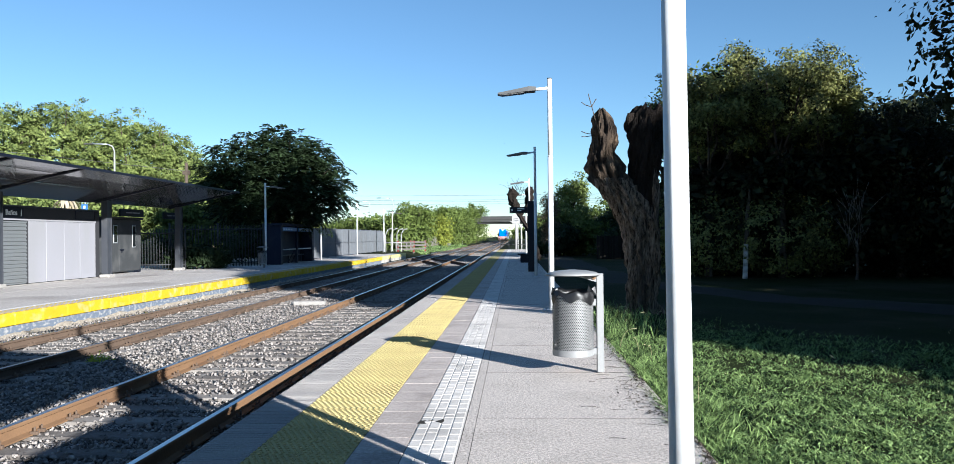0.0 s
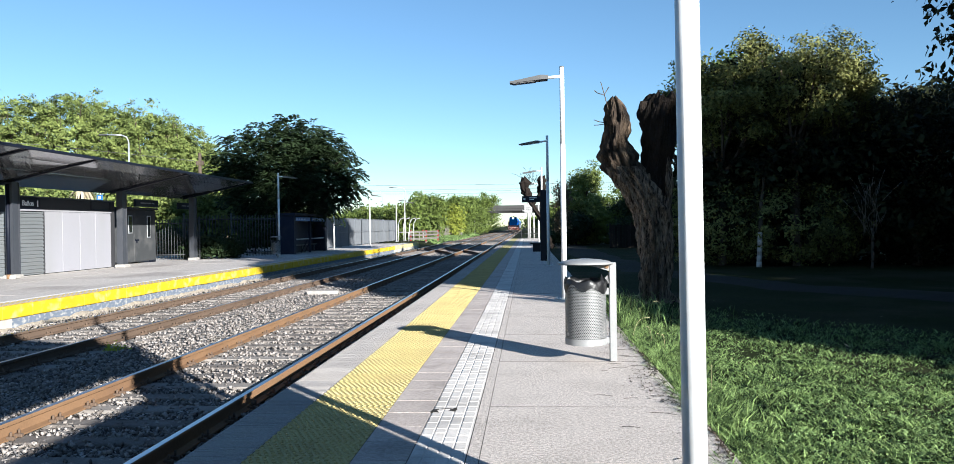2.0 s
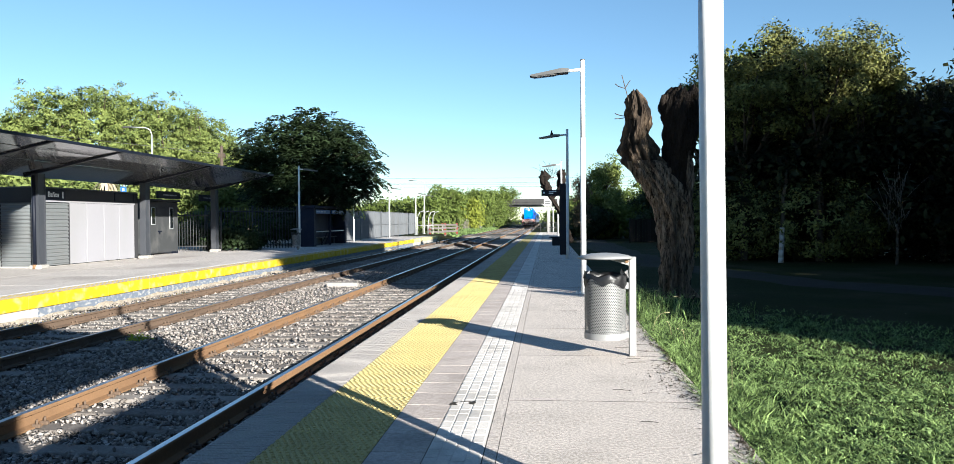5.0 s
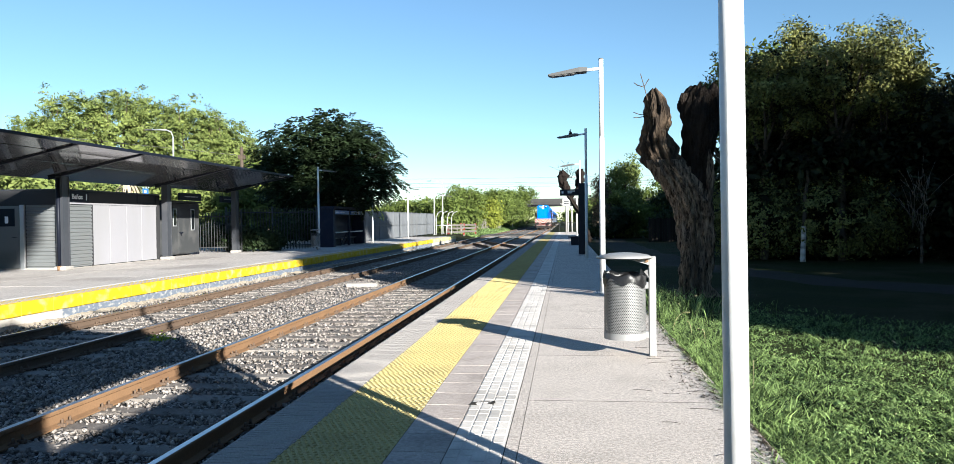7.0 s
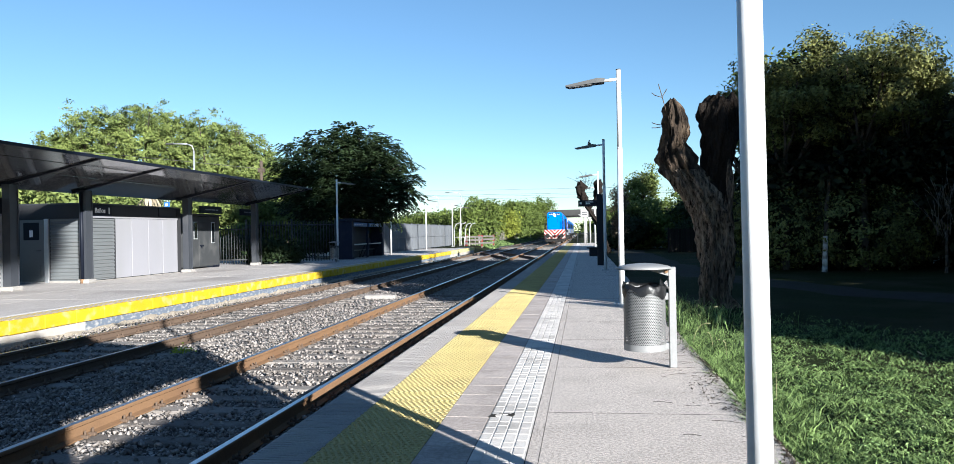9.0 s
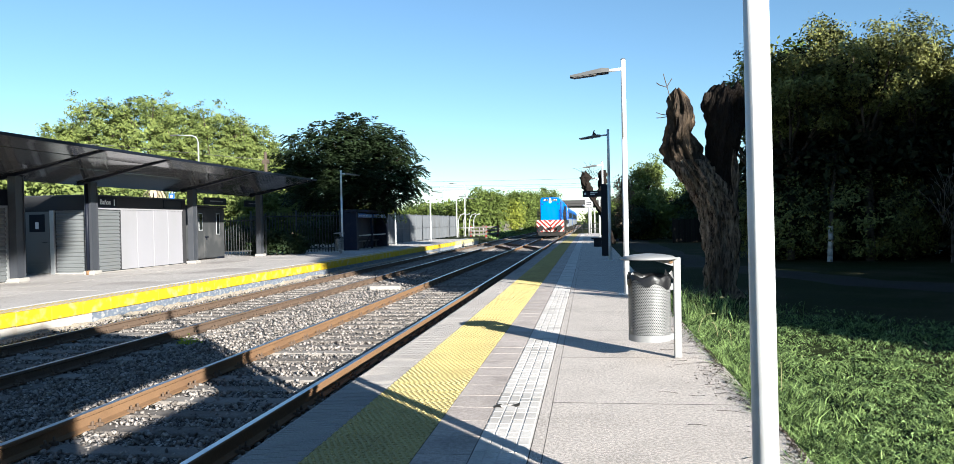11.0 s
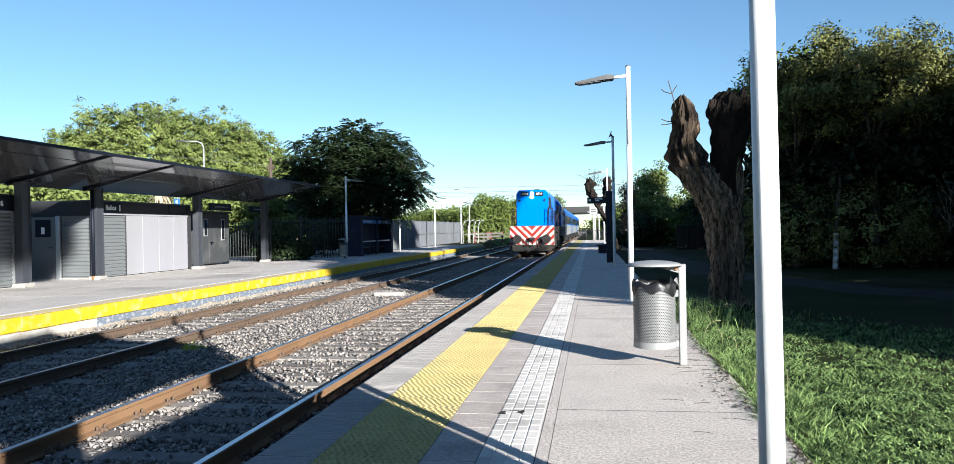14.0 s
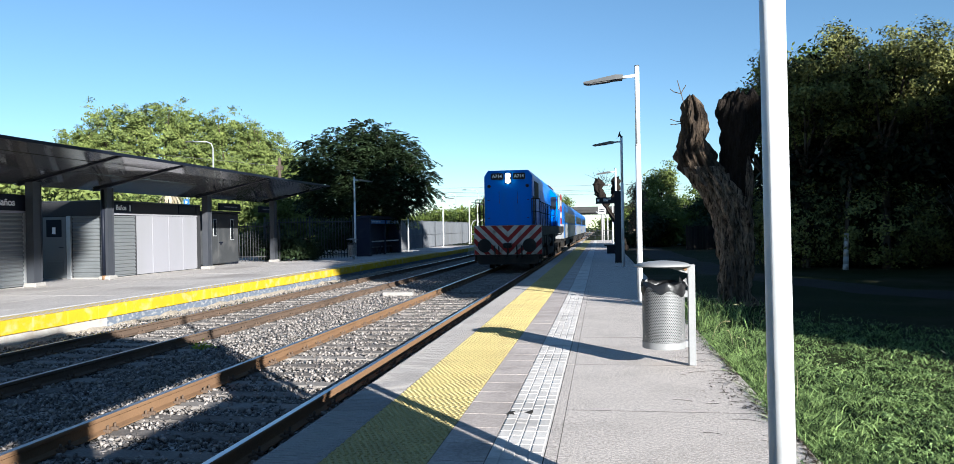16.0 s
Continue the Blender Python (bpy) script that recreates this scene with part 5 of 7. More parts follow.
def crown_blobs(rx, ry, z, rz, n, seed, spread=0.74, small=1.0):
    r = np.random.default_rng(seed)
    out = [(0, 0, z, rx * 0.5, ry * 0.5, rz * 0.55)]
    for i in range(n):
        a, e = 2.4 * i + r.uniform(-0.3, 0.3), r.uniform(-0.5, 0.9)
        k = spread * r.uniform(0.8, 1.15)
        out.append((rx * k * math.cos(a) * math.cos(e), ry * k * math.sin(a) * math.cos(e), z + rz * k * math.sin(e), rx * small * r.uniform(0.18, 0.40), ry * small * r.uniform(0.18, 0.40), rz * small * r.uniform(0.15, 0.34)))
    return out


# tall sunlit trees behind the canopy
for i, (x, y, r, top, rz) in enumerate(((-43.0, 58.5, 2.8, 11.1, 4.8), (-41.0, 60, 3.1, 13.6, 5.5), (-38.0, 62, 3.4, 13.9, 5.6), (-35.0, 63, 3.4, 13.2, 5.5), (-32.4, 64, 3.2, 12.4, 5.3), (-29.8, 64.5, 2.9, 11.5, 5.0), (-28.6, 66, 2.2, 9.6, 4.6), (-27.0, 67, 1.5, 7.4, 3.6))):
    tree("tall leafy tree in full sun behind the platform canopy", (x, y, 0), crown_blobs(r, r, top - rz * 0.93, rz, 64, i, 0.86, 0.70) + [(0.4 * k - 0.8, -0.3, top - rz, r * 0.78, r * 0.78, rz * 0.80) for k in range(5)], 21000, 0.114, LEAF_SUN, BARK, 0.3, lumps=28, spread=1.8)
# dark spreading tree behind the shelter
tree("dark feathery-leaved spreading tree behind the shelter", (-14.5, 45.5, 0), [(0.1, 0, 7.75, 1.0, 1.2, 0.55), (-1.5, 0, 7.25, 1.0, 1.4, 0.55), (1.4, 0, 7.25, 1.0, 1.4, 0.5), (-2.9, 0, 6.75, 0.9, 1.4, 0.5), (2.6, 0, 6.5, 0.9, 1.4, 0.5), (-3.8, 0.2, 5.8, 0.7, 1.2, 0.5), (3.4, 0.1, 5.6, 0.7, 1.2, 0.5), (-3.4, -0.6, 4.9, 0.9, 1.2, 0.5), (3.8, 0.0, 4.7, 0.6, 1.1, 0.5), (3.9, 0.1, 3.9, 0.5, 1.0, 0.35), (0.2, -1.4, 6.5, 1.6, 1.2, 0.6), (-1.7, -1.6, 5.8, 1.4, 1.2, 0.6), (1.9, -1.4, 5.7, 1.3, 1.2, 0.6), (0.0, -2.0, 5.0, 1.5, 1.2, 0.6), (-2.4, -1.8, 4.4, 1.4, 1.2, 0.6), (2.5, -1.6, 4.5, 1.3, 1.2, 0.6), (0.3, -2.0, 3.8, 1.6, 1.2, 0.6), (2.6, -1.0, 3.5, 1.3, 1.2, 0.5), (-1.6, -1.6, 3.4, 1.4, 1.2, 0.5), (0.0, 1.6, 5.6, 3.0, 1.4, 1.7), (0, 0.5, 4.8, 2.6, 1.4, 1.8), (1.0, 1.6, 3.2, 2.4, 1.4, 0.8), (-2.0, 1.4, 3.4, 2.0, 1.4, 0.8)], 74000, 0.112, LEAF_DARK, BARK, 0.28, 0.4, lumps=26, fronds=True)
# shrubs in the shade behind the bar fence, and growth behind the modules
# the fence shrubs' dark leaf colour stands in for their deep shade
for i, (x, y, r, h) in enumerate(((-17.9, 38.6, 1.0, 1.6), (-15.5, 36.6, 0.7, 1.5), (-16.3, 36.4, 0.5, 1.0), (-14.9, 37.4, 0.45, 0.9), (-15.6, 43.0, 1.2, 2.0), (-16.0, 47.5, 1.4, 2.4))):
    tree("evergreen shrub behind the bar fence, coloured dark for shade", (x, y, -0.05), crown_blobs(r, r, h * 0.5, h * 0.5, 10, 200 + i), 5000, 0.09, LEAF_DARK, BARK, 0.06, name="shrub")
for i, (x, y, r, h) in enumerate(((-25, 22, 2.6, 5.2), (-26, 26, 2.6, 5.4), (-26, 30, 2.7, 5.4), (-27, 34, 2.8, 5.6), (-27.5, 38.5, 2.8, 5.4), (-27, 43, 2.8, 3.6), (-24, 48, 2.6, 3.8), (-22, 53, 2.5, 3.8), (-19.5, 58, 2.4, 3.6), (-18.5, 64, 2.4, 3.4), (-29.5, 46, 2.0, 5.0), (-27.0, 47, 2.0, 4.8), (-25.2, 47.5, 1.9, 4.8), (-22.6, 48.5, 1.8, 4.6), (-20.6, 50, 1.8, 4.6))):
    tree("leafy sunlit hedge shrub behind the platform buildings", (x, y, -0.05), crown_blobs(r, r * 1.3, h * 0.5, h * 0.5, 22, 220 + i), 6000, 0.138, LEAF_SUN, BARK, 0.08, name="shrub")
def make_dry_palm():
    t = thing("dry_palm", "small palm with hanging dry fronds behind the modules", "palm", (-22.6, 37.5, -0.05))
    bm = bmesh.new()
    limb(bm, (0, 0, -0.1), (0.05, 0, 3.3), 0.16, 0.12, 9, 5, 0.02, 3)
    part("trunk", bm, BARK, t)
    straw = surf("dry palm frond", (0.42, 0.36, 0.26), (0.22, 0.18, 0.12), 8, 0.9, bump=0, island=0.8)
    bm = bmesh.new()
    for i in range(46):
        a, out, drop = 2.4 * i, rng.uniform(0.35, 0.8), rng.uniform(0.3, 1.1)
        d, side = Vector((math.cos(a), math.sin(a), 0)), Vector((-math.sin(a), math.cos(a), 0))
        pts = [Vector((0.05, 0, 3.3)) + d * out * u + Vector((0, 0, 0.45 * math.sin(2.2 * u) - drop * u * u)) for u in np.linspace(0, 1, 5)]
        rows = [[bm.verts.new(p - side * w), bm.verts.new(p + side * w)] for p, w in zip(pts, (0.02, 0.06, 0.07, 0.05, 0.01))]
        for q, r in zip(rows, rows[1:]):
            bm.faces.new((q[0], q[1], r[1], r[0]))
    part("frond", bm, straw, t)


make_dry_palm()
road_sign = thing("road_sign", "blue and white sign on a pole behind the modules", "sign", (-22.2, 38.5, -0.1))
piped("pole", GALV, road_sign, (0, 0, 0), (0, 0, 3.6), 0.04, None, 8)
board = boxed("board", BLUE_BAND, road_sign, (-0.16, 0.16, -0.08, -0.04, 3.12, 3.42), 0.006)
boxed("sign_mark", WHITE_INK, board, (-0.06, 0.06, -0.085, -0.081, 3.2, 3.34))
# shaded thicket across the lawn
# first four crowns get the sunlit leaf colour, the rest the shaded one
for i, (x, y, rx, z, rz) in enumerate(((6.9, 27.6, 1.9, 5.35, 2.2), (9.3, 27, 2.2, 6.0, 2.5), (10.7, 27.6, 1.5, 5.3, 1.9), (5.85, 28.2, 1.2, 5.1, 1.9), (13.3, 27, 1.7, 4.7, 1.9), (15.2, 27, 3.0, 3.5, 2.3), (19.5, 27, 3.4, 4.0, 2.6), (8.3, 28.4, 2.0, 5.5, 2.1), (7.4, 29.5, 2.1, 2.4, 2.4), (9.5, 29, 3.0, 2.6, 2.6), (12.5, 28.5, 3.0, 2.6, 2.6), (15.6, 28.5, 3.2, 2.6, 2.6), (19, 28.5, 3.4, 2.6, 2.6), (11.6, 31, 2.4, 4.8, 2.3), (14.4, 31, 2.4, 4.4, 2.4), (17.4, 31, 2.6, 4.2, 2.4))):
    tree("dense dark green tree in the shaded thicket", (x, y, 0), crown_blobs(rx, rx, z, rz, 30, 60 + i, 0.84, 0.8) + [(0, 0, 1.4, rx * 0.9, rx * 0.7, 1.4)], (30000 if i < 3 else 13000 if i < 7 else 8000), (0.057 if i < 5 else 0.085 if i < 7 else 0.16), LEAF_SUNLIT if i < 4 else LEAF_SHADED, BARK, 0.16, lumps=26, spread=2.6)
# its leaves also take the colour darkened for shade
tree("tall tree overhanging the lawn, leaves coloured dark for shade", (11.7, 16.0, 0), crown_blobs(3.4, 3.4, 7.2, 3.8, 26, 80) + [(-1.6, 0, 4.6, 1.6, 1.6, 1.4), (0, 0, 2.5, 2.6, 2.4, 2.4), (2, 0, 2.6, 2.6, 2.4, 2.4)], 24000, 0.10, LEAF_SHADED, BARK, 0.25)
rng = np.random.default_rng(41)
# unseen trees placed beside and behind the viewer to shade the lawn and platform
for i, (x, y, r, z, rz) in enumerate(((17.7, 0.6, 4.2, 6.2, 4.6), (18.7, 4.5, 3.7, 12.2, 9.6), (15.4, 1.4, 2.9, 16.6, 4.2), (19.6, 5.6, 1.7, 12.0, 7.5), (14.5, -0.5, 1.7, 3.4, 2.4), (21.2, 7.4, 2.1, 8.4, 5.0), (23.4, 9.0, 2.4, 6.1, 4.7), (26.2, 11.2, 3.4, 8.3, 4.3), (29, 14.5, 3.8, 7.0, 4.6), (32, 18.2, 4.2, 6.4, 4.4), (35.5, 22, 4.6, 6.8, 4.8), (39, 27, 4.8, 6.5, 4.8), (21.0, 8.2, 1.1, 8.8, 5.0))):
    tree("unseen tall dense tree that shades the lawn and platform", (x, y, 0), crown_blobs(r, r, z, rz, 12, 90 + i) + [(0, 0, 2.5, r * 0.9, r * 0.9, 2.6)], (6000 if i < 4 else 3600), 0.64, LEAF_SHADED, BARK, 0.3, spread=0.85)
# unseen added trees, crowns set high so shade falls on tracks and far platform
for x, y, blobs in ((17.0, -5.0, [(0, 3.0, 12.1, 1.2, 1.2, 0.7), (0.5, 4.4, 12.2, 1.0, 1.0, 0.7), (-0.4, 3.8, 12.3, 0.9, 0.9, 0.6)]), (16.0, -24.0, [(a, b + 4.0, *c) for a, b, *c in crown_blobs(1.1, 1.1, 17.2, 1.5, 10, 192)]), (23.0, 10.3, crown_blobs(2.7, 2.7, 18.6, 2.4, 14, 191))):
    tree("unseen tall tree, crown placed to shade tracks and far platform", (x, y, 0), blobs, 2600, 0.46, LEAF_SHADED, BARK, 0.2, 0.8, spread=0.7)
rng = np.random.default_rng(42)
# trackside growth farther on
for i, (x, y, r, h) in enumerate(((-15.5, 95, 2.8, 5.2), (-20.6, 100, 3.2, 4.5), (-27, 104, 4.4, 4.4), (-15.0, 110, 3.2, 7.4), (-12.8, 124, 2.3, 5.0), (-14.2, 134, 2.8, 7.6), (-12.6, 146, 3.0, 7.4), (-11.8, 160, 3.4, 8.6), (-11.6, 184, 3.2, 10.2), (-26, 130, 5, 4.6), (-34, 110, 5, 4.6), (-42, 115, 6, 4.8), (-11.4, 225, 3.4, 12.0), (-12.6, 142, 2.4, 7.6))):
    tree("green sunlit trackside bush growing wild", (x, y, -0.1), crown_blobs(r, r, h * 0.52, h * 0.48, 34, 120 + i, 0.84, 0.7) + [(0, 0, h * 0.2, r * 0.9, r * 0.9, h * 0.2)], 5600, 0.22, (LEAF_LIME if i == 4 else LEAF_BUSH), BARK, 0.15, name="bush")
# last two stand hidden behind the thicket, added to shade the train
for i, (x, y, r, h) in enumerate(((4.6, 62.5, 1.35, 7.3), (4.5, 60, 1.6, 4.2), (13.2, 62, 2.6, 4.6), (6.6, 58, 1.5, 2.8), (6.4, 150, 2.6, 6.5), (14, 95, 4, 7), (13, 120, 4, 7), (9.5, 172, 4, 8), (14, 47, 3.0, 5.6), (11.5, 44.0, 2.7, 11.8), (12.4, 49.0, 2.7, 12.2))):
    tree("green tree beyond the platform end", (x, y, -0.1), crown_blobs(r, r, h * 0.52, h * 0.48, 30, 150 + i, 0.84, 0.7) + [(0, 0, h * 0.2, r * 0.9, r * 0.9, h * 0.2)], (12000 if i < 2 else 7000 if i < 9 else 14000), 0.10 if i < 2 else 0.12 if i < 4 else 0.18, LEAF_SUN if i < 2 else LEAF_BUSH, BARK, 0.18)


# bushes whose shade is put into a dark leaf colour
for i, (x, y, r, h) in enumerate(((8.4, 57, 1.9, 3.9), (13.5, 60, 2.6, 5.0), (7.6, 53.4, 1.3, 2.4), (6.9, 60.5, 1.6, 3.4), (2.6, 56, 1.1, 1.9), (3.4, 58, 1.3, 2.6))):
    tree("dense bush beyond the platform, coloured dark for its shade", (x, y, -0.1), crown_blobs(r, r, h * 0.5, h * 0.5, 12, 180 + i), 6000, 0.14, LEAF_DARK, BARK, 0.12, name="bush")


def make_far_woods():
    """Woods that close the view all round, far off."""
    blobs = []
    r = np.random.default_rng(5)
    for a in np.arange(0, 360, 1.6):
        d = r.uniform(250, 330)
        x, y = d * math.sin(radians(a)), d * math.cos(radians(a))
        if abs(x) < 7:
            continue
        h = r.uniform(5.5, 9.0)
        blobs.append((x, y, h * 0.45, r.uniform(6, 10), r.uniform(6, 10), h * 0.55))
    v, f = leaf_cloud(blobs, 30000, 0.60)
    tagged(new("far_woods", raw_mesh("far_woods", v, f, LEAF_BUSH)), "distant green woods along the horizon", "woods", kind="stuff")


make_far_woods()
for i, (x, y, r, h) in enumerate(((4.6, 214, 2.4, 4.6), (9.0, 218, 3.2, 5.6), (14.5, 216, 3.4, 5.8), (1.6, 236, 2.2, 4.2))):
    tree("green bush beyond the road bridge", (x, y, -0.1), crown_blobs(r, r, h * 0.5, h * 0.5, 20, 240 + i), 2500, 0.30, LEAF_BUSH, BARK, 0.15, name="bush")

GRASS = leafy("grass blade", (0.295, 0.415, 0.145), (0.005, 0.014, 0.005), 0.15, 0.15, 0.75, 5.0)
CLOVER = leafy("broad weed leaf", (0.30, 0.42, 0.16), (0.012, 0.03, 0.008), 0.15, 0.15, 0.6, 4.0)
DRY = surf("dry grass stalk", (0.42, 0.38, 0.22), (0.30, 0.27, 0.15), 20, 0.8, bump=0)


def blades(x, y, h, w, lean):
    """Bent two-piece blades of grass."""
    k = len(x)
    z = np.array([ground_z(a, b) for a, b in zip(x, y)]) - 0.01
    a = rng.uniform(0, 2 * math.pi, k)
    side = np.stack([np.cos(a), np.sin(a), np.zeros(k)], 1) * (w * 0.5)[:, None]
    b = rng.uniform(0, 2 * math.pi, k)
    out = np.stack([np.cos(b), np.sin(b), np.zeros(k)], 1) * (h * lean)[:, None]
    p = np.stack([x, y, z], 1)
    up = np.array([0, 0, 1.0])
    mid = p + out * 0.35 + up * (h * 0.6)[:, None]
    tip = p + out + up * (h * rng.uniform(0.75, 1.0, k))[:, None]
    v = np.stack([p - side, p + side, mid + side * 0.8, mid - side * 0.8, tip + side * 0.1, tip - side * 0.1], 1).reshape(-1, 3)
    i = np.arange(k)[:, None] * 6
    f = np.concatenate([i + np.array([[0, 1, 2, 3]]), i + np.array([[3, 2, 4, 5]])])
    return v, f


def make_grass():
    n = 94000
    u = rng.random(n)
    y = 3.2 * (15.5 / 3.2) ** u
    x = 1.26 + rng.random(n) ** 1.2 * (1.0 + y * 0.56)
    c = 0.77 * x + 0.64 * y          # blades left out where tree shade falls; bare dark ground imitates it
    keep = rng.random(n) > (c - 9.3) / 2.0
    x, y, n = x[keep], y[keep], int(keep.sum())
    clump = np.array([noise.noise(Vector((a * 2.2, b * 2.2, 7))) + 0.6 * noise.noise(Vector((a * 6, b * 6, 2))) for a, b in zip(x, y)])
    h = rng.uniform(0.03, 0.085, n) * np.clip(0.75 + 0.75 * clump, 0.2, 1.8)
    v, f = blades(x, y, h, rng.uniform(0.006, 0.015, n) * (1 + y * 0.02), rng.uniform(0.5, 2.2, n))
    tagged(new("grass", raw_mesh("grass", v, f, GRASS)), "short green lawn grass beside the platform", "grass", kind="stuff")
    # low broad-leaved weeds among the blades
    n = 1500
    u = rng.random(n)
    wy = 3.4 * (11.5 / 3.4) ** u
    wx = 1.2 + rng.random(n) ** 1.1 * (1.0 + wy * 0.5)
    spots = [(a, b, ground_z(a, b) + 0.035, r, r, 0.022) for a, b, r in zip(wx, wy, rng.uniform(0.03, 0.10, n)) if 0.77 * a + 0.64 * b < 10.0]
    v, f = leaf_cloud(spots, 30000, 0.0125, 1.0, lumps=5, spread=1.6)
    tagged(new("lawn_weeds", raw_mesh("lawn_weeds", v, f, CLOVER)), "low broad-leaved weeds in the lawn", "weeds", kind="stuff")
    n = 9500
    y = 3.3 * (15.5 / 3.3) ** rng.random(n)
    x = 1.24 - 0.05 * np.clip(6.2 - y, 0, 3) + np.abs(rng.normal(0, 0.26, n))
    c = np.array([noise.noise(Vector((b * 0.9, 3.0, 1.0))) for b in y])
    h = rng.uniform(0.06, 0.16, n) * (1.0 + 0.7 * c)
    v, f = blades(x, y, h, rng.uniform(0.006, 0.013, n), rng.uniform(0.4, 1.5, n))
    tagged(new("long_grass", raw_mesh("long_grass", v, f, GRASS)), "long green grass hanging over the platform edge", "grass", kind="stuff")
    # a taller tuft at the foot of the stump
    n = 900
    y, x = rng.normal(12.7, 1.0, n), 1.32 + np.abs(rng.normal(0, 0.45, n))
    v, f = blades(x, y, rng.uniform(0.14, 0.42, n), rng.uniform(0.006, 0.012, n), rng.uniform(0.4, 1.0, n))
    tagged(new("tall_grass", raw_mesh("tall_grass", v, f, GRASS)), "tall arching grass at the foot of the stump", "grass", kind="stuff")
    # seed stalks that arch over
    bm = bmesh.new()
    for i in range(16):
        y0, x0 = rng.uniform(6, 15), 1.35 + abs(rng.normal(0, 0.9))
        a, h, r = rng.uniform(0, 6.28), rng.uniform(0.15, 0.3), rng.uniform(0.12, 0.35)
        z0 = ground_z(x0, y0)
        pts = [(x0 + r * math.cos(a) * s ** 1.8, y0 + r * math.sin(a) * s ** 1.8, z0 + h * math.sin(1.75 * s)) for s in np.linspace(0, 1, 7)]
        bent(bm, pts, 0.0028, 3)
        tube(bm, pts[-2], pts[-1], 0.007, 0.004, 4)
    ob = part("seed_stalks", bm, DRY)
    tagged(ob, "thin arching grass stalks with seed heads", "grass", kind="stuff")
    # dry leaves and scraps in the lawn
    n = 60
    x, y = 1.6 + rng.random(n) * 5, rng.uniform(3.5, 12, n)
    p = np.stack([x, y, np.array([ground_z(a, b) for a, b in zip(x, y)]) + rng.uniform(0.05, 0.10, n)], 1)
    d1, d2 = rng.normal(size=(n, 3)) * 0.014, rng.normal(size=(n, 3)) * 0.004
    v = np.stack([p - d1, p + d2, p + d1, p - d2], 1).reshape(-1, 3)
    tagged(new("fallen_leaves", raw_mesh("fallen_leaves", v, np.arange(len(v)).reshape(-1, 4), surf("pale dry leaf", (0.55, 0.50, 0.33), (0.40, 0.33, 0.18), 9, 0.8, bump=0, island=1.0))), "pale dry leaves scattered in the lawn", "leaves", kind="stuff")


make_grass()


def make_bank():
    n = 7000
    y = rng.uniform(84, 160, n)
    x = -9.9 - np.abs(rng.normal(0, 1.3, n))
    v, f = blades(x, y, rng.uniform(0.10, 0.35, n), rng.uniform(0.06, 0.12, n), rng.uniform(0.3, 1.2, n))
    tagged(new("bank_grass", raw_mesh("bank_grass", v, f, GRASS)), "rough green grass along the trackside bank", "grass", kind="stuff")


make_bank()

# ---- dead stump with two limbs ----
DEAD = surf("bare weathered dead wood", (0.36, 0.275, 0.205), (0.018, 0.013, 0.010), 11.0, 0.9, grain=34, bump=1.0, depth=0.10, streak=6, stain=(0.045, 0.036, 0.030), stain_scale=1.1, stain_amount=0.8, span=(0.41, 0.60))

DEAD_UPPER = surf("blackened dead wood", (0.20, 0.145, 0.10), (0.012, 0.009, 0.008), 4.0, 0.95, grain=22, bump=1.0, depth=0.08, streak=3, stain=(0.012, 0.010, 0.009), stain_scale=2.4, stain_amount=0.95)
# the right limb's shade is put into this near-black wood colour
LIMB_SHADED = surf("dead wood darkened for shade", (0.035, 0.027, 0.022), (0.008, 0.006, 0.005), 6.0, 0.95, grain=30, bump=1.0, depth=0.08, streak=4)


def loft(bm, path, seed, n=40, rough=0.30, jag=0.0):
    """A rough round body along a path of (x, y, z, radius), with ridges running along it."""
    prev, steps = None, []
    for a, b in zip(path, path[1:]):
        k = max(2, int(math.dist(a[:3], b[:3]) / 0.05))
        steps += [tuple(np.array(a) + (np.array(b) - np.array(a)) * (i / k)) for i in range(k)]
    steps.append(path[-1])
    for j, (x, y, z, r) in enumerate(steps):
        ring = []
        for i in range(n):
            a = 2 * math.pi * i / n
            d = Vector((math.cos(a), math.sin(a), 0))
            q = Vector((d.x * 1.5, d.y * 1.5, z * 0.9 + seed))
            k = 1 + rough * (0.8 * noise.noise(q) + 0.7 * noise.noise(Vector((d.x * 3, d.y * 3, z * 2.6 + seed))) + 0.6 * noise.noise(Vector((d.x * 6, d.y * 6, z * 1.4 + seed))) - 0.5 * abs(noise.noise(Vector((d.x * 9, d.y * 9, z * 1.0 + seed)))) + 0.45 * noise.noise(Vector((d.x * 8, d.y * 8, z * 7 + seed))) - 0.45 * abs(noise.noise(Vector((d.x * 5, d.y * 5, z * 4 + seed + 7)))) - 0.9 * max(0.0, noise.noise(Vector((d.x * 8, d.y * 8, z * 0.45 + seed + 3))) - 0.12) - 0.35 * max(0.0, noise.noise(Vector((d.x * 17, d.y * 17, z * 0.9 + seed + 5)))))
            top = jag * noise.noise(Vector((d.x * 2, d.y * 2, seed))) if j >= len(steps) - 2 else 0.0
            ring.append(bm.verts.new((x + d.x * r * k, y + d.y * r * k, z + top)))
        if prev:
            for i in range(n):
                f = bm.faces.new((prev[i], prev[(i + 1) % n], ring[(i + 1) % n], ring[i]))
                f.smooth = True
        prev = ring
    c = bm.verts.new((steps[-1][0], steps[-1][1], steps[-1][2] - 0.12))
    for i in range(n):
        bm.faces.new((prev[i], prev[(i + 1) % n], c))


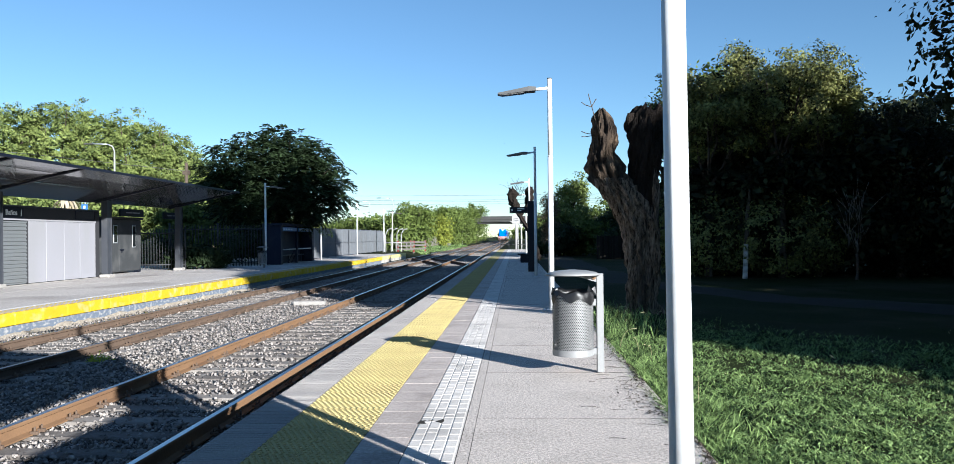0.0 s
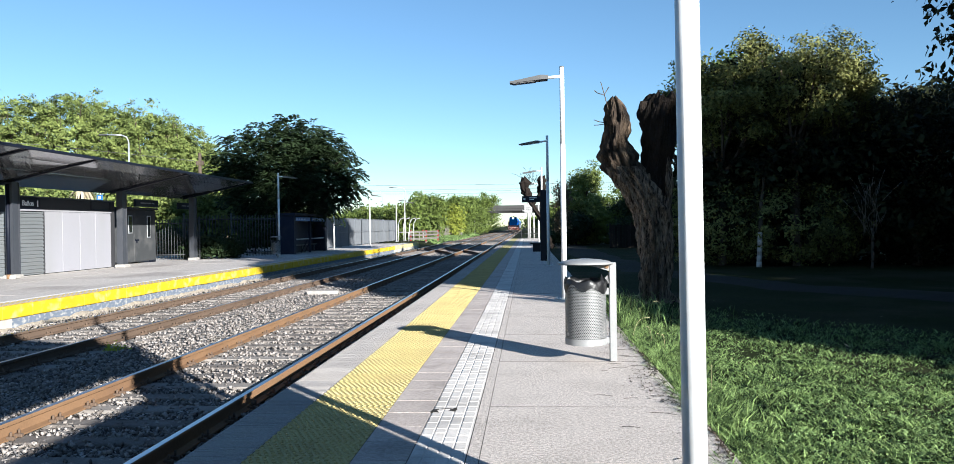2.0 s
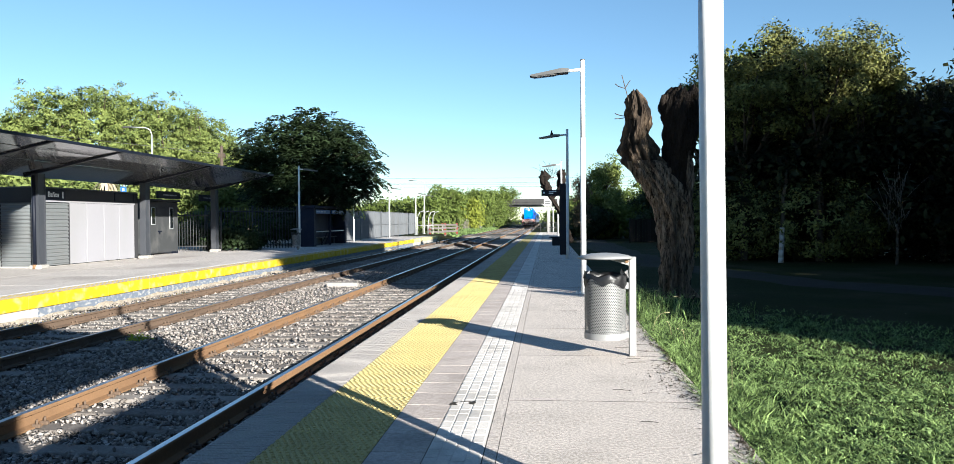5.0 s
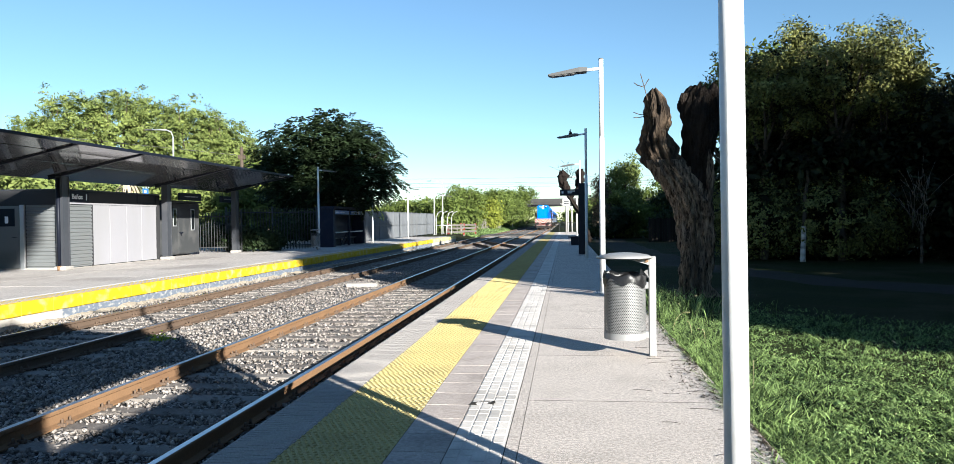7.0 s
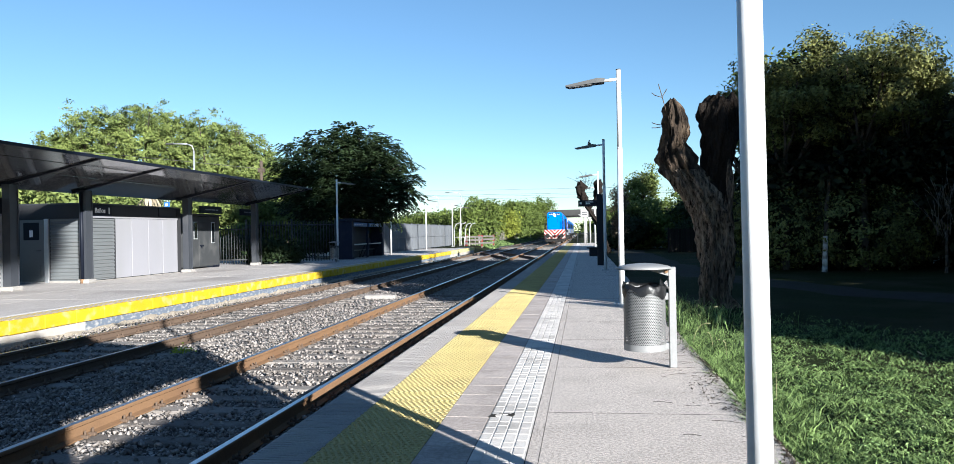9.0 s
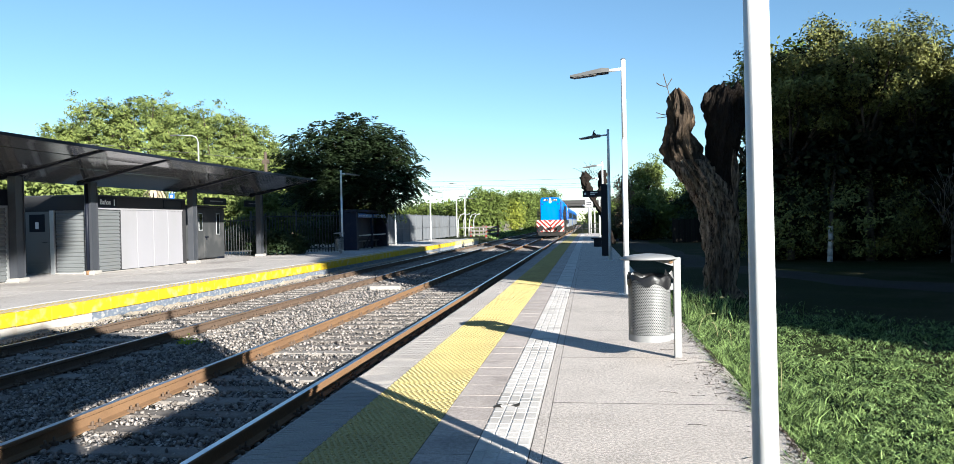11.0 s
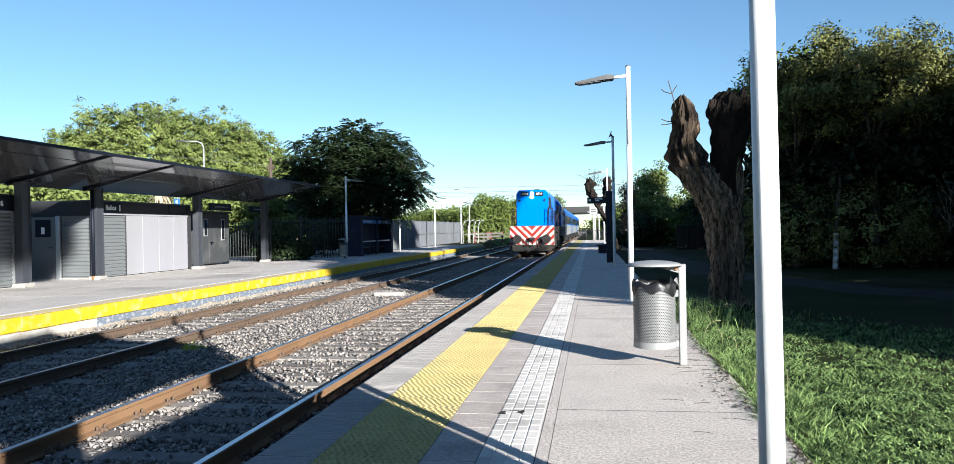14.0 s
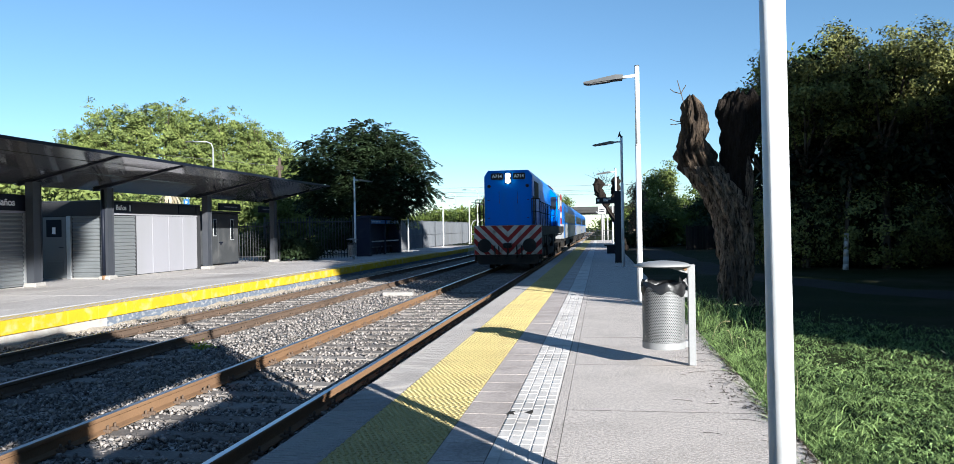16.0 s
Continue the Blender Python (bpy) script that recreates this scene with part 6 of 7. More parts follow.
def make_stump():
    t = thing("dead_tree_stump", "tall bare dead tree stump with two sawn-off limbs", "tree stump", (2.29, 14.6, -0.05))
    bm = bmesh.new()
    loft(bm, [(0.15, 0, -0.1, 0.44), (0.14, 0, 0.22, 0.315), (0.135, 0, 0.9, 0.295), (0.085, 0, 1.4, 0.335), (0.01, 0, 1.75, 0.385), (-0.16, 0, 2.12, 0.42), (-0.33, 0, 2.40, 0.41), (-0.42, 0, 2.55, 0.37)], 3.0, 96, 0.36)
    part("trunk", bm, DEAD, t)
    bm = bmesh.new()
    loft(bm, [(-0.33, 0, 2.40, 0.40), (-0.42, 0, 2.55, 0.37), (-0.51, 0, 2.78, 0.34), (-0.55, 0, 3.02, 0.28), (-0.54, 0, 3.3, 0.265), (-0.53, 0, 3.5, 0.25), (-0.55, 0, 3.66, 0.20), (-0.575, 0, 3.80, 0.12), (-0.60, 0, 3.88, 0.05)], 3.0, 96, 0.55, 0.06)
    part("upper_limb", bm, DEAD_UPPER, t, "blackened weathered upper limb")
    bm = bmesh.new()
    loft(bm, [(0.10, 0.05, 1.6, 0.20), (0.15, 0.06, 2.1, 0.26), (0.17, 0.06, 2.6, 0.27), (0.22, 0.06, 3.0, 0.34), (0.26, 0.06, 3.3, 0.38), (0.28, 0.06, 3.62, 0.41), (0.30, 0.06, 3.78, 0.36), (0.32, 0.06, 3.90, 0.22)], 9.0, 80, 0.40, 0.22)
    part("limb", bm, LIMB_SHADED, t, "sawn-off limb coloured dark for its shade")
    # a splintered ridge left standing between the two
    bm = bmesh.new()
    loft(bm, [(0.33, -0.22, 1.5, 0.10), (0.37, -0.20, 2.1, 0.075), (0.38, -0.18, 2.5, 0.05), (0.37, -0.18, 2.72, 0.015)], 15.0, 20, 0.6)
    part("splinter", bm, DEAD, t)
    bm = bmesh.new()
    for a, b, c in (((-0.70, -0.1, 3.55), (-0.78, -0.15, 3.85), (-0.86, -0.15, 4.15)), ((-0.80, -0.15, 3.9), (-0.74, -0.1, 4.0), (-0.70, -0.1, 4.06)), ((-0.80, -0.15, 3.9), (-0.92, -0.1, 3.95), (-0.98, -0.1, 4.0)), ((-0.75, 0, 3.4), (-0.88, 0.0, 3.42), (-0.98, 0, 3.46)), ((-0.75, 0, 3.38), (-0.9, 0.0, 3.36), (-0.98, 0, 3.36))):
        bent(bm, [a, b, c], 0.008, 5)
    tagged(part("twig", bm, BARK, t), kind="stuff")


make_stump()
tree_foot = thing("whitewashed_trunk", "thin tree trunk with whitewashed foot at the thicket", "tree trunk", (7.8, 26.3, -0.05))
bm = bmesh.new()
limb(bm, (0, 0, -0.1), (0.05, 0, 1.15), 0.09, 0.075, 10, 5, 0.02, 2)
part("painted_foot", bm, surf("flaking whitewash", (0.60, 0.58, 0.55), (0.38, 0.36, 0.34), 6, 0.9, bump=0.3, stain=(0.14, 0.11, 0.09), stain_scale=5, stain_amount=0.8), tree_foot)
bm = bmesh.new()
limb(bm, (0.05, 0, 1.15), (0.3, 0.3, 3.6), 0.075, 0.05, 8, 5, 0.04, 4)
part("trunk", bm, BARK, tree_foot)


def make_bare_bush():
    t = thing("bare_bush", "leafless bush of thin brown twigs before the thicket", "bush", (10.75, 24.6, -0.08))
    r = np.random.default_rng(77)
    bm = bmesh.new()
    limb(bm, (0, 0, -0.1), (0.05, 0, 1.2), 0.05, 0.035, 7, 4, 0.04, 5)
    part("trunk", bm, BARK, t)
    bm = bmesh.new()
    for i in range(44):
        a = Vector((r.uniform(-0.25, 0.25), r.uniform(-0.2, 0.2), r.uniform(0.9, 2.4)))
        b = a + Vector((r.normal(0, 0.28), r.normal(0, 0.25), r.uniform(0.3, 1.0)))
        bent(bm, [a, a.lerp(b, 0.5) + Vector((r.uniform(-0.05, 0.05), 0, 0.05)), b], 0.008, 3)
    part("twig", bm, surf("bare brown twig", (0.24, 0.20, 0.16), (0.14, 0.115, 0.09), 9, 0.9, bump=0), t)


make_bare_bush()
weed = thing("weed", "small yellow-green weed growing in the ballast", "weed", (-6.45, 11.5, -0.45))
v, f = leaf_cloud([(0, 0, 0.05, 0.16, 0.10, 0.05)], 160, 0.022, 0.8)
leaves = new("leaves", raw_mesh("leaves", v, f, leafy("weed leaf", (0.45, 0.5, 0.05), (0.25, 0.32, 0.04))))
leaves.parent = weed


def make_litter():
    """Dirt, dry stalks and leaf scraps along the back edge of the platform."""
    n = 2600
    y = rng.uniform(3.5, 16, n)
    x = 1.27 - np.abs(rng.normal(0, 0.09, n)) * (1 + 0.8 * np.sin(y * 2.1))
    p = np.stack([x, y, np.full(n, 0.006)], 1)
    a = rng.uniform(0, 6.28, n)
    L = rng.uniform(0.006, 0.03, n)
    d1 = np.stack([np.cos(a) * L, np.sin(a) * L, rng.uniform(0, 0.01, n)], 1)
    d2 = np.stack([-np.sin(a) * L * 0.3, np.cos(a) * L * 0.3, np.zeros(n)], 1)
    v = np.stack([p - d1, p + d2, p + d1, p - d2], 1).reshape(-1, 3)
    m = surf("dry brown litter", (0.09, 0.07, 0.05), (0.025, 0.02, 0.016), 9, 0.9, bump=0, island=1.0)
    tagged(new("leaf_litter", raw_mesh("leaf_litter", v, np.arange(len(v)).reshape(-1, 4), m)), "dry brown leaf scraps along the platform edge", "leaves", kind="stuff")
    bm = bmesh.new()
    for i in range(40):
        y0, x0, a, L = rng.uniform(3.8, 9), 1.25 - abs(rng.normal(0, 0.22)), rng.uniform(2.6, 3.3), rng.uniform(0.04, 0.20)
        pts = [(x0 + L * s * math.cos(a + 0.2 * s), y0 + L * s * math.sin(a + 0.2 * s), 0.004 + 0.004 * math.sin(3.1 * s)) for s in np.linspace(0, 1, 6)]
        bent(bm, pts, 0.0018, 3)
    tagged(part("dry_stalks", bm, m), "thin dry stalks lying on the platform edge", "twigs", kind="stuff")


make_litter()

# ---- beyond the platforms ----
CONCRETE_OLD = surf("weathered bridge concrete", (0.06, 0.059, 0.058), (0.042, 0.041, 0.04), 0.4, 0.9, grain=8, bump=0.2, stain=(0.08, 0.078, 0.075), stain_scale=0.3, stain_amount=0.6, streak=2)
WIRE = surf("overhead wire", (0.10, 0.10, 0.11), (0.08, 0.08, 0.09), 3, 0.6, bump=0)


def make_overpass():
    t = thing("road_overpass", "grey concrete road bridge crossing high over the tracks", "bridge", (0, 197, 0))
    boxed("deck", CONCRETE_OLD, t, (-30, 60, 0, 9, 5.2, 6.2))
    boxed("parapet", CONCRETE_OLD, t, (-30, 60, -0.15, 0.0, 5.9, 6.75))
    for i in range(4):
        boxed("girder", CONCRETE_OLD, t, (-30, 60, 0.6 + i * 2.3, 1.1 + i * 2.3, 4.85, 5.2))
    for x in (-14.5, 7.5, 24):
        boxed("pier", CONCRETE_OLD, t, (x - 0.6, x + 0.6, 2.5, 6.5, -0.5, 4.85))


def make_wires():
    for k, (z, y) in enumerate(((9.6, 150), (8.7, 150), (7.9, 150), (10.0, 185))):
        bm = bmesh.new()
        pts = [(x, y, z + 0.00012 * (x - 10) ** 2) for x in np.linspace(-70, 90, 17)]
        bent(bm, pts, 0.022, 4)
        tagged(part("overhead_wire", bm, WIRE), "thin dark wire strung across the railway", "wire", "overhead wires")
    for x, y in ((-70, 150), (90, 150), (-70, 185), (90, 185), (-65, 50)):
        p = thing("utility_pole", "tall grey pole carrying the wires", "utility pole", (x, y, -0.3), group="utility poles")
        piped("shaft", CONCRETE_OLD, p, (0, 0, 0), (0, 0, 11.2), 0.18, 0.12, 10)
        for z in (8.2, 9.0, 9.9):
            boxed("crossarm", CONCRETE_OLD, p, (-0.9, 0.9, -0.06, 0.06, z - 0.06, z + 0.06))
    # a nearer pair over the left trees
    bm = bmesh.new()
    bent(bm, [(-65.0, 50.0, 9.6), (-50.0, 52.0, 9.0), (-36.0, 54.3, 7.9), (-24.75, 56.0, 6.612), (-24.25, 56.03, 6.608)], 0.014, 4)
    tagged(part("overhead_wire", bm, WIRE), "thin dark wire behind the canopy", "wire", "overhead wires")


def make_street_lamp(h=6.6, reach=-1.6):
    t = thing("street_lamp", "tall galvanised street lamp with curved arm", "street lamp", group="street lamps")
    bm = bmesh.new()
    tube(bm, (0, 0, 0), (0, 0, h - 0.5), 0.08, 0.05, 10)
    bent(bm, [(0, 0, h - 0.5), (0.08 * reach, 0, h - 0.15), (0.3 * reach, 0, h), (reach, 0, h + 0.05)], 0.04, 8)
    part("pole", bm, GALV, t)
    bm = bmesh.new()
    box(bm, *sorted((reach * 0.95, reach * 1.3)), -0.12, 0.12, h, h + 0.1, 0.03)
    part("lamp_head", bm, LAMP_GREY, t)
    return t


make_street_lamp(8.1).matrix_world = pose(-27.6, 51.5, 0)
street = make_street_lamp()
street.matrix_world = pose(-15.5, 97.0, -0.1)
for x, y in ((-34.0, 170.0), (-20.0, 105.0), (-27.0, 150.0), (-11.0, 160.0)):
    copy_thing(street, pose(x, y, -0.1))
pole = thing("utility_pole", "old wooden pole behind the canopy", "utility pole", (-24.5, 56.0, 0))
piped("shaft", BARK, pole, (0, 0, 0), (0, 0, 7.2), 0.16, 0.12, 10)
boxed("crossarm", BARK, pole, (-0.25, 0.25, -0.12, 0.12, 6.3, 6.6))


WHITE_PIPE = surf("white painted pipe", (0.36, 0.355, 0.35), (0.28, 0.275, 0.27), 3, 0.5, bump=0.05, stain=(0.4, 0.36, 0.32), stain_scale=3, stain_amount=0.4)
PLANK = surf("white painted plank", (0.17, 0.155, 0.14), (0.11, 0.10, 0.09), 3, 0.7, bump=0.2, stain=(0.08, 0.07, 0.06), stain_scale=2, stain_amount=0.5)


def make_crossing():
    """Pedestrian crossing beyond the platform ends: bent white pipes, planks and barriers."""
    for i, y in enumerate((80.0, 82.0, 84.5, 86.0)):
        t = thing("crossing_pipe_gate", "bent white pipe barrier of the pedestrian crossing", "barrier", (-13.6 + 0.25 * i, y, -0.1), group="pipe barriers")
        bm = bmesh.new()
        bent(bm, [(0, 0, 0), (0, 0, 1.9), (0.25, 0, 2.4), (0.7, 0, 2.55)], 0.05)
        bent(bm, [(0.0, 0, 1.0), (1.1, 0, 1.0), (1.1, 0, 0)], 0.04)
        part("pipe", bm, WHITE_PIPE, t)
    for i, (x, y) in enumerate(((-11.9, 83), (-11.2, 88))):
        t = thing("plank_fence", "low white plank fence at the crossing", "fence", (x, y, -0.3), group="plank fences")
        for z in (0.35, 0.75, 1.1):
            boxed("plank", PLANK, t, (-0.9, 0.9, -0.03, 0.03, z, z + 0.2), 0.005)
        for s in (-0.85, 0.85):
            post = boxed("post", PLANK, t, (s - 0.09, s + 0.09, 0.03, 0.15, 0, 1.4))
            for z in (0.15, 0.65, 1.12):
                boxed("red_band", RED, post, (s - 0.094, s + 0.094, 0.026, 0.154, z, z + 0.25))
    # end of the near platform
    t = thing("end_railing", "dark pipe railing across the platform end", "railing", (0, 85.1, 0))
    for x in (-1.6, -0.65, 0.3, 1.2):
        piped("post", CHARCOAL, t, (x, 0, 0), (x, 0, 1.1), 0.03, None, 8)
    for z in (0.55, 1.07):
        piped("rail", CHARCOAL, t, (-1.6, 0, z), (1.2, 0, z), 0.028, None, 8)
    s = thing("signal_post", "white post with a small white notice", "sign", (0.15, 84.4, 0))
    piped("post", WHITE_PIPE, s, (0, 0, 0), (0, 0, 5.2), 0.11, 0.09, 12)
    boxed("notice", WHITE_PIPE, s, (-0.42, 0.42, -0.15, -0.11, 2.85, 3.75), 0.01)
    bm = bmesh.new()
    for z in (3.12, 3.34):
        box(bm, -0.27, 0.27, -0.155, -0.151, z, z + 0.08)
    part("text_bar", bm, NAVY, s)
    for i, x in enumerate((0.55, 1.0)):
        g = thing("crossing_pipe_gate", "bent white pipe barrier of the pedestrian crossing", "barrier", (x - 0.2, 88.5 + i * 2.0, -0.3), group="pipe barriers")
        bm = bmesh.new()
        bent(bm, [(-0.9, 0, 3.5), (-0.3, 0, 3.3), (0, 0, 2.7), (0, 0, 0)], 0.09)
        part("pipe", bm, WHITE_PIPE, g)
    b = thing("platform_bench", "dark bench on the shaded platform", "bench", (0.62, 42.5, 0))
    boxed("seat", NAVY, b, (-0.45, 0.25, -0.8, 0.8, 0.42, 0.48), 0.01)
    boxed("backrest", NAVY, b, (0.2, 0.26, -0.8, 0.8, 0.5, 0.95), 0.01)
    for y in (-0.7, 0.7):
        boxed("leg", NAVY, b, (-0.3, 0.2, y - 0.03, y + 0.03, 0, 0.42))
    s = thing("concrete_slab", "pale concrete slab lying between the tracks", "slab", (-5.78, 21.3, -0.41), 3)
    bm = bmesh.new()
    box(bm, -0.44, 0.44, -0.14, 0.14, -0.05, 0.07, 0.02)
    part("block", bm, FOOTING, s)


def make_crossover():
    """Rails that lead from one track to the other beyond the platforms."""
    t = thing("track_crossover", "rusty crossover rails leading between the two tracks", "railway track")
    tagged(t, kind="structure")
    for s in (-1, 1):
        bm = bmesh.new()
        last = None
        for k in range(41):
            u = k / 40
            y = 46 + 20 * u
            w = u * u * (3 - 2 * u)
            x = TRACKS[0] + (TRACKS[1] - TRACKS[0]) * w + s * GAUGE
            ring = [bm.verts.new((x + a, y, RAIL_Z - 0.156 + b)) for a, b in RAIL_OUTLINE]
            if last:
                m = len(ring)
                for i in range(m):
                    bm.faces.new((last[i], last[(i + 1) % m], ring[(i + 1) % m], ring[i]))
            last = ring
        part("rail", bm, RUST_DULL, t)
    for y in (87.0, 89.0, 91.0):
        boxed("crossing_panel", CONCRETE_OLD, t, (-9.6, -2.2, y, y + 1.9, -0.6, -0.31), 0.01)


def make_path():
    """A trodden grey path that runs beside the platform and bends across the lawn."""
    line = [(2.9, 75.0, 1.5), (3.0, 47.0, 1.4), (3.2, 36.0, 1.3), (3.5, 28.0, 1.2), (4.6, 22.0, 1.15), (6.2, 18.2, 1.1), (8.6, 15.0, 1.1), (12.5, 12.0, 1.1)]
    verts, faces = [], []
    for (x0, y0, w0), (x1, y1, w1) in zip(line, line[1:]):
        k = max(4, int(math.dist((x0, y0), (x1, y1)) / 0.4))
        nx, ny = (y0 - y1), (x1 - x0)
        m = math.hypot(nx, ny)
        for i in range(k):
            u = i / k
            x, y, w = x0 + (x1 - x0) * u, y0 + (y1 - y0) * u, w0 + (w1 - w0) * u
            for e in np.linspace(-1, 1, 7):
                q = e * w * (1 + 0.25 * noise.noise(Vector((x * 0.8, y * 0.8, e))))
                a, b = x - nx / m * q, y - ny / m * q
                verts.append((a, b, ground_z(a, b) + 0.022 - 0.05 * abs(e) ** 3))
    n = len(verts) // 7
    for j in range(n - 1):
        for i in range(6):
            faces.append((j * 7 + i, j * 7 + i + 1, (j + 1) * 7 + i + 1, (j + 1) * 7 + i))
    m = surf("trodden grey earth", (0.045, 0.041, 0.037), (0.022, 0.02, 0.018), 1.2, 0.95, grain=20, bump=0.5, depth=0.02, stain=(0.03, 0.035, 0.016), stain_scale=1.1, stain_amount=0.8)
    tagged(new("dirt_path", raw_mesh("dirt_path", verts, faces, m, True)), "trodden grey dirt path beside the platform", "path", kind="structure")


def make_board_fence():
    f = thing("board_fence", "dark weathered board fence in the shade of bushes", "fence", (5.4, 50.5, -0.15))
    wood = surf("dark weathered boards", (0.030, 0.025, 0.022), (0.014, 0.012, 0.010), 4, 0.9, grain=30, bump=0.3, streak=4, per_object=0.6)
    for i in range(24):
        boxed("board", wood, f, (i * 0.17, i * 0.17 + 0.16, 0, 0.025, 0.05, 1.55 + 0.03 * math.sin(i * 2.3)), 0.003)
    for x in (0.0, 1.36, 2.72, 4.0):
        boxed("post", wood, f, (x, x + 0.1, 0.03, 0.13, 0, 1.65))


def make_house():
    h = thing("house", "small pale house half hidden behind the trees", "house", (9.5, 52.5, -0.2))
    pale = surf("pale bluish wall paint", (0.58, 0.62, 0.68), (0.48, 0.52, 0.58), 1, 0.85, bump=0.1, stain=(0.34, 0.35, 0.36), stain_scale=0.8, stain_amount=0.5)
    boxed("wall", pale, h, (0, 6.5, 0, 5, 0.75, 2.9))
    boxed("base_course", CHARCOAL, h, (-0.02, 6.52, -0.02, 5.02, 0, 0.75))
    bm = bmesh.new()
    prism(bm, [(-0.4, 2.9), (6.9, 2.9), (3.25, 4.3)], -0.4, 5.4)
    part("roof", bm, RUST_DULL, h)
    w = boxed("window", DARK_GLASS, h, (2.2, 3.4, -0.03, 0.0, 1.1, 2.1))
    for d in ((2.12, 2.2, 1.02, 2.18), (3.4, 3.48, 1.02, 2.18), (2.2, 3.4, 2.1, 2.18), (2.2, 3.4, 1.02, 1.1)):
        boxed("window_frame", WHITE_PIPE, w, (d[0], d[1], -0.05, 0.0, d[2], d[3]))


def make_picket_fence():
    f = thing("picket_fence", "weathered grey picket fence on the grassy bank", "fence", (-14.0, 113.0, -0.15))
    wood = surf("weathered grey pickets", (0.26, 0.24, 0.22), (0.17, 0.155, 0.14), 4, 0.9, bump=0.2, per_object=0.5)
    for i in range(40):
        boxed("picket", wood, f, (0.0 + i * 0.075, 0.025 + i * 0.075, i * 0.45, i * 0.45 + 0.36, 0.0, 1.75 + 0.06 * math.sin(i * 1.7)))


make_path()
make_board_fence()
make_house()
make_picket_fence()
make_overpass()
make_wires()
make_crossing()
make_crossover()


DARK_BARK = surf("dark rough bark", (0.022, 0.017, 0.014), (0.009, 0.007, 0.006), 6, 0.95, grain=20, bump=0.8, depth=0.03)


def make_pruned_tree(x, y, h, lean, seed):
    t = thing("pruned_tree", "pollarded dead-looking tree with knobbly stubs and bare twigs", "tree", (x, y, -0.1), group="pruned trees")
    bm = bmesh.new()
    loft(bm, [(0, 0, 0, 0.24), (0.3 * lean, 0, h * 0.35, 0.18), (lean, 0, h * 0.72, 0.17), (lean * 1.05, 0, h * 0.78, 0.34), (lean * 1.15, 0, h * 0.86, 0.24), (lean * 1.12, 0, h * 0.93, 0.36), (lean * 1.2, 0, h, 0.14)], seed, 24, 0.75, 0.25)
    part("trunk", bm, DARK_BARK, t)
    bm = bmesh.new()
    loft(bm, [(lean * 0.8, 0, h * 0.62, 0.13), (lean * 0.8 + 0.5, 0.1, h * 0.78, 0.16), (lean * 0.8 + 0.62, 0.1, h * 0.86, 0.34), (lean * 0.8 + 0.58, 0.1, h * 0.91, 0.22), (lean * 0.8 + 0.6, 0.1, h * 0.97, 0.30), (lean * 0.8 + 0.62, 0.1, h * 1.02, 0.12)], seed + 4, 22, 0.75, 0.25)
    part("limb", bm, DARK_BARK, t)
    bm = bmesh.new()
    r = np.random.default_rng(int(seed))
    for i in range(30):
        a = Vector((lean * 1.15 + r.uniform(-0.2, 0.7), r.uniform(-0.2, 0.2), h * r.uniform(0.85, 1.0)))
        b = a + Vector((r.uniform(-0.7, 0.7), r.uniform(-0.4, 0.4), r.uniform(0.2, 0.9)))
        bent(bm, [a, a.lerp(b, 0.5) + Vector((0, 0, 0.06)), b], 0.007, 4)
    part("twig", bm, DARK_BARK, t)


make_pruned_tree(1.5, 49.0, 4.6, -1.4, 21.0)
tree("dry brown bush of dead leaves and twigs beside the pruned tree", (2.35, 52.0, -0.1), [(0, 0, 4.0, 0.45, 0.45, 0.5), (0.15, 0, 3.4, 0.55, 0.5, 0.5), (-0.1, 0, 2.8, 0.5, 0.5, 0.5), (0.1, 0, 2.2, 0.45, 0.45, 0.5), (0.05, 0, 1.5, 0.4, 0.4, 0.5)], 2600, 0.07, leafy("dead brown leaf", (0.19, 0.145, 0.095), (0.04, 0.03, 0.02), 0.1), DARK_BARK, 0.09, name="dry_bush")


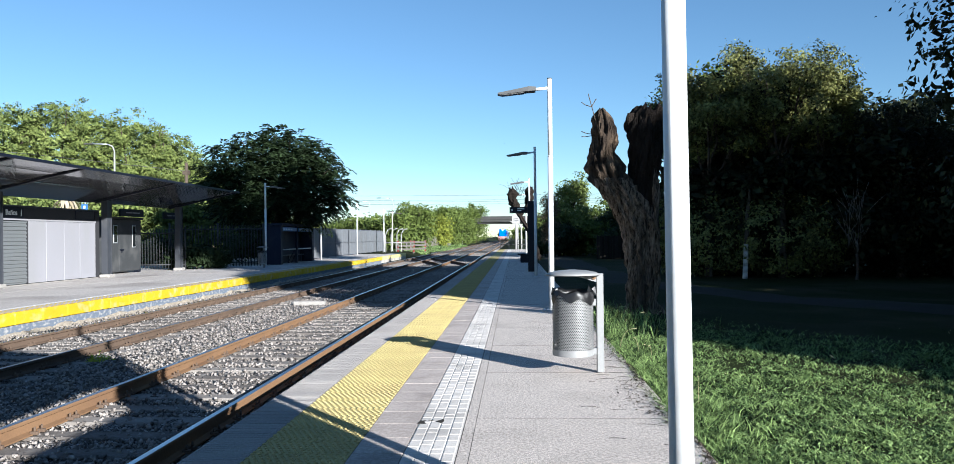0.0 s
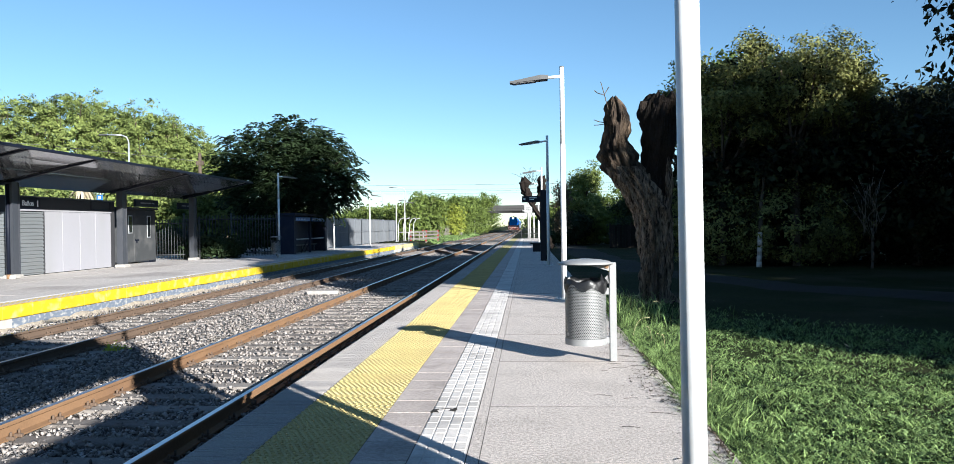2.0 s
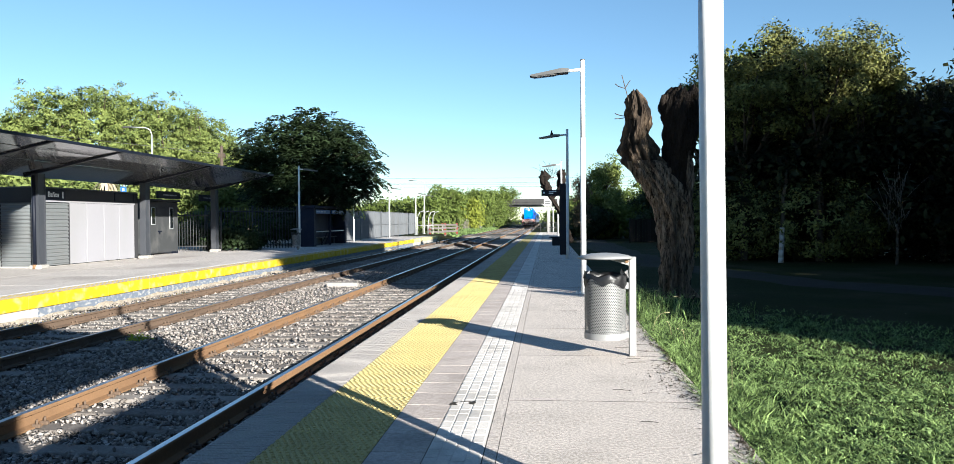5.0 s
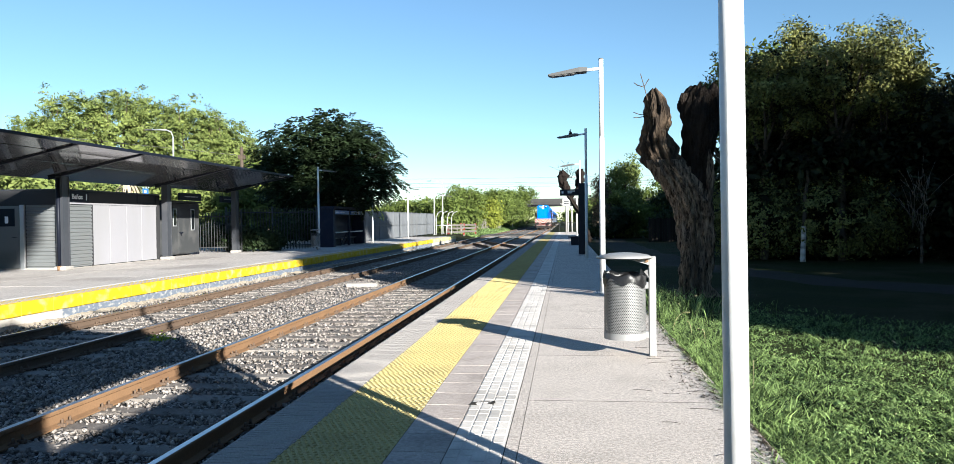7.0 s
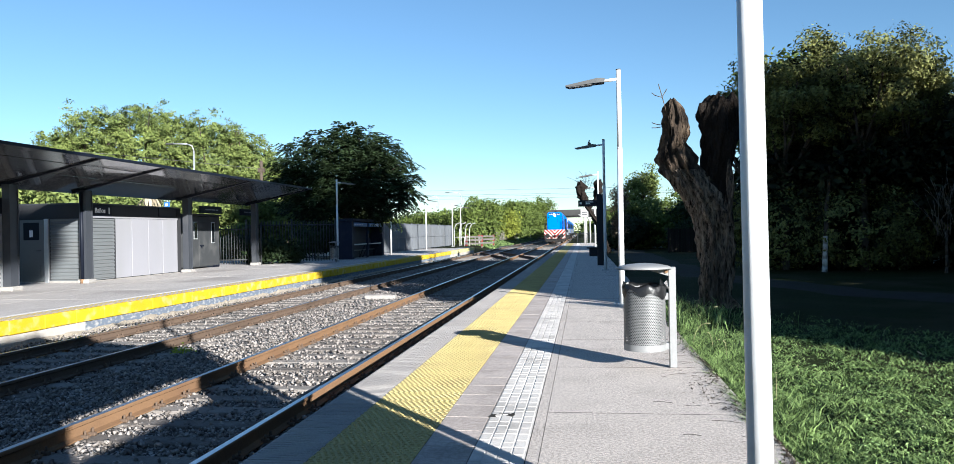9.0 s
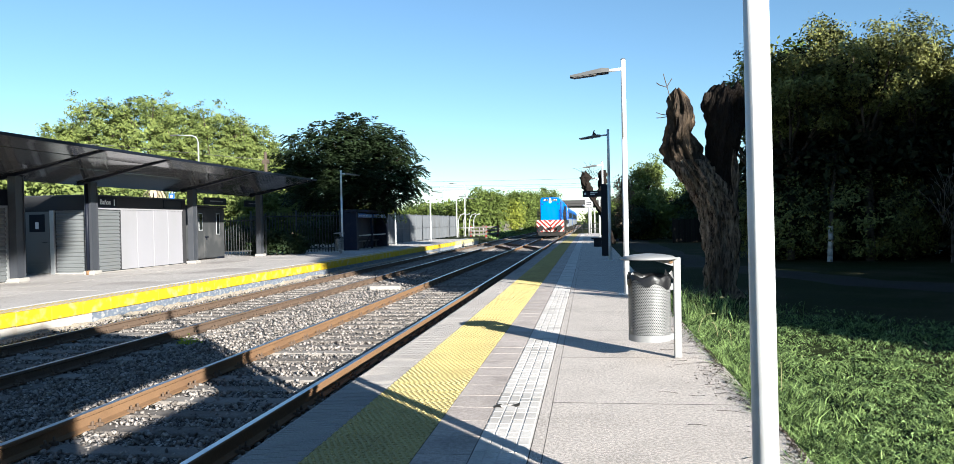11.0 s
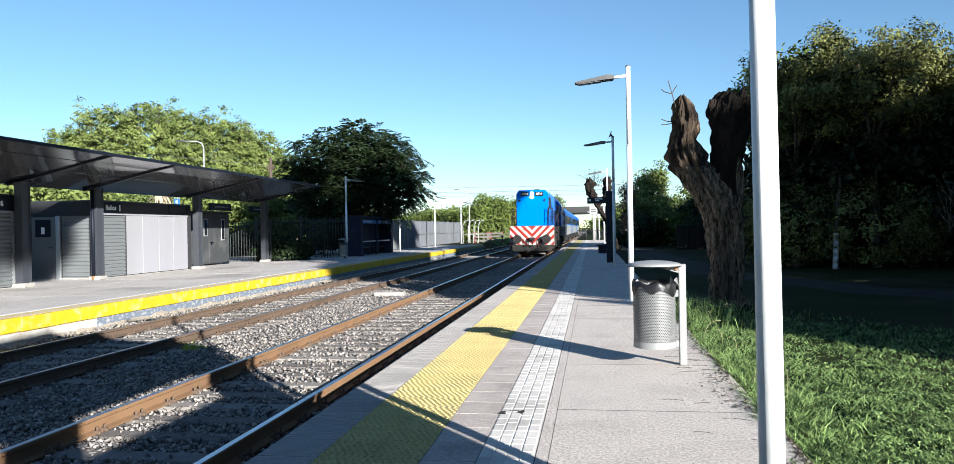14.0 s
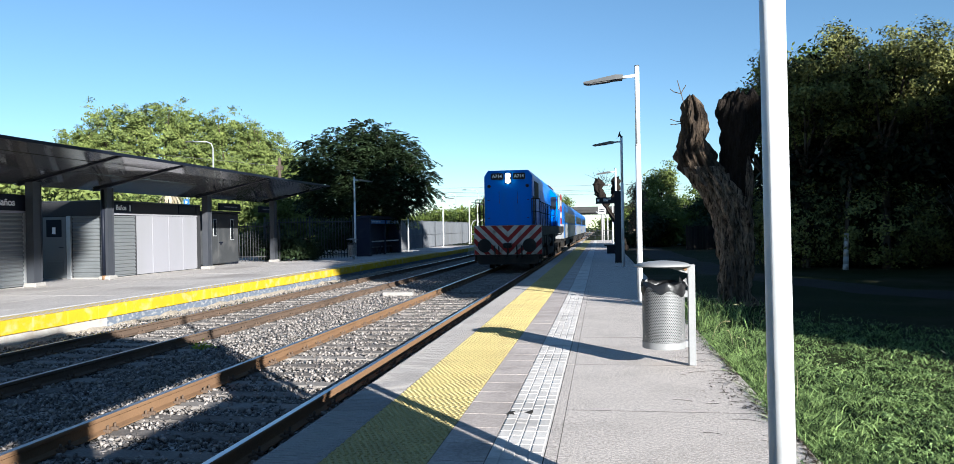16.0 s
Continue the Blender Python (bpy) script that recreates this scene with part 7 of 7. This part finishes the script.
def make_bird():
    t = thing("bird", "small dark bird that lands on a platform lamp", "bird")
    m = surf("dark grey feathers", (0.045, 0.042, 0.04), (0.028, 0.026, 0.025), 20, 0.8, bump=0.1)
    bm = bmesh.new()
    prev = None
    for x, z, r in ((-0.13, 0.065, 0.006), (-0.09, 0.07, 0.032), (-0.03, 0.085, 0.05), (0.03, 0.11, 0.05), (0.075, 0.145, 0.032), (0.10, 0.165, 0.030), (0.125, 0.17, 0.022), (0.165, 0.165, 0.003)):
        ring = [bm.verts.new((x, r * math.cos(a), z + r * math.sin(a))) for a in np.linspace(0, 2 * math.pi, 11)[:-1]]
        if prev:
            for i in range(10):
                f = bm.faces.new((prev[i], prev[(i + 1) % 10], ring[(i + 1) % 10], ring[i]))
                f.smooth = True
        prev = ring
    part("body", bm, m, t)
    bm = bmesh.new()
    prism(bm, [(-0.10, 0.02), (-0.26, 0.035), (-0.26, -0.035), (-0.10, -0.02)], 0.055, 0.064, "z")
    part("tail", bm, m, t)
    wings = []
    for s in (-1, 1):
        bm = bmesh.new()
        prism(bm, [(0.06, 0), (0.07, 0.10 * s), (0.02, 0.21 * s), (-0.05, 0.20 * s), (-0.07, 0.09 * s), (-0.06, 0)], -0.004, 0.004, "z")
        w = part("wing", bm, m, t)
        wings.append((w, s))
    for s in (-1, 1):
        piped("leg", BARK, t, (0.0, s * 0.018, 0.0), (0.0, s * 0.018, 0.06), 0.004, None, 5)
    for ob in t.children:
        ob.data.transform(Matrix.Scale(0.72, 4))
    return t, wings


bird, bird_wings = make_bird()
# the bird: seconds, place, heading
FLIGHT = ((0.0, -2.9, 230.0, 29.5, -90), (1.5, 2.0, 130.0, 16.5, -90), (2.5, 1.0, 62.0, 7.2, -95), (3.0, -0.36, 31.0, 3.98, -80), (3.3, -0.28, 27.5, 3.92, -40), (3.6, -0.20, 27.2, 4.13, -20), (3.8, -0.11, 27.15, 4.30, -10), (4.0, 0.03, 27.14, 4.42, 0), (4.2, 0.25, 27.14, 4.42, 0),
          (8.0, 0.27, 27.14, 4.42, 20), (9.2, 0.30, 27.14, 4.42, 20), (11.3, 0.31, 27.14, 4.42, 20), (11.9, 0.50, 27.14, 4.62, 10), (12.3, 0.74, 27.14, 4.60, 0), (16.0, 0.74, 27.14, 4.60, 0))

# ---- pieces of the paving and the ballast ----
make_near_platform()
make_ballast()


# ---- what moves ----
def motions():
    walk(locomotive, [(t, pose(TRAIN_X, y, RAIL_LEVEL)) for t, y in TRAIN])
    for i, c in enumerate(coaches):
        walk(c, [(t, pose(TRAIN_X, y + 19.1 + i * 24.5, RAIL_LEVEL)) for t, y in TRAIN])
    walk(bird, [(t, pose(x, y, z, 0, -46.0 * (t > 4.1), turn)) for t, x, y, z, turn in FLIGHT])
    beats = [k * 0.1 for k in range(43)]
    for w, s in bird_wings:
        rows = [(t, pose(0.0, s * 0.022, 0.08, s * (35 if k % 2 else -30), 0, 0)) for k, t in enumerate(beats)]
        folded = pose(0.015, s * 0.035, 0.072, s * -70, 0, s * 62)
        half = pose(0.008, s * 0.03, 0.075, s * -40, 0, s * 30)
        walk(w, rows + [(4.3, half), (4.5, folded), (16.0, folded)])


motions()
